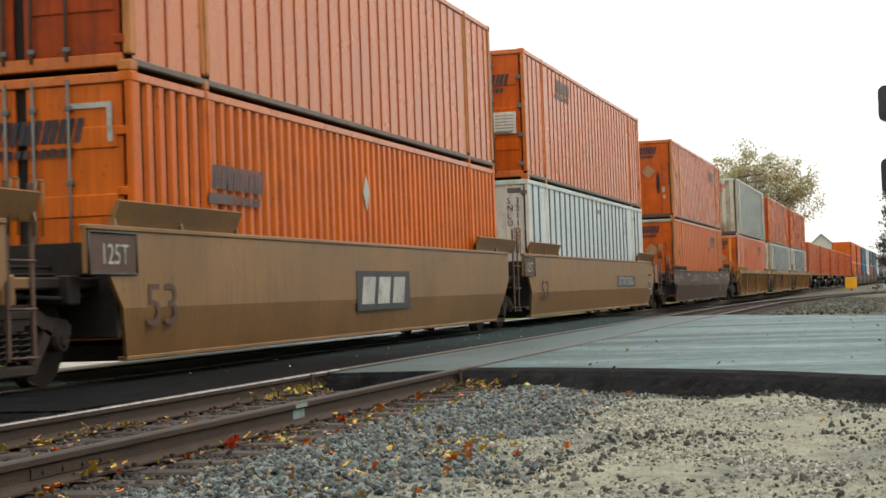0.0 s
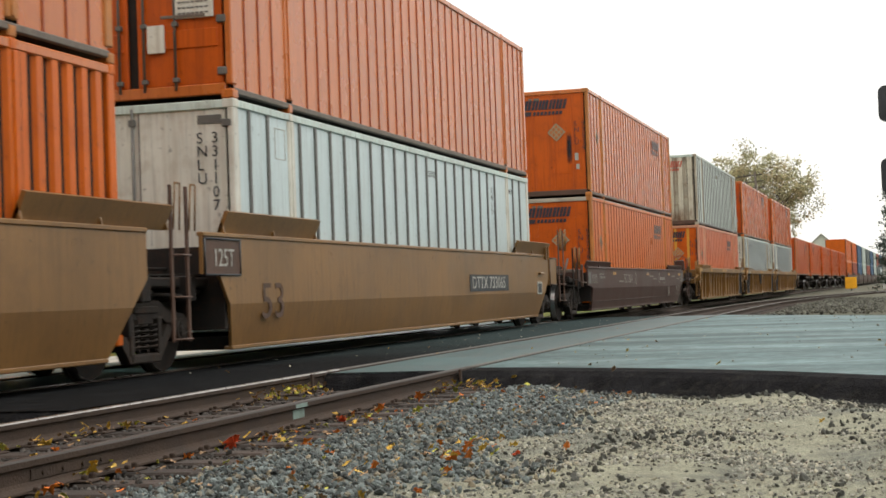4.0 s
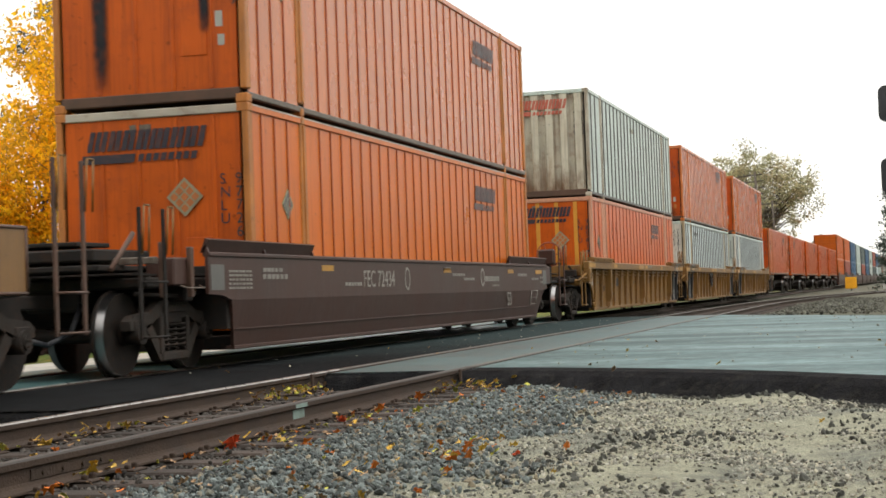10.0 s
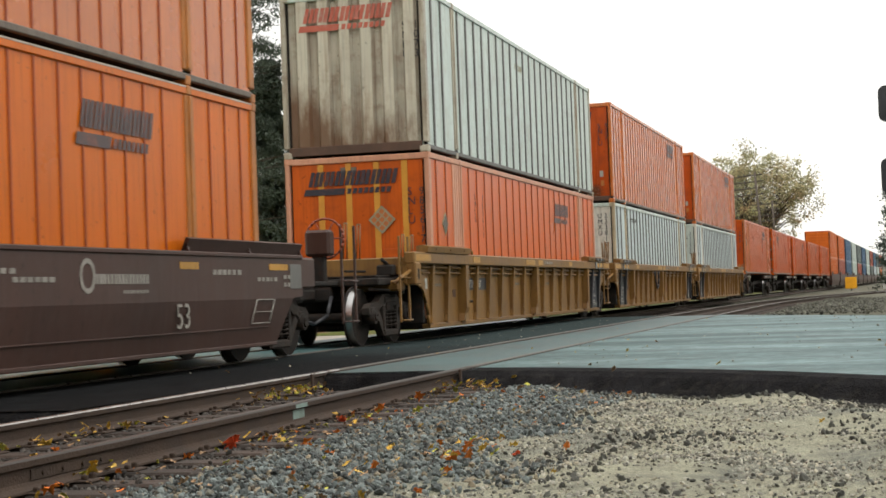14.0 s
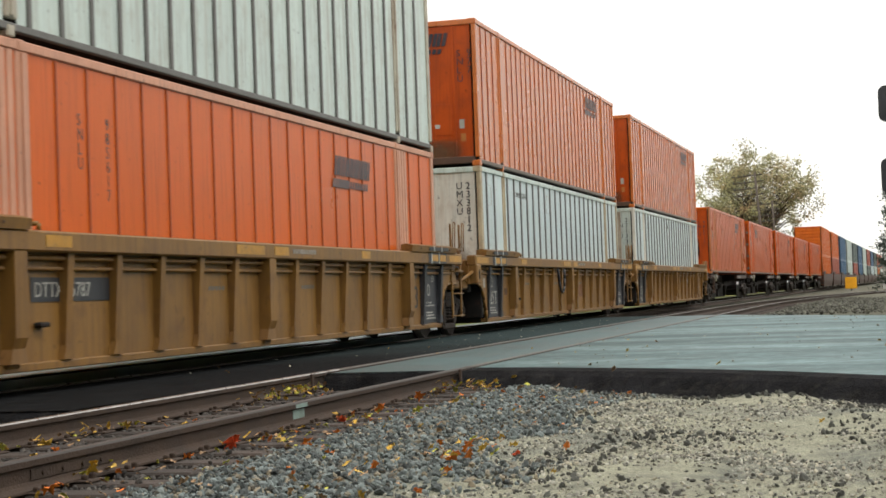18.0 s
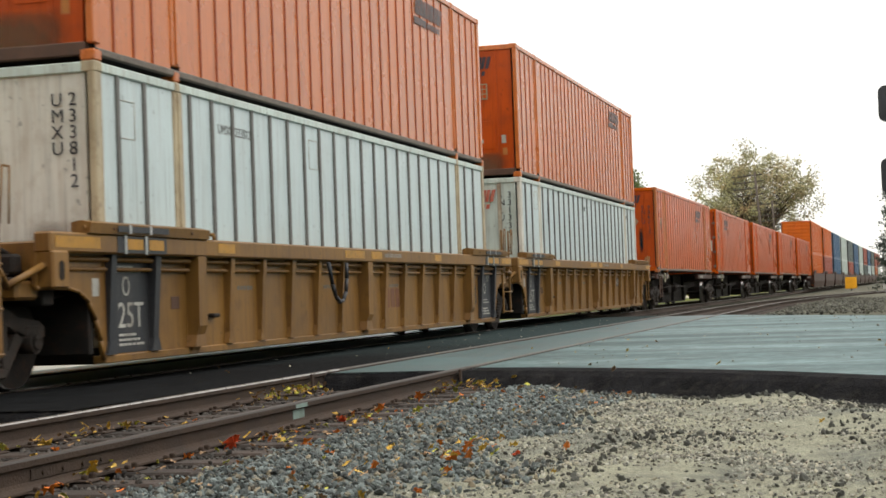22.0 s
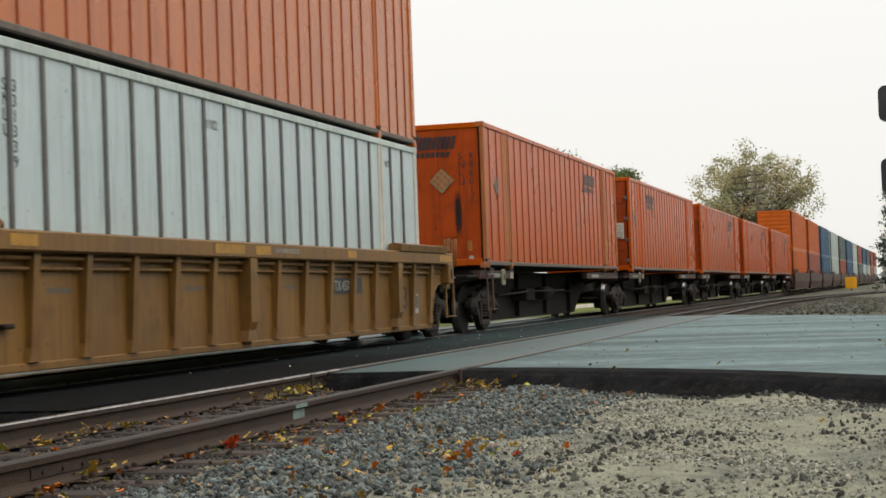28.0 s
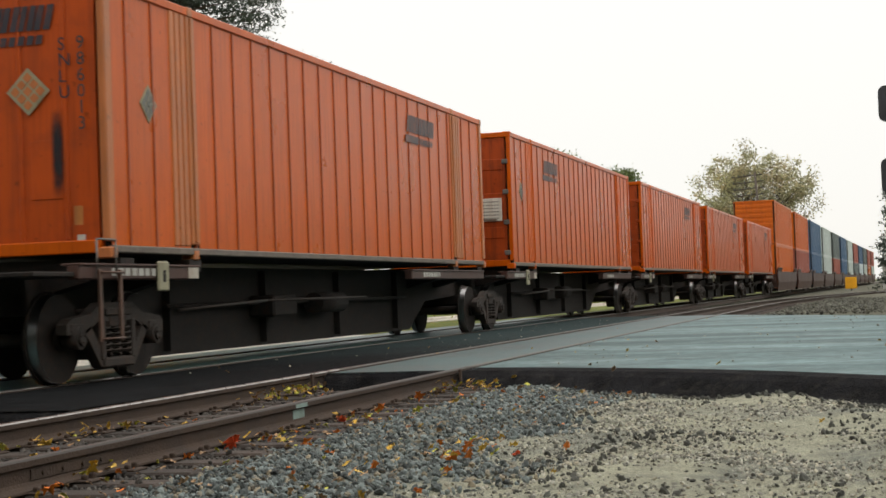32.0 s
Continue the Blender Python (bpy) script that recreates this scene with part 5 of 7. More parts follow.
for o, text, y in ((wb[10], "SNLU", 2.9), (wb[10], "331339", 3.08), (wb[2], "SNLU", 13.52), (wb[2], "331107", 13.7)):
    part("stencilled_letters", lettering(text, 0.165, True, (HX - 0.026, y, 2.4), True), BLACK if o is wb[10] else GREYPOST, o)
for text, y, z in (("SNLU", 3.27, 2.2), ("985617", 3.88, 2.2)):
    part("stencilled_letters", lettering(text, 0.17, True, (HX - 0.026, y, z), True), GHOST, wb[6])
TAIL = {12: (ORANGE, ORANGE), 13: (PINKRED, ORANGE), 14: (BLUE, BLUE), 15: (CREAM, CREAM), 16: (PINKRED, TEALGREY), 17: (BLUE, BLUE), 18: (CREAM, CREAM),
        19: (TEALGREY, PINKRED), 20: (WHITE, BLUE), 21: (CREAM, TEALGREY), 22: (FADED, PINKRED), 23: (CREAM, PINKRED)}
for i, (low, up) in TAIL.items():
    box(Q[i], Z_LOW, low, end="plain", label="far stacked freight container, lower of two", far=True, length=TAIL_L)
    box(Q[i], Z_UP, up, end="louvred" if i == 12 else "plain", label="far stacked freight container, upper of two", far=True, length=TAIL_L)


# ---- ground: one sheet to the horizon ----
def smooth01(a, b, x):
    t = max(0.0, min(1.0, (x - a) / (b - a)))
    return t * t * (3 - 2 * t)


def road_front(x):
    """Where the asphalt of the crossing begins, for each distance from the track."""
    if x < -6.1:
        return 11.0
    if x < -5.9:
        return 16.0
    if x < -4.3:
        return 16.45
    return 16.55 - 0.30 * max(0, x + 4.3) - 0.105 * max(0, x + 4.3) ** 2


def road_back(x):
    return 43.5 - 1.63 * max(-1.5, x + 4.4)


def ground_z(x, y):
    z = -0.235
    z += 0.055 * smooth01(-2.7, -3.5, x) - 0.09 * smooth01(-3.55, -3.95, x)   # ballast shoulder, hollow between the ties
    if x > -3.4 and y < 30:
        w = smooth01(-3.4, -2.0, x)
        z += w * (0.05 * noise.noise((x * 0.9, y * 0.6, 3.1)) + 0.035 * noise.noise((x * 2.3, y * 1.9, 7.7)) + 0.02 * noise.noise((x * 7, y * 6, 1.2)))
        z += w * 0.05 * math.exp(-((y - 13.2) / 1.3) ** 2)      # low bank of dirt against the asphalt
    if y > 12 and road_front(x) + 0.5 < y < road_back(x) - 0.4 and x > -40:
        z = -0.40
    if x < -10.8 and (z > -0.3 or y > 33.5):
        z = -0.06
    if 45 < y < 400 and -3 < x < 30:
        z += 0.12 + 0.05 * noise.noise((x * 0.5, y * 0.3, 2.0))
    return z


def steps(*spans):
    out = []
    for a, b, d in spans:
        n = max(1, round((b - a) / d))
        out += [a + (b - a) * i / n for i in range(n)]
    return out + [spans[-1][1]]


GX = steps((-2500, -200, 400), (-200, -40, 20), (-40, -12, 2), (-12, -6.5, 0.4), (-6.5, 1.6, 0.09), (1.6, 12, 0.8), (12, 60, 6), (60, 300, 40), (300, 2500, 400))
GY = steps((-800, -40, 150), (-40, 5, 5), (5, 18, 0.10), (18, 60, 0.8), (60, 140, 4), (140, 500, 30), (500, 4500, 400))
gs = Shape()
gs.add([(x, y, ground_z(x, y)) for y in GY for x in GX],
       [(j * len(GX) + i, j * len(GX) + i + 1, (j + 1) * len(GX) + i + 1, (j + 1) * len(GX) + i) for j in range(len(GY) - 1) for i in range(len(GX) - 1)], True)


def ground_material():
    m = bpy.data.materials.new("dirt_gravel_and_grass")
    m.use_nodes = True
    n, l = m.node_tree.nodes, m.node_tree.links
    p = n["Principled BSDF"]
    p.inputs["Roughness"].default_value = 0.9
    p.inputs["Specular IOR Level"].default_value = 0.25
    tc = n.new("ShaderNodeTexCoord")
    sep = n.new("ShaderNodeSeparateXYZ")
    l.new(tc.outputs["Object"], sep.inputs[0])

    def noise_tex(scale, detail=8, rough=0.6):
        t = n.new("ShaderNodeTexNoise")
        t.inputs["Scale"].default_value, t.inputs["Detail"].default_value, t.inputs["Roughness"].default_value = scale, detail, rough
        l.new(tc.outputs["Object"], t.inputs["Vector"])
        return t.outputs["Fac"]

    def ramp(src, stops):
        r = n.new("ShaderNodeValToRGB")
        e = r.color_ramp.elements
        while len(e) < len(stops):
            e.new(0.5)
        for k, (pos, c) in enumerate(stops):
            e[k].position, e[k].color = pos, (*c, 1)
        l.new(src, r.inputs["Fac"])
        return r.outputs["Color"]

    def mixed(fac, a, b):
        mx = n.new("ShaderNodeMix")
        mx.data_type = "RGBA"
        l.new(fac, mx.inputs["Factor"])
        l.new(a, mx.inputs["A"])
        l.new(b, mx.inputs["B"])
        return mx.outputs["Result"]

    def zone(edge, width, wobble, nscale):
        """0 on the low-x side of an edge, 1 on the other, with a ragged border."""
        ns = noise_tex(nscale, 5)
        ad = n.new("ShaderNodeMath")
        ad.operation = "MULTIPLY_ADD"
        ad.inputs[1].default_value, ad.inputs[2].default_value = wobble, -wobble / 2
        l.new(ns, ad.inputs[0])
        s = n.new("ShaderNodeMath")
        s.operation = "ADD"
        l.new(ad.outputs[0], s.inputs[0])
        l.new(sep.outputs["X"], s.inputs[1])
        mr = n.new("ShaderNodeMapRange")
        mr.inputs["From Min"].default_value, mr.inputs["From Max"].default_value = edge - width, edge + width
        l.new(s.outputs[0], mr.inputs["Value"])
        return mr.outputs[0]

    fine = noise_tex(55, 10, 0.75)
    broad = noise_tex(0.9, 8, 0.65)
    dirt = mixed(broad, ramp(fine, [(0.32, (0.10, 0.098, 0.072)), (0.5, (0.28, 0.272, 0.20)), (0.70, (0.46, 0.445, 0.335))]),
                 ramp(fine, [(0.30, (0.19, 0.184, 0.132)), (0.5, (0.40, 0.388, 0.285)), (0.72, (0.56, 0.54, 0.40))]))
    stone = ramp(noise_tex(38, 6, 0.8), [(0.3, (0.035, 0.04, 0.042)), (0.5, (0.11, 0.125, 0.13)), (0.7, (0.25, 0.27, 0.27))])
    grass = ramp(noise_tex(6, 8, 0.7), [(0.3, (0.07, 0.11, 0.025)), (0.5, (0.15, 0.21, 0.05)), (0.66, (0.38, 0.24, 0.06)), (0.8, (0.45, 0.16, 0.04))])
    patch = n.new("ShaderNodeMapRange")
    patch.inputs["From Min"].default_value, patch.inputs["From Max"].default_value = 0.47, 0.60
    l.new(noise_tex(0.75, 9, 0.7), patch.inputs["Value"])
    gravel = ramp(noise_tex(70, 8, 0.8), [(0.3, (0.055, 0.057, 0.048)), (0.5, (0.20, 0.203, 0.165)), (0.7, (0.38, 0.375, 0.30))])
    dirt = mixed(patch.outputs[0], dirt, gravel)
    mid = n.new("ShaderNodeMix")
    mid.data_type, mid.blend_type = "RGBA", "MULTIPLY"
    mid.inputs["Factor"].default_value = 1.0
    l.new(dirt, mid.inputs["A"])
    l.new(ramp(noise_tex(5.0, 10, 0.75), [(0.34, (0.66, 0.68, 0.69)), (0.52, (0.98, 1.00, 1.01)), (0.66, (1.14, 1.16, 1.13))]), mid.inputs["B"])
    dirt = mid.outputs["Result"]
    base = mixed(zone(-2.75, 0.45, 1.6, 1.3), stone, dirt)
    bed = ramp(noise_tex(38, 6, 0.8), [(0.3, (0.015, 0.013, 0.011)), (0.5, (0.04, 0.035, 0.03)), (0.7, (0.09, 0.08, 0.068))])
    base = mixed(zone(-3.92, 0.12, 0.3, 1.3), bed, base)
    # stony yard beyond the road
    far = n.new("ShaderNodeMapRange")
    far.inputs["From Min"].default_value, far.inputs["From Max"].default_value = 34, 40
    l.new(sep.outputs["Y"], far.inputs["Value"])
    yard = ramp(noise_tex(9, 10, 0.8), [(0.3, (0.035, 0.036, 0.026)), (0.5, (0.10, 0.098, 0.070)), (0.72, (0.20, 0.185, 0.13))])
    base = mixed(far.outputs[0], base, yard)
    base = mixed(zone(-10.9, 0.3, 0.6, 0.7), grass, base)
    l.new(base, p.inputs["Base Color"])
    b = n.new("ShaderNodeBump")
    b.inputs["Strength"].default_value, b.inputs["Distance"].default_value = 0.8, 0.03
    l.new(fine, b.inputs["Height"])
    l.new(b.outputs[0], p.inputs["Normal"])
    return m


ground = new("ground", mesh_of("ground", gs, ground_material()))
tagged(ground, "pale dirt and blue-grey ballast beside the tracks, grass beyond", "ground", "", "structure")

ASPHALT = mat("worn_grey_asphalt", (0.045, 0.100, 0.101), 0.44, var=0.25, scale=0.8, bump=0.12, bscale=90, dirt=(0.094, 0.14, 0.138), dirt_amount=0.5, spec=0.5)
LIP = mat("crumbled_asphalt_edge", (0.011, 0.011, 0.012), 0.95, var=0.5, scale=3, bump=0.9, bscale=45, dirt=(0.05, 0.047, 0.04), dirt_amount=0.4, spec=0.05)
# near-black: the train's shadow and dark reflection are put into this colour
SHADED_BLACK = mat("black_asphalt", (0.0095, 0.0102, 0.011), 0.8, var=0.4, scale=3, bump=0.8, bscale=60, dirt=(0.014, 0.016, 0.016), dirt_amount=0.35, spec=0.04)


def top_noise(n, l, a, b):
    """The product of two grey ramps."""
    k = n.new("ShaderNodeMath")
    k.operation = "MULTIPLY"
    l.new(a.outputs["Color"], k.inputs[0])
    l.new(b.outputs["Color"], k.inputs[1])
    return k.outputs[0]


def road_surface():
    """Old asphalt, polished in bands along the way that the traffic takes, with fine speckle."""
    m = ASPHALT.copy()
    m.name = "traffic_polished_asphalt"
    n, l = m.node_tree.nodes, m.node_tree.links
    p = n["Principled BSDF"]
    old = p.inputs["Base Color"].links[0].from_socket
    tc, mp, band, speck, rb, rs, m1, m2 = (n.new("ShaderNode" + k) for k in ("TexCoord", "Mapping", "TexNoise", "TexNoise", "ValToRGB", "ValToRGB", "Mix", "Mix"))
    mp.inputs["Scale"].default_value = (0.20, 0.75, 1.0)
    band.inputs["Scale"].default_value, band.inputs["Detail"].default_value, band.inputs["Roughness"].default_value = 1.0, 8, 0.65
    speck.inputs["Scale"].default_value, speck.inputs["Detail"].default_value, speck.inputs["Roughness"].default_value = 4.0, 12, 0.85
    l.new(tc.outputs["Object"], mp.inputs["Vector"])
    l.new(mp.outputs[0], band.inputs["Vector"])
    l.new(tc.outputs["Object"], speck.inputs["Vector"])
    for src, r, lo, hi, a, b in ((band, rb, 0.50, 1.34, 0.38, 0.64), (speck, rs, 0.55, 1.40, 0.38, 0.64)):
        r.color_ramp.elements[0].position, r.color_ramp.elements[1].position = a, b
        r.color_ramp.elements[0].color, r.color_ramp.elements[1].color = (lo, lo, lo, 1), (hi, hi, hi, 1)
        l.new(src.outputs["Fac"], r.inputs["Fac"])
    top = old
    for mx, r in ((m1, rb), (m2, rs)):
        mx.data_type, mx.blend_type = "RGBA", "MULTIPLY"
        mx.inputs["Factor"].default_value = 1.0
        l.new(top, mx.inputs["A"])
        l.new(r.outputs["Color"], mx.inputs["B"])
        top = mx.outputs["Result"]
    l.new(top, p.inputs["Base Color"])
    gloss = n.new("ShaderNodeMapRange")
    gloss.inputs["From Min"].default_value, gloss.inputs["From Max"].default_value = 0.40, 1.5
    gloss.inputs["To Min"].default_value, gloss.inputs["To Max"].default_value = 0.60, 0.40
    l.new(top_noise(n, l, rb, rs), gloss.inputs["Value"])
    l.new(gloss.outputs[0], p.inputs["Roughness"])
    p.inputs["Specular Tint"].default_value = (0.60, 0.95, 1.0, 1)
    return m


ROAD = road_surface()
DARK_ROAD = mat("grimy_crossing_asphalt", (0.042, 0.080, 0.082), 0.48, var=0.3, scale=0.7, bump=0.15, bscale=80, dirt=(0.065, 0.105, 0.105), dirt_amount=0.5, spec=0.45)
DARK_ROAD.node_tree.nodes["Principled BSDF"].inputs["Specular Tint"].default_value = (0.60, 0.95, 1.0, 1)
CONCRETE = mat("pale_concrete", (0.62, 0.60, 0.54), 0.8, var=0.15, scale=1.2, bump=0.3, dirt=(0.25, 0.22, 0.17), dirt_amount=0.4)


def patched_asphalt():
    """Black asphalt at the crossing's edge: painted-in train shade, fading raggedly to old grey."""
    m = SHADED_BLACK.copy()
    m.name = "patched_asphalt"
    n, l = m.node_tree.nodes, m.node_tree.links
    p = n["Principled BSDF"]
    old = p.inputs["Base Color"].links[0].from_socket
    tc, sep, ns, add, mr, mx = (n.new("ShaderNode" + k) for k in ("TexCoord", "SeparateXYZ", "TexNoise", "Math", "MapRange", "Mix"))
    ns.inputs["Scale"].default_value, ns.inputs["Detail"].default_value = 0.7, 8
    l.new(tc.outputs["Object"], sep.inputs[0])
    l.new(tc.outputs["Object"], ns.inputs["Vector"])
    add.operation = "MULTIPLY_ADD"
    add.inputs[1].default_value = 6.0
    l.new(ns.outputs["Fac"], add.inputs[0])
    l.new(sep.outputs["Y"], add.inputs[2])
    mr.inputs["From Min"].default_value, mr.inputs["From Max"].default_value = 22.0, 31.0
    l.new(add.outputs[0], mr.inputs["Value"])
    mx.data_type = "RGBA"
    l.new(mr.outputs[0], mx.inputs["Factor"])
    l.new(old, mx.inputs["A"])
    mx.inputs["B"].default_value = (0.034, 0.050, 0.051, 1)
    l.new(mx.outputs["Result"], p.inputs["Base Color"])
    return m


def slab(name, xs, y0, y1, z, paint, thick=0.35, lip=0.0, label=""):
    """A sheet of asphalt between two edges given for each x; a lip slopes down at its near edge."""
    sh = Shape()
    for a, b in zip(xs, xs[1:]):
        n = 14
        for k in range(n):
            t0, t1 = k / n, (k + 1) / n
            ya0, ya1 = y0(a) + (y1(a) - y0(a)) * t0, y0(a) + (y1(a) - y0(a)) * t1
            yb0, yb1 = y0(b) + (y1(b) - y0(b)) * t0, y0(b) + (y1(b) - y0(b)) * t1
            sh.add([(a, ya0, z(a, ya0)), (b, yb0, z(b, yb0)), (b, yb1, z(b, yb1)), (a, ya1, z(a, ya1))], [(0, 1, 2, 3)], True)
        sh.add([(a, y1(a), z(a, y1(a))), (b, y1(b), z(b, y1(b))), (b, y1(b), -thick), (a, y1(a), -thick)], [(0, 1, 2, 3)])
        if lip:
            sh.add([(a, y0(a) - lip, -thick), (b, y0(b) - lip, -thick), (b, y0(b), z(b, y0(b))), (a, y0(a), z(a, y0(a)))], [(0, 1, 2, 3)])
    ob = new(name, mesh_of(name, sh, paint))
    return tagged(ob, label or "worn blue-grey asphalt of the level crossing", "road", "", "structure")


def camber(x, y):
    return -0.018 + 0.012 * noise.noise((x * 0.4, y * 0.15, 5.0)) - 0.012 * smooth01(-3, 8, x)


xr = steps((NEAR_X + HALF_GAUGE + 0.045, 1.6, 0.35), (1.6, 40, 3))
slab("road", xr, lambda x: road_front(x) + 0.28, road_back, camber, ROAD)
slab("road_between_rails", steps((NEAR_X - HALF_GAUGE + 0.11, NEAR_X + HALF_GAUGE - 0.11, 0.2)), lambda x: 16.35, lambda x: 43.5, camber, DARK_ROAD)
slab("road_between_tracks", steps((TRACK_X + HALF_GAUGE + 0.05, NEAR_X - HALF_GAUGE - 0.045, 0.2)), lambda x: 11.4 if x < -6.15 else 15.9, lambda x: 45.0, camber, patched_asphalt(),
     label="black asphalt between the tracks, darkened by painted train shade, greyer farther on")
slab("road_inside_train_track", steps((TRACK_X - HALF_GAUGE + 0.11, TRACK_X + HALF_GAUGE - 0.11, 0.3)), lambda x: 11.0, lambda x: 47.0, lambda x, y: -0.02, ASPHALT)
slab("road_far_edge", steps((-10.6, TRACK_X - HALF_GAUGE - 0.05, 0.25)), lambda x: 10.0, lambda x: 48.0, camber, ASPHALT)
slab("road_far_side", steps((-11.9, -10.6, 0.4)), lambda x: 2.0, lambda x: 33.0 + 0.4 * noise.noise((x * 2, 0, 0)), camber, CONCRETE, label="pale worn concrete beyond the train")

# black broken edge strip of the newer asphalt, lapping down on the dirt
sh = Shape()
XE = steps((NEAR_X + HALF_GAUGE + 0.05, 1.8, 0.05))
rows_edge = []
for x in XE:
    y = road_front(x)
    j = 0.05 * noise.noise((x * 4, 2.2, 0)) + 0.03 * noise.noise((x * 13, 4.2, 0))
    drop = 0.26 + 0.05 * noise.noise((x * 1.7, 9.0, 0))
    rows_edge.append([(x, y + 0.42, camber(x, y + 0.42) + 0.006), (x, y + 0.02 + 0.5 * j, camber(x, y) - 0.006), (x, y - 0.12 + j, -0.075), (x, y - 0.30 + 1.5 * j, -0.17), (x, y - 0.52 + 2 * j, -drop)])
for a, b in zip(rows_edge, rows_edge[1:]):
    for k in range(4):
        sh.add([a[k], b[k], b[k + 1], a[k + 1]], [(0, 1, 2, 3)], False)
tagged(new("road_edge", mesh_of("road_edge", sh, LIP)), "black crumbling asphalt edge lapping on the dirt", "road", "", "structure")
for x0, x1, y0 in ((NEAR_X - HALF_GAUGE + 0.11, NEAR_X + HALF_GAUGE - 0.11, 16.36), (TRACK_X + HALF_GAUGE + 0.06, NEAR_X - HALF_GAUGE - 0.15, 11.41)):
    sh = Shape().prism([(y0 + 0.02, -0.012), (y0 + 0.02, -0.3), (y0 - 0.25, -0.3), (y0 - 0.06, -0.06)], 0, x0, x1)
    tagged(new("road_edge", mesh_of("road_edge", sh, LIP)), "black asphalt edge between the rails", "road", "", "structure")
kerb = Shape().box(-14.4, -14.1, 34, 400, -0.2, 0.06, 0.03)
tagged(new("kerb", mesh_of("kerb", kerb, CONCRETE)), "pale concrete kerb beyond the tracks", "kerb", "", "structure")
path = Shape().box(-14.1, -13.5, 34, 400, -0.3, -0.03)
tagged(new("pavement", mesh_of("pavement", path, CONCRETE)), "pale concrete strip behind the train", "pavement", "", "structure")

# ---- tracks ----
RAIL_SECTION = [(-0.076, -0.172), (0.076, -0.172), (0.076, -0.160), (0.020, -0.142), (0.010, -0.125), (0.010, -0.058), (0.035, -0.044), (0.037, -0.012),
                (0.030, -0.002), (0.015, 0.0), (-0.015, 0.0), (-0.030, -0.002), (-0.037, -0.012), (-0.035, -0.044), (-0.010, -0.058), (-0.010, -0.125), (-0.020, -0.142), (-0.076, -0.160)]


def rail_shape(line, pick):
    sh = Shape()
    n = len(RAIL_SECTION)
    idx = [i for i in range(n) if pick(i)]
    vs = [(x + RAIL_SECTION[i][0], y, RAIL_SECTION[i][1]) for x, y in line for i in range(n)]
    fs = [(r * n + i, r * n + (i + 1) % n, (r + 1) * n + (i + 1) % n, (r + 1) * n + i) for r in range(len(line) - 1) for i in idx]
    fs += [tuple(range(n)), tuple((len(line) - 1) * n + i for i in reversed(range(n)))] if 3 in idx else []
    return sh.add(vs, fs)


def near_bend(y):
    return (y - 56) ** 2 / (2 * 300) if y > 56 else 0.0


def track(name, x, curve, label, y_end, heads):
    t = thing(name, label, "railway track")
    t["kind"] = "structure"
    ys = steps((-30, 8, 6), (8, 50, 3), (50, y_end, 8))
    for s in (-1, 1):
        line = [(x + s * HALF_GAUGE + curve(y), y) for y in ys]
        r = part("rail", rail_shape(line, lambda i: not 7 <= i <= 12), RAILSIDE, t)
        near, past = [p for p in line if p[1] <= 17.1], [p for p in line if p[1] >= 16.9]
        part("rail_head", rail_shape(near, lambda i: 7 <= i <= 12), heads[s], r, "worn running surface")
        part("rail_head", rail_shape(past, lambda i: 7 <= i <= 12), ROADHEAD, r, "dull running surface in the road")
    return t


near_track = track("near_track", NEAR_X, near_bend, "empty rusty track with timber ties and strewn leaves", 175, {-1: RAILHEAD, 1: DULLHEAD})
train_track = track("train_track", TRACK_X, bend, "track under the train, running straight then curving", 460, {-1: RAILHEAD, 1: RAILHEAD})

TIE_MESH = mesh_of("tie", Shape().box(-1.28, 1.28, -0.11, 0.11, -0.36, -0.178, 0.014), TIE)
PLATE_MESH = mesh_of("tie_plate", Shape().box(-0.17, 0.17, -0.09, 0.09, -0.180, -0.166, 0.004).box(-0.125, -0.09, -0.06, -0.03, -0.17, -0.135, 0.006).box(0.09, 0.125, 0.03, 0.06, -0.17, -0.135, 0.006)
                     .box(0.09, 0.125, -0.06, -0.03, -0.17, -0.14, 0.006).box(-0.125, -0.09, 0.03, 0.06, -0.17, -0.14, 0.006), RAILSIDE)
rng = random.Random(4)
for tr, x, spans, curve in ((near_track, NEAR_X, ((4.0, 16.0), (46.0, 72.0)), near_bend), (train_track, TRACK_X, ((6.0, 10.6), (48.0, 70.0)), bend)):
    for y0, y1 in spans:
        y = y0
        while y < y1:
            o = part("tie", TIE_MESH, None, tr)
            o.location = (x + rng.uniform(-0.03, 0.03) + curve(y), y, rng.uniform(-0.008, 0.004))
            o.rotation_euler = (0, 0, rng.uniform(-0.02, 0.02))
            if y < 20:
                for s in (-1, 1):
                    pl = part("tie_plate", PLATE_MESH, None, tr)
                    pl.location = (x + s * HALF_GAUGE, y, 0)
            y += 0.52
# rail joint with its bars and a pale mark on the near rail
ja = Shape().box(0.0105, 0.018, -0.45, 0.45, -0.122, -0.062, 0.003)
for k in range(4):
    ja.cyl((0.018, -0.33 + k * 0.22, -0.092), (0.030, -0.33 + k * 0.22, -0.092), 0.012, 8)
jb = part("joint_bar", ja, RAILSIDE, near_track)
jb.location = (NEAR_X + HALF_GAUGE, 8.15, 0)
mk = part("paint_mark", Shape().box(0.0105, 0.0135, -0.09, 0.09, -0.125, -0.058).box(0.0375, 0.040, -0.09, 0.09, -0.044, -0.014), mat("pale_green_mark", (0.20, 0.28, 0.25), 0.7, dirt=RUST, dirt_amount=0.5), near_track,
          "pale green paint mark on the rail web")
mk.location = (NEAR_X + HALF_GAUGE, 11.72, 0)
mk.scale = (1, 1.35, 1)
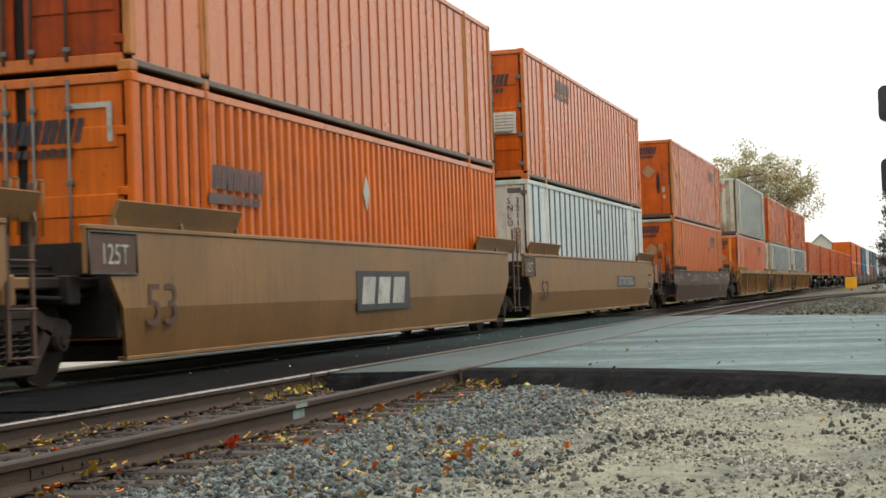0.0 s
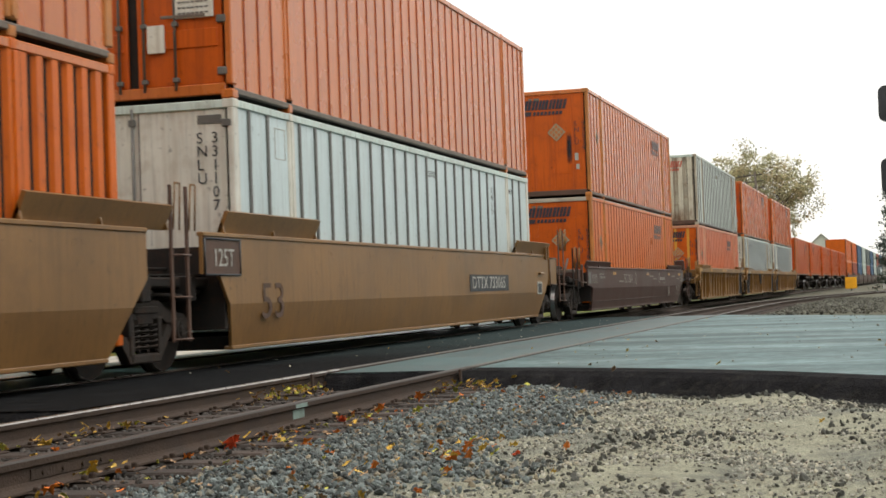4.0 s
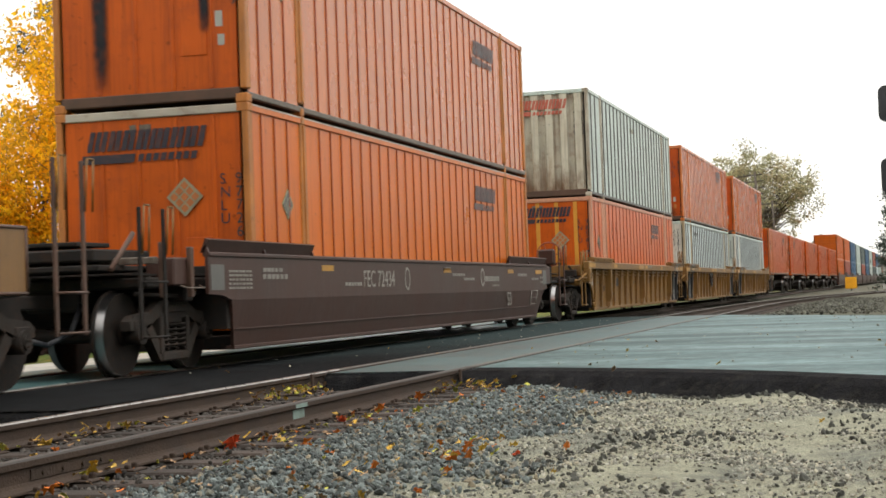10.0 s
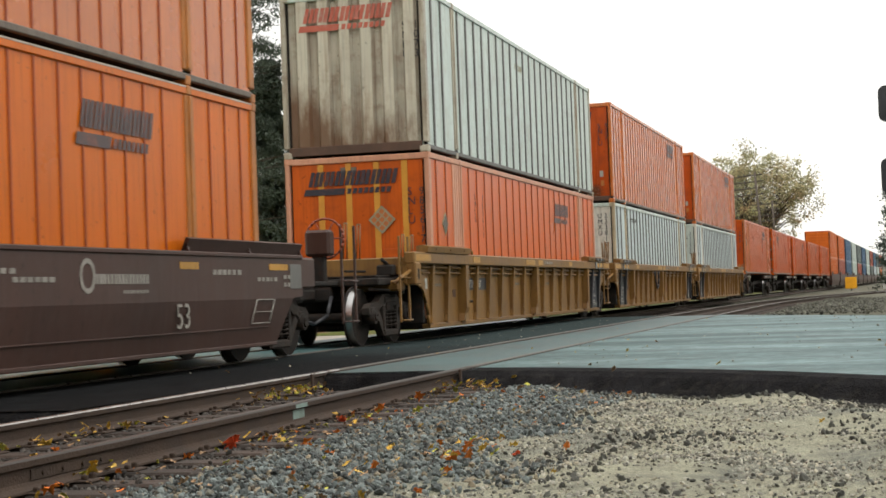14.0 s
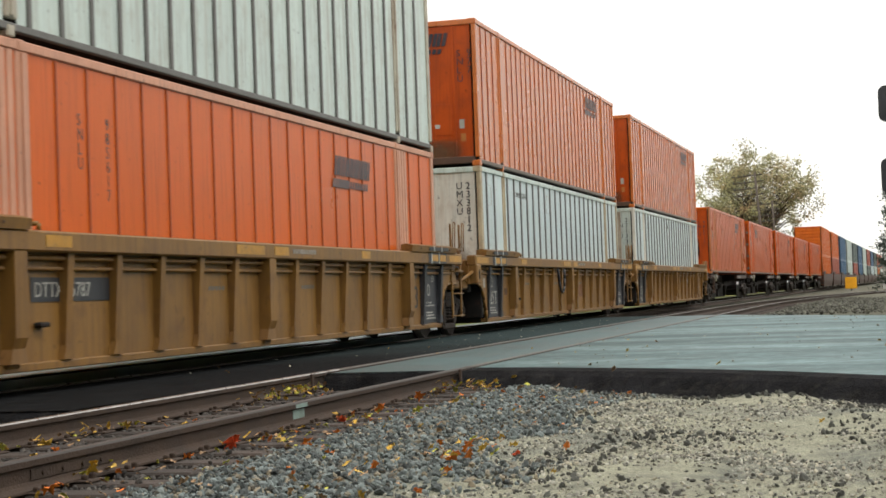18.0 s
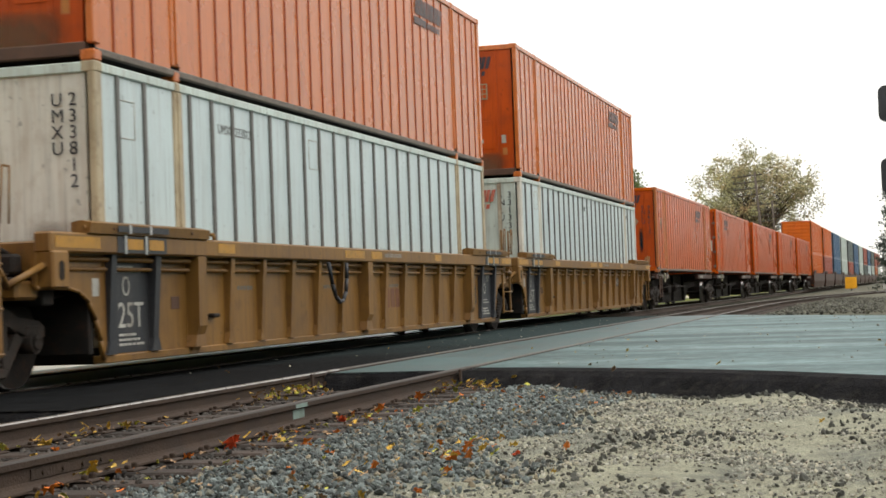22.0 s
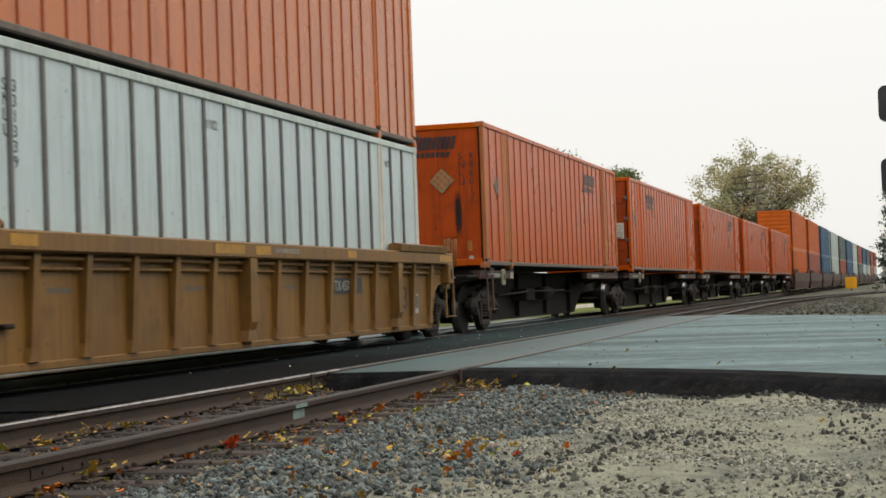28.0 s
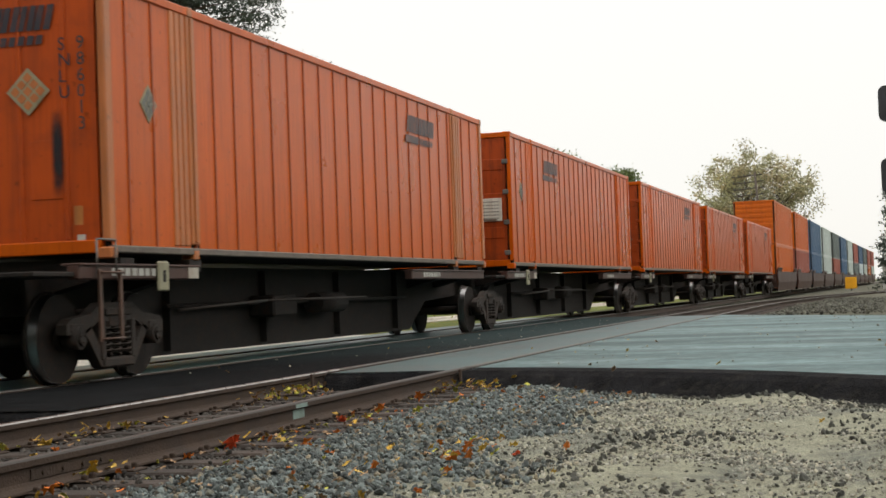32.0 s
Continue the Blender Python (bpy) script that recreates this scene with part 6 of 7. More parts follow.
for s, y in ((-1, 16.0), (1, 16.3)):
    st = part("marker_stub", Shape().box(-0.012, 0.012, -0.03, 0.03, -0.2, 0.0, 0.004), RAILSIDE, near_track, "short rusty stub beside the rail end")
    st.location = (NEAR_X + s * HALF_GAUGE + 0.08, y, 0)

# ---- loose stone: ballast, pebbles, asphalt crumbs ----
TRACKBED = mat("grimy_track_stone", (0.052, 0.046, 0.040), 0.85, var=0.35, scale=20, bump=0.3, island=0.7)
BALLAST = mat("blue_grey_ballast", (0.105, 0.124, 0.120), 0.8, var=0.4, scale=20, bump=0.4, island=0.8, warm=(0.19, 0.155, 0.10))
PEBBLE = mat("pale_pebbles", (0.24, 0.235, 0.195), 0.85, var=0.3, scale=20, bump=0.3, island=0.85, warm=(0.30, 0.27, 0.20))
CRUMB = mat("asphalt_crumbs", (0.050, 0.051, 0.042), 0.85, var=0.4, scale=25, bump=0.5, island=0.5)
ICO = []
_g = (1 + 5 ** 0.5) / 2
for a, b in ((1, _g), (-1, _g), (1, -_g), (-1, -_g)):
    ICO += [(0, a, b), (a, b, 0), (b, 0, a)]
ICO = np.array(ICO) / np.linalg.norm((1, _g))
_d = ICO @ ICO.T
ICO_F = [(i, j, k) for i in range(12) for j in range(i + 1, 12) for k in range(j + 1, 12) if _d[i, j] > 0.4 and _d[j, k] > 0.4 and _d[i, k] > 0.4]


def stones(name, places, size, paint, label, seed, flat=0.7, skew=1.6):
    """places: (x, y, z) rows; every stone is a rough broken lump."""
    g = np.random.RandomState(seed)
    n = len(places)
    s = size[0] + (size[1] - size[0]) * g.rand(n) ** skew
    q = g.normal(size=(n, 3, 3))
    rot = np.linalg.qr(q)[0]
    lump = ICO[None] * (0.62 + 0.55 * g.rand(n, 12, 1)) * np.array((1.25, 0.9, flat))
    v = np.einsum("nij,nkj->nki", rot, lump) * s[:, None, None] + np.array(places)[:, None, :]
    faces = (np.arange(n)[:, None, None] * 12 + np.array(ICO_F)[None]).reshape(-1, 3)
    me = bpy.data.meshes.new(name)
    me.from_pydata(v.reshape(-1, 3).tolist(), [], faces.tolist())
    me.materials.append(paint)
    bm = bmesh.new()
    bm.from_mesh(me)
    bmesh.ops.recalc_face_normals(bm, faces=bm.faces)
    bm.to_mesh(me)
    bm.free()
    return tagged(new(name, me), label, "stones", "", "stuff")


rng = random.Random(11)
pl = []
while len(pl) < 30000:
    y = rng.uniform(6.6, 17.3)
    x = rng.uniform(-6.4, -1.3)
    if y > road_front(x) - 0.05 or x < -0.62 * y - 0.3:
        continue
    edge = -2.55 + 0.65 * noise.noise((x * 0.8, y * 0.8, 4.4)) + 0.25 * noise.noise((x * 3, y * 3, 4.4)) - 0.04 * (y - 8)
    if x > edge and rng.random() < min(1, (x - edge) / 0.5) ** 0.4:
        continue
    if min(abs(x - NEAR_X - HALF_GAUGE), abs(x - NEAR_X + HALF_GAUGE)) < 0.09:
        continue
    on_tie = abs((y - 4.0 + 0.26) % 0.52 - 0.26) < 0.13 and -6.45 < x < -3.86
    if on_tie and rng.random() < 0.96:
        continue
    base = -0.225 if -6.5 < x < -3.8 else ground_z(x, y) - 0.005
    pl.append((x, y, base + rng.uniform(-0.01, 0.03) + (0.02 if on_tie else 0)))
stones("ballast", [q for q in pl if q[0] > -3.95], (0.009, 0.031), BALLAST, "loose blue-grey crushed stone ballast", 3)
stones("track_ballast", [q for q in pl if q[0] <= -3.95], (0.009, 0.030), TRACKBED, "dark brown-grey stone between the ties", 13)
pl = []
while len(pl) < 19000:
    y, x = rng.uniform(6.8, 15.5), rng.uniform(-3.4, 0.6)
    if y < road_front(x) - 0.3 and noise.noise((x * 1.3, y * 0.9, 8.0)) + rng.uniform(-0.4, 0.4) > 0.05:
        pl.append((x, y, ground_z(x, y) + 0.002))
stones("pebbles", pl, (0.003, 0.018), PEBBLE, "small pale pebbles pressed in the dirt", 5)
pl = []
while len(pl) < 80:
    y, x = rng.uniform(7.2, 15.8), rng.uniform(-3.6, 0.6)
    if y < road_front(x) - 0.25 and noise.noise((x * 0.9, y * 1.1, 1.0)) + rng.uniform(-0.25, 0.25) > 0.12:
        pl.append((x, y, ground_z(x, y) + 0.006))
for k in range(260):
    x = rng.uniform(-4.2, 0.8)
    y = road_front(x) - abs(rng.gauss(0.55, 0.22))
    pl.append((x, y, max(ground_z(x, y), -0.24) + 0.01))
BANDS = (((-2.07, 14.5), (-1.6, 14.4), (-1.19, 14.1), (-0.85, 14.0), (-0.3, 13.6)), ((-2.2, 9.6), (-1.93, 10.05), (-1.77, 10.6), (-1.54, 10.8), (-1.25, 10.55), (-1.0, 11.2)),
         ((-2.05, 9.25), (-1.75, 8.55), (-1.34, 8.15), (-1.0, 7.7)), ((-0.53, 8.0), (-0.41, 8.4), (-0.3, 8.6)), ((-0.34, 10.6), (-0.19, 12.4), (-0.1, 13.4)), ((-2.44, 12.3), (-1.73, 11.7)))
for band, many in zip(BANDS, (260, 330, 100, 40, 240, 40)):
    for k in range(many):
        i = rng.randrange(len(band) - 1)
        u = rng.random()
        x = band[i][0] + (band[i + 1][0] - band[i][0]) * u + rng.gauss(0, 0.15)
        y = band[i][1] + (band[i + 1][1] - band[i][1]) * u + rng.gauss(0, 0.30)
        pl.append((x, y, ground_z(x, y) + 0.006))
stones("asphalt_crumbs", pl, (0.004, 0.036), CRUMB, "dark crumbs of broken asphalt on the dirt", 6, 0.55, 3.6)
pl = []
for k in range(240):
    x, y = rng.uniform(-8.0, 0.6), rng.uniform(17, 42)
    if abs(x - NEAR_X) > 0.9 and road_front(x) + 0.5 < y < road_back(x):
        pl.append((x, y, camber(x, y) + 0.004))
stones("road_litter", pl, (0.006, 0.024), PEBBLE, "scattered pebbles on the asphalt", 8)

pl = []
while len(pl) < 7000:
    y, x = rng.uniform(37, 80), rng.uniform(-4.2, 2.5)
    if y > road_back(x) + 0.15 and x > NEAR_X + near_bend(y) + 1.2:
        pl.append((x, y, ground_z(x, y) + 0.01))
stones("yard_stones", pl, (0.02, 0.085), mat("grey_yard_stone", (0.085, 0.085, 0.066), 0.85, var=0.3, scale=12, bump=0.3, island=0.6), "grey loose stone in the yard beyond the road", 9)

# ---- fallen leaves ----
LEAF_COL = {"yellow": (0.60, 0.37, 0.04), "orange": (0.72, 0.19, 0.015), "red": (0.75, 0.09, 0.02), "green": (0.48, 0.46, 0.05), "brown": (0.36, 0.22, 0.11)}
LEAF_MAT = {k: mat(k + "_leaf", c, 0.6, var=0.25, scale=30, bump=0.1, island=0.25) for k, c in LEAF_COL.items()}
LOBES = [(0.0, -0.10), (0.22, -0.28), (0.20, -0.08), (0.50, -0.10), (0.36, 0.08), (0.46, 0.30), (0.20, 0.22), (0.0, 0.56), (-0.20, 0.22), (-0.46, 0.30), (-0.36, 0.08), (-0.50, -0.10), (-0.20, -0.08), (-0.22, -0.28)]


def leaf_into(sh, x, y, z, size, turn, tilt, r):
    c, s = math.cos(turn), math.sin(turn)
    vs = [(x, y, z + 0.01)]
    for u, v in LOBES:
        a, b = size * (c * u - s * v), size * (s * u + c * v)
        vs.append((x + a, y + b, z + 0.006 + tilt[0] * a + tilt[1] * b + size * r.uniform(-0.12, 0.18)))
    sh.add(vs, [(0, 1 + i, 1 + (i + 1) % len(LOBES)) for i in range(len(LOBES))])


rng = random.Random(21)
spots = {k: Shape() for k in LEAF_COL}
for k in range(420):
    kind = rng.choice(["yellow"] * 1 + ["orange"] * 2 + ["brown"] * 6 + ["green"])
    if rng.random() < 0.55:
        y = rng.uniform(7, 16.3)
        x = NEAR_X + rng.choice((rng.uniform(-0.7, 0.7), rng.uniform(0.82, 1.45)))
        z = -0.165
    elif rng.random() < 0.75:
        y, x = rng.uniform(7.3, 16), rng.uniform(-4.0, -2.3)
        z = ground_z(x, y) + 0.035
    else:
        y, x = rng.uniform(14, 40), rng.uniform(-8, 0.5)
        kind = rng.choice(("brown", "brown", "brown", "yellow"))
        if rng.random() < 0.4 or not road_front(x) + 0.4 < y < road_back(x):
            continue
        z = camber(x, y) + 0.004
    leaf_into(spots[kind], x, y, z, rng.uniform(0.02, 0.06), rng.uniform(0, 6.28), (rng.uniform(-0.5, 0.9), rng.uniform(-0.9, 0.4)), rng)
for cx, cy, sx, many in ((-5.78, 15.4, 0.10, 60), (-5.72, 14.6, 0.12, 40), (NEAR_X + 0.98, 15.9, 0.2, 30), (NEAR_X + 1.2, 15.2, 0.22, 26), (-5.59, 11.25, 0.08, 10), (-5.56, 10.0, 0.07, 10), (-5.55, 10.5, 0.1, 8),
                         (-3.95, 9.9, 0.12, 14), (-4.25, 8.3, 0.10, 8), (-4.05, 10.6, 0.1, 10), (-3.9, 12.0, 0.12, 10), (-2.5, 9.2, 0.12, 14), (-2.7, 7.8, 0.12, 8)):
    for k in range(many):
        leaf_into(spots[rng.choice(("yellow", "yellow", "brown", "green"))], cx + rng.gauss(0, sx), min(16.2, cy + rng.gauss(0, 0.3)), -0.15 + rng.uniform(0, 0.06), rng.uniform(0.03, 0.07),
                  rng.uniform(0, 6.28), (rng.uniform(-0.5, 0.9), rng.uniform(-0.9, 0.4)), rng)
for k, sh in spots.items():
    tagged(new("leaf_litter", mesh_of("leaf_litter", sh, LEAF_MAT[k])), "small fallen %s leaves strewn on stones and ties" % k, "leaves", "", "stuff")
for kind, x, y, z, size in (("red", -4.04, 9.62, -0.12, 0.17), ("yellow", -5.59, 11.25, -0.13, 0.12), ("yellow", -5.55, 9.97, -0.13, 0.13), ("orange", -4.04, 13.8, -0.12, 0.15), ("red", -3.99, 11.6, -0.13, 0.11),
                            ("orange", -4.04, 12.66, -0.13, 0.13), ("green", -3.7, 12.6, -0.15, 0.11), ("orange", -3.67, 9.95, -0.15, 0.10), ("yellow", -4.29, 8.2, -0.13, 0.11), ("orange", -4.07, 9.0, -0.14, 0.09),
                            ("orange", -3.34, 9.45, -0.17, 0.09), ("orange", -2.83, 8.73, -0.17, 0.08), ("yellow", -2.45, 9.72, -0.17, 0.10), ("orange", -2.56, 9.76, -0.17, 0.13), ("yellow", -2.28, 9.82, -0.17, 0.09),
                            ("red", -2.17, 9.42, -0.18, 0.07), ("orange", -1.95, 9.86, -0.18, 0.09), ("yellow", -3.69, 13.7, -0.16, 0.11), ("orange", -2.5, 9.2, -0.17, 0.12), ("orange", -2.42, 9.3, -0.17, 0.10),
                            ("yellow", -1.77, 8.53, -0.19, 0.06), ("orange", 0.0, 12.35, -0.18, 0.16), ("yellow", -0.5, 11.6, -0.19, 0.07), ("brown", -2.6, 15.6, 0.0, 0.10), ("brown", -3.3, 14.6, -0.1, 0.10),
                            ("yellow", -1.65, 16.0, 0.004, 0.07), ("orange", -4.16, 7.5, -0.14, 0.12), ("brown", -0.08, 19.6, 0.01, 0.14)):
    sh = Shape()
    leaf_into(sh, 0, 0, 0, 0.8 * size, rng.uniform(0, 6.28), (0.5, -0.6), rng)
    o = new("maple_leaf", mesh_of("maple_leaf", sh, LEAF_MAT[kind]))
    o.location = (x, y, z)
    tagged(o, "curled fallen %s maple leaf on the stones" % kind, "leaf", "fallen leaves")

# ---- trees ----
def glowing_leaf(m, fac=0.45):
    """Thin leaves let part of the daylight through."""
    n, l = m.node_tree.nodes, m.node_tree.links
    p, out = n["Principled BSDF"], n["Material Output"]
    src = p.inputs["Base Color"].links[0].from_socket
    tr, mx = n.new("ShaderNodeBsdfTranslucent"), n.new("ShaderNodeMixShader")
    mx.inputs[0].default_value = fac
    l.new(src, tr.inputs["Color"])
    l.new(p.outputs[0], mx.inputs[1])
    l.new(tr.outputs[0], mx.inputs[2])
    l.new(mx.outputs[0], out.inputs["Surface"])
    return m



BARK = mat("grey_brown_bark", (0.075, 0.055, 0.042), 0.9, var=0.35, scale=6, bump=0.8, bscale=25)
FOLIAGE = {k: mat(k, c, 0.65, var=0.3, scale=0.8, bump=0.0, island=0.45) for k, c in
           {"gold_foliage": (0.95, 0.50, 0.012), "rust_green_foliage": (0.46, 0.38, 0.19), "green_foliage": (0.16, 0.21, 0.07), "pine_foliage": (0.05, 0.07, 0.045)}.items()}
FOLIAGE["rust_green_foliage"] = mat("turning_foliage", (0.38, 0.365, 0.21), 0.65, var=0.3, scale=0.16, bump=0.0, island=0.55, dirt=(0.48, 0.31, 0.18), dirt_amount=0.9)
for k in ("gold_foliage", "rust_green_foliage", "green_foliage"):
    glowing_leaf(FOLIAGE[k], 0.55 if k == "gold_foliage" else 0.45)


def foliage_mesh(points, size, paint, seed, spread, thin=0.5):
    """Many small crossed leaf blades scattered round the twig ends."""
    g = np.random.RandomState(seed)
    pts = np.array(points)
    n = len(pts)
    c = pts + g.normal(size=(n, 3)) * spread
    a = g.normal(size=(n, 3))
    a /= np.linalg.norm(a, axis=1)[:, None]
    b = np.cross(a, g.normal(size=(n, 3)))
    b /= np.linalg.norm(b, axis=1)[:, None]
    s = (size * (0.55 + 0.9 * g.rand(n)))[:, None]
    fold = np.cross(a, b) * s * 0.25
    v = np.stack([c - a * s, c - b * s * thin + fold, c + a * s, c + b * s * thin + fold], 1).reshape(-1, 3)
    f = np.arange(4 * n).reshape(-1, 4)
    me = bpy.data.meshes.new("crown")
    me.from_pydata(v.tolist(), [], f.tolist())
    me.materials.append(paint)
    return me


def branching(rng, start, direction, length, radius, depth, sh, tips, droop=0.0, spreadness=0.55):
    p, d = Vector(start), Vector(direction).normalized()
    segs = 4
    for i in range(segs):
        d = (d + Vector((rng.gauss(0, 0.12), rng.gauss(0, 0.12), rng.gauss(0.02, 0.08) - droop))).normalized()
        q = p + d * length / segs
        r0, r1 = radius * (1 - 0.6 * i / segs), radius * (1 - 0.6 * (i + 1) / segs)
        sh.cyl(p, q, r0, 6 if depth > 1 else 4, r1)
        p = q
        if depth > 0 and i > 0:
            for _ in range(2):
                side = Vector((rng.gauss(0, 1), rng.gauss(0, 1), rng.gauss(0.25, 0.5))).normalized()
                branching(rng, p, d * (1 - spreadness) + side * spreadness, length * rng.uniform(0.45, 0.68), r1 * 0.6, depth - 1, sh, tips, droop, spreadness)
        elif depth == 0:
            tips.append(tuple(p))
    return p


def broad_tree(name, label, x, y, height, trunk, paint, leaves, size, spread, seed, z0=-0.2, crown_low=0.35, wide=1.0):
    rng = random.Random(seed)
    t = thing(name, label, "tree", "", pose(x, y, z0))
    sh, tips = Shape(), []
    h0 = height * crown_low
    sh.cyl((0, 0, -0.1), (0.05, 0, h0), trunk, 10, trunk * 0.7)
    n = 7
    for i in range(n):
        a = i * 2.4 + rng.uniform(-0.3, 0.3)
        up = rng.uniform(0.5, 1.5)
        branching(rng, (0.05, 0, h0 * rng.uniform(0.75, 1.0)), (math.cos(a) * wide, math.sin(a) * wide, up), (height - h0) * rng.uniform(0.55, 0.75), trunk * 0.5, 2, sh, tips)
    branching(rng, (0.05, 0, h0), (0, 0, 1), (height - h0) * 0.75, trunk * 0.6, 2, sh, tips)
    part("trunk", sh, BARK, t)
    pts = [tips[rng.randrange(len(tips))] for _ in range(leaves)]
    part("crown", foliage_mesh(pts, size, paint, seed, spread), None, t)
    return t


def round_tree(name, label, x, y, centre_z, radii, clumps, per_clump, size, spread, trunk, paint, seed, z0=-0.2):
    """A trunk with limbs that reach to clumps of leaves; the clumps fill an uneven dome with gaps."""
    rng = random.Random(seed)
    t = thing(name, label, "tree", "", pose(x, y, z0))
    sh, pts = Shape(), []
    fork = Vector((0, 0, centre_z - 0.75 * radii[2]))
    sh.cyl((0, 0, -0.1), fork, trunk, 10, trunk * 0.7)
    for k in range(clumps):
        d = Vector((rng.gauss(0, 1), rng.gauss(0, 1), rng.gauss(0.05, 1))).normalized()
        r = rng.uniform(0.25, 1.0) ** 0.6 * (0.82 + 0.30 * noise.noise((d.x * 2.2, d.y * 2.2, d.z * 2.2 + seed)))
        c = Vector((d.x * radii[0] * r, d.y * radii[1] * r, centre_z + d.z * radii[2] * r))
        mid = fork.lerp(c, 0.5) + Vector((rng.gauss(0, 0.06), rng.gauss(0, 0.06), 0.08)) * radii[0]
        sh.cyl(fork, mid, trunk * 0.22, 5, trunk * 0.12).cyl(mid, c, trunk * 0.12, 4, 0.01)
        s = rng.uniform(0.6, 1.25)
        for _ in range(int(per_clump * s)):
            e = Vector((rng.gauss(0, 1), rng.gauss(0, 1), rng.gauss(0, 0.75))) * spread * s
            pts.append(tuple(c + e))
    part("trunk", sh, BARK, t)
    part("crown", foliage_mesh(pts, size, paint, seed, 0.05), None, t)
    return t


def pine_tree(name, label, x, y, height, reach, leaves, size, seed, z0=-0.2, low=0.12, paint=None, gaps=0.0):
    rng = random.Random(seed)
    t = thing(name, label, "tree", "", pose(x, y, z0))
    sh, pts = Shape(), []
    sh.cyl((0, 0, -0.1), (0, 0, height), 0.02 * height, 10, 0.02)
    z = height * low
    while z < height * 0.98:
        k = 1 - (z / height - low) / (1 - low)
        for i in range(6):
            if rng.random() < gaps:
                continue
            a = rng.uniform(0, 6.283)
            r = reach * (k ** 0.8) * rng.uniform(0.5, 1.1) + 0.15
            e = Vector((r * math.cos(a), r * math.sin(a), z + rng.uniform(-0.10, 0.18) * r))
            sh.cyl((0, 0, z), e, 0.012 + 0.012 * r, 4, 0.008)
            for j in range(12):
                u = rng.uniform(0.15, 1.02)
                c = Vector((0, 0, z)).lerp(e, u) + Vector((rng.gauss(0, 0.12), rng.gauss(0, 0.12), rng.gauss(-0.06, 0.12))) * (0.4 + 0.25 * r)
                for _ in range(max(2, leaves // 3000)):
                    w = 0.08 + 0.03 * r
                    pts.append((c.x + rng.gauss(0, w), c.y + rng.gauss(0, w), c.z + rng.gauss(-0.04, 0.06)))
        z += height * 0.017 * rng.uniform(0.7, 1.3)
    part("trunk", sh, BARK, t)
    part("crown", foliage_mesh(pts, size, paint or FOLIAGE["pine_foliage"], seed, 0.05, 0.30), None, t)
    return t


broad_tree("maple_tree", "golden yellow autumn maple behind the tracks", -17.4, 31.0, 6.0, 0.15, FOLIAGE["gold_foliage"], 36000, 0.062, 0.15, 3, -0.1, 0.22, 0.8)
pine_tree("pine_tree", "tall dark pine with open boughs", -20.6, 44.0, 21.0, 4.9, 230000, 0.062, 5, -0.1, 0.12, None, 0.18)
round_tree("autumn_tree", "tall rounded tree with tan and green turning leaves", -14.7, 190.0, 10.7, (8.7, 8.4, 7.2), 300, 72, 0.155, 0.48, 0.34, FOLIAGE["rust_green_foliage"], 9)
round_tree("green_tree", "rounded green tree behind the train", -18.0, 112.0, 7.6, (1.7, 1.7, 2.0), 50, 380, 0.09, 0.34, 0.16, FOLIAGE["green_foliage"], 12)
round_tree("green_tree", "rounded green tree behind the train", -20.9, 107.0, 8.0, (2.6, 2.4, 2.6), 46, 300, 0.09, 0.38, 0.18, FOLIAGE["green_foliage"], 14)
# low growth along the far side of the railway
rng = random.Random(17)
pts = []
for k in range(150):
    cx, cy, r = -16.0 + rng.gauss(0, 0.6), rng.uniform(14, 130), rng.uniform(0.7, 1.4)
    for _ in range(220):
        d = Vector((rng.gauss(0, 1), rng.gauss(0, 1), rng.gauss(0, 1))).normalized() * r * rng.uniform(0.6, 1.05)
        pts.append((cx + d.x, cy + d.y, 0.1 + abs(d.z) * 1.3))
tagged(new("shrub_row", foliage_mesh(pts, 0.10, mat("yellowing_shrub_foliage", (0.30, 0.33, 0.07), 0.7, var=0.3, bump=0.0, island=0.5, scale=0.4, dirt=(0.45, 0.26, 0.05), dirt_amount=0.6), 17, 0.05)),
       "low yellow-green shrubs along the far side of the railway", "shrubs", "", "stuff")
pine_tree("pine_tree", "small dense dark pine behind the tracks", -19.4, 50.0, 8.9, 1.9, 120000, 0.062, 25, -0.1, 0.05, None, 0.3)
pine_tree("spruce_tree", "dark spruce beside the far yard", 1.15, 78.0, 8.8, 1.9, 60000, 0.085, 8, -0.1, 0.1, None, 0.1)

# ---- poles, signal, sign and houses ----
POLE_WOOD = mat("weathered_pole_wood", (0.10, 0.08, 0.065), 0.9, var=0.3, scale=5, bump=0.5)
GLASS_INS = mat("insulator_glass", (0.20, 0.25, 0.24), 0.2)


def line_pole(x, y, h, lean):
    t = thing("telegraph_pole", "weathered wooden line pole with crossarms", "utility pole", "line poles", pose(x, y, -0.2, 0, lean, 0))
    part("pole", Shape().cyl((0, 0, -0.2), (0, 0, h), 0.16, 10, 0.10), POLE_WOOD, t)
    for k in range(4):
        z = h - 0.35 - k * 0.62
        arm = part("crossarm", Shape().box(-2.2, 0.7, -0.06, 0.06, z, z + 0.11, 0.01), POLE_WOOD, t)
        for i in range(6):
            xx = -2.1 + i * 0.52
            part("insulator", Shape().cyl((xx, 0, z + 0.11), (xx, 0, z + 0.24), 0.045, 8, 0.03), GLASS_INS, arm)
    return t


line_pole(-11.5, 160, 11.7, -4)
line_pole(-11.9, 182, 9.9, -2)

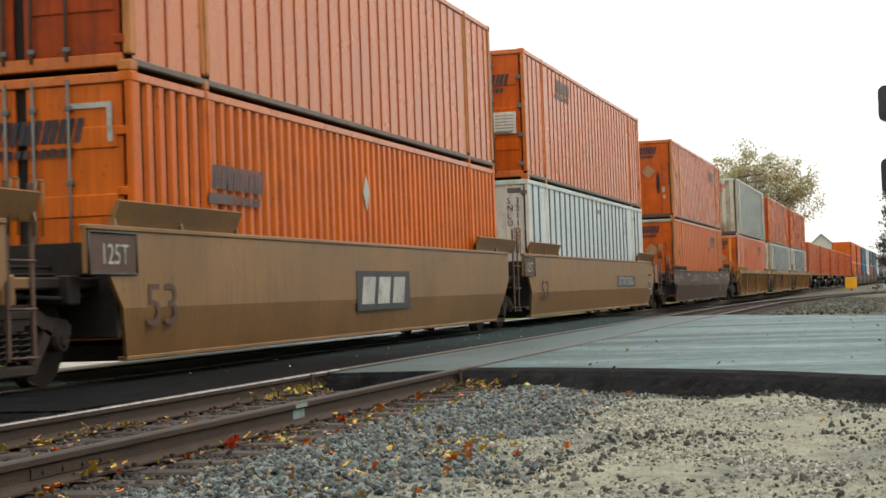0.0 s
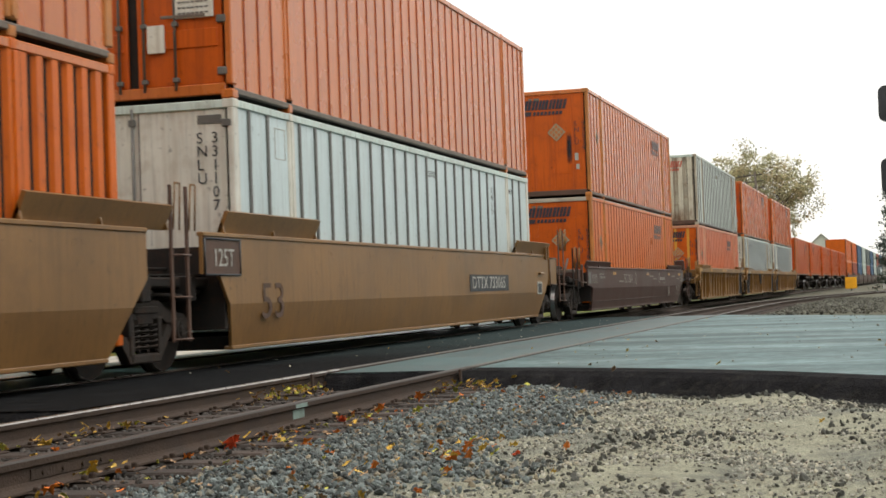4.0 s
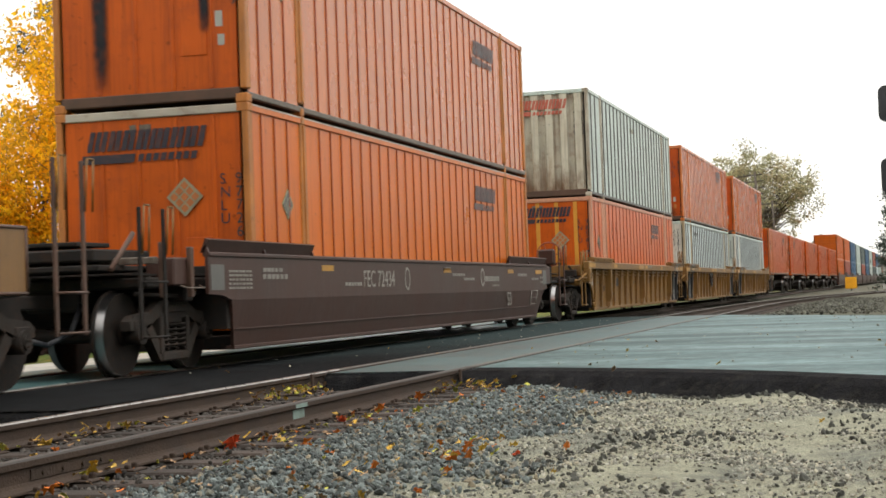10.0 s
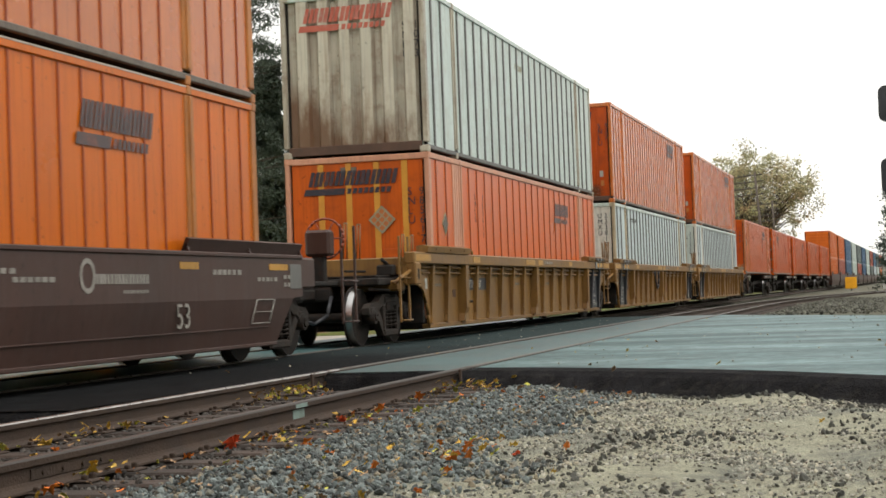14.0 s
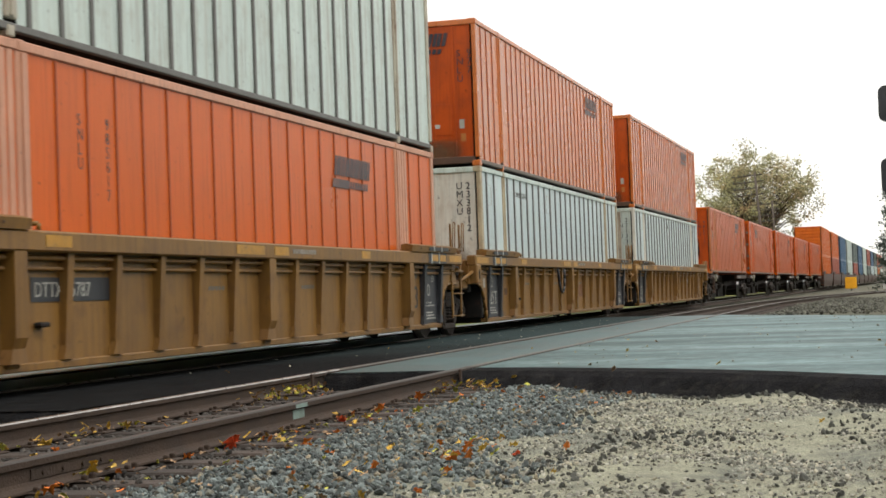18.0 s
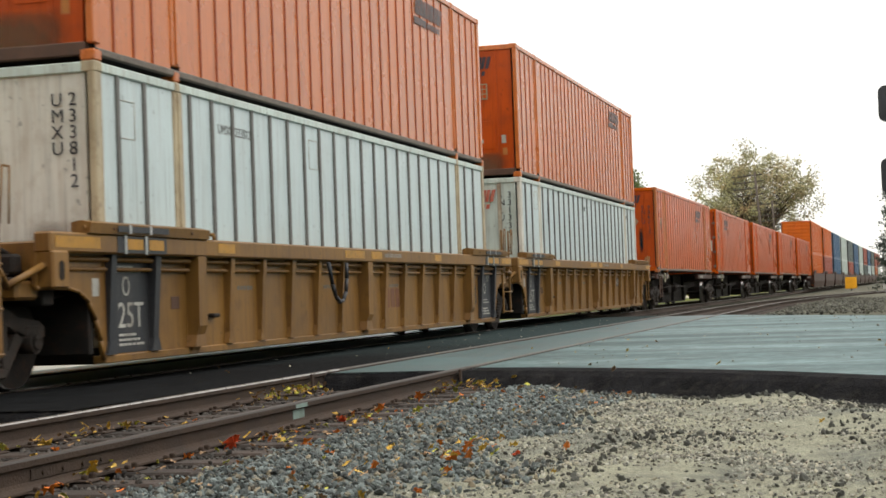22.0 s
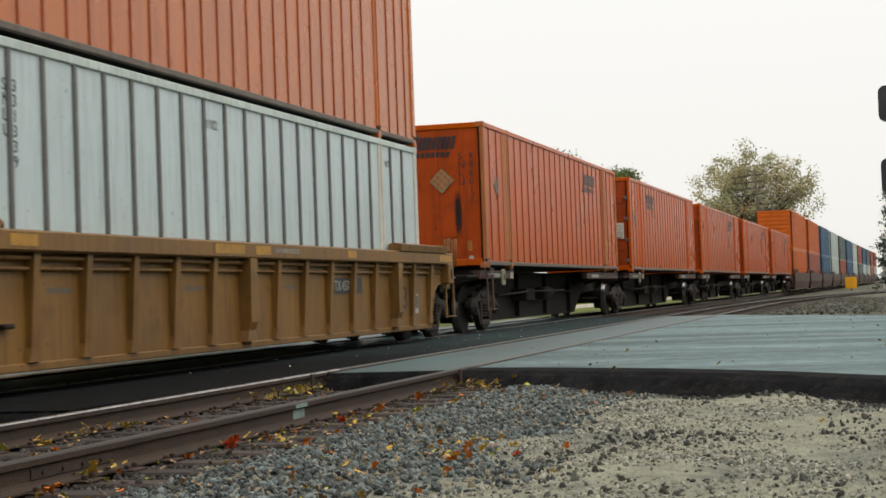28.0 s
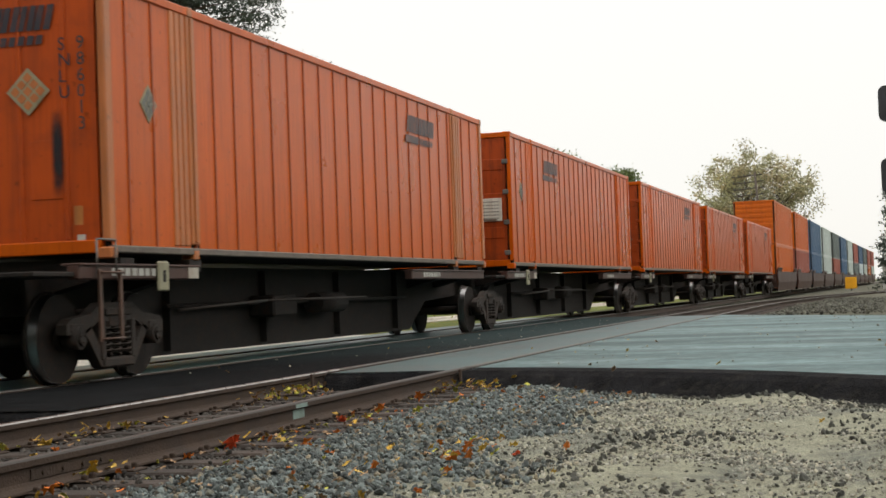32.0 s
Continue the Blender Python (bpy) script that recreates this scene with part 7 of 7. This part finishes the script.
RED_LENS = mat("dark_red_lens", (0.25, 0.01, 0.012), 0.15, bump=0)
sig = thing("railway_signal", "black two-headed signal with red lenses on a mast", "signal", "", pose(0.53, 38.6, -0.1))
part("mast", Shape().cyl((0, 0, 0), (0, 0, 5.2), 0.07, 12), GREYPOST, sig)
part("mast_base", Shape().box(-0.2, 0.2, -0.2, 0.2, -0.3, 0.25, 0.03), CONCRETE, sig)
for z in (4.85, 3.20):
    outline = []
    for cx, cz, a0 in ((0.22, 0.25, 0), (-0.22, 0.25, 90), (-0.22, -0.25, 180), (0.22, -0.25, 270)):
        outline += [(cx + 0.16 * math.cos(radians(a0 + 15 * i)), z + cz + 0.16 * math.sin(radians(a0 + 15 * i))) for i in range(7)]
    hd = part("signal_head", Shape().prism([(u - 0.28, v) for u, v in outline], 1, -0.12, -0.02).box(-0.33, -0.05, -0.02, 0.12, z - 0.1, z + 0.1, 0.02), BLACK, sig)
    part("lens", Shape().cyl((-0.28, -0.15, z - 0.12), (-0.28, -0.12, z - 0.12), 0.11, 16), RED_LENS, hd)
    hood = Shape()
    arc = [(-0.28 + 0.13 * math.cos(radians(a)), z - 0.12 + 0.13 * math.sin(radians(a))) for a in range(-30, 211, 20)]
    inn = [(-0.28 + 0.12 * math.cos(radians(a)), z - 0.12 + 0.12 * math.sin(radians(a))) for a in range(210, -31, -20)]
    part("hood", hood.prism(arc + inn, 1, -0.40, -0.12), BLACK, hd)

sign = thing("warning_board", "plain orange-yellow board on a short post by the track", "sign", "", pose(-3.5, 150.0, -0.30))
part("board", Shape().box(-0.5, 0.5, -0.03, 0.03, 0.30, 1.32, 0.02), mat("orange_yellow_board", (0.85, 0.40, 0.004), 0.5, var=0.08, dirt=GRIME, dirt_amount=0.1), sign)
part("post", Shape().box(-0.06, 0.06, 0.03, 0.1, -0.2, 1.1, 0.01), DARK, sign)

WALL = mat("pale_house_siding", (0.50, 0.50, 0.46), 0.8, var=0.1)
ROOF = mat("grey_shingle_roof", (0.17, 0.18, 0.17), 0.9, var=0.2, scale=2, bump=0.4)
PANE = mat("dark_window_pane", (0.03, 0.035, 0.04), 0.1, bump=0)


def house(x, y, w, d, h, rise, label):
    t = thing("house", label, "house", "", pose(x, y, -0.25))
    part("house_wall", Shape().prism([(-w / 2, 0), (w / 2, 0), (w / 2, h), (0, h + rise), (-w / 2, h)], 1, 0, d), WALL, t)
    for s in (-1, 1):
        part("roof", Shape().prism([(s * (w / 2 + 0.4), h - 0.25), (0, h + rise + 0.03), (0, h + rise + 0.2), (s * (w / 2 + 0.4), h - 0.08)], 1, -0.4, d + 0.4), ROOF, t)
    for i in range(2):
        for zz in (1.0, h - 1.6):
            xx = -w / 4 + i * w / 2
            wd = part("window", Shape().box(xx - 0.55, xx + 0.55, -0.05, 0.02, zz, zz + 1.3, 0.02), WALL, t)
            part("pane", Shape().box(xx - 0.45, xx + 0.45, -0.065, -0.05, zz + 0.1, zz + 1.2), PANE, wd)
    return t


house(-15.8, 400, 10, 14, 7.5, 4.6, "grey-roofed gabled house far behind the train")
house(2.5, 150, 6.5, 8, 2.3, 1.2, "small pale shed at the yard")


# unseen trees: row beside camera darkens reflections, row behind added to dim container ends
rng = random.Random(31)
sh = Shape()
ys = steps((-160, 700, 4))
tops = [11.5 + 3.0 * noise.noise((y * 0.05, 0, 6)) + 1.6 * noise.noise((y * 0.3, 3, 6)) + rng.uniform(-0.6, 0.6) for y in ys]
for (a, ha), (b, hb) in zip(zip(ys, tops), list(zip(ys, tops))[1:]):
    xa, xb = 52 + 2 * math.sin(a), 52 + 2 * math.sin(b)
    sh.add([(xa, a, -0.3), (xb, b, -0.3), (xb + 0.5, b, hb * 0.7), (xa + 0.5, a, ha * 0.7), (xb + 3, b, hb), (xa + 3, a, ha), (xb + 7, b, -0.3), (xa + 7, a, -0.3)],
           [(0, 1, 2, 3), (3, 2, 4, 5), (5, 4, 6, 7)])
# made-up row behind the camera that blocks low sky light
xs = steps((-150, 60, 4))
tops = [13.0 + 2.5 * noise.noise((x * 0.05, 8, 6)) + 1.6 * noise.noise((x * 0.3, 5, 6)) + rng.uniform(-0.6, 0.6) for x in xs]
for (a, ha), (b, hb) in zip(zip(xs, tops), list(zip(xs, tops))[1:]):
    ya, yb = -27 + 2 * math.sin(a), -27 + 2 * math.sin(b)
    sh.add([(a, ya, -0.3), (b, yb, -0.3), (b, yb - 0.5, hb * 0.7), (a, ya - 0.5, ha * 0.7), (b, yb - 3, hb), (a, ya - 3, ha), (b, yb - 7, -0.3), (a, ya - 7, -0.3)],
           [(0, 1, 2, 3), (3, 2, 4, 5), (5, 4, 6, 7)])
tagged(new("backdrop", mesh_of("backdrop", sh, FOLIAGE["green_foliage"])), "unseen dark tree rows, added to shape reflections and block sky light", "trees", "", "structure")


# ---- the rolling train ----
def motions():
    """The whole train rolls by at about four metres a second; wheelsets turn with it."""
    times = [0, 2, 4, 8, 12, 16, 20, 24, 28, 30, 32]
    for ob, q, z in MOVING:
        walk(ob, [(t, on_track(q - run(t), z)) for t in times])
    ticks = [k * 4 / 30 for k in range(241)]
    for ob, dy in WHEELS:
        walk(ob, [(t, pose(0, dy, WHEEL_R, math.degrees(run(t) / WHEEL_R) % 360)) for t in ticks])


motions()
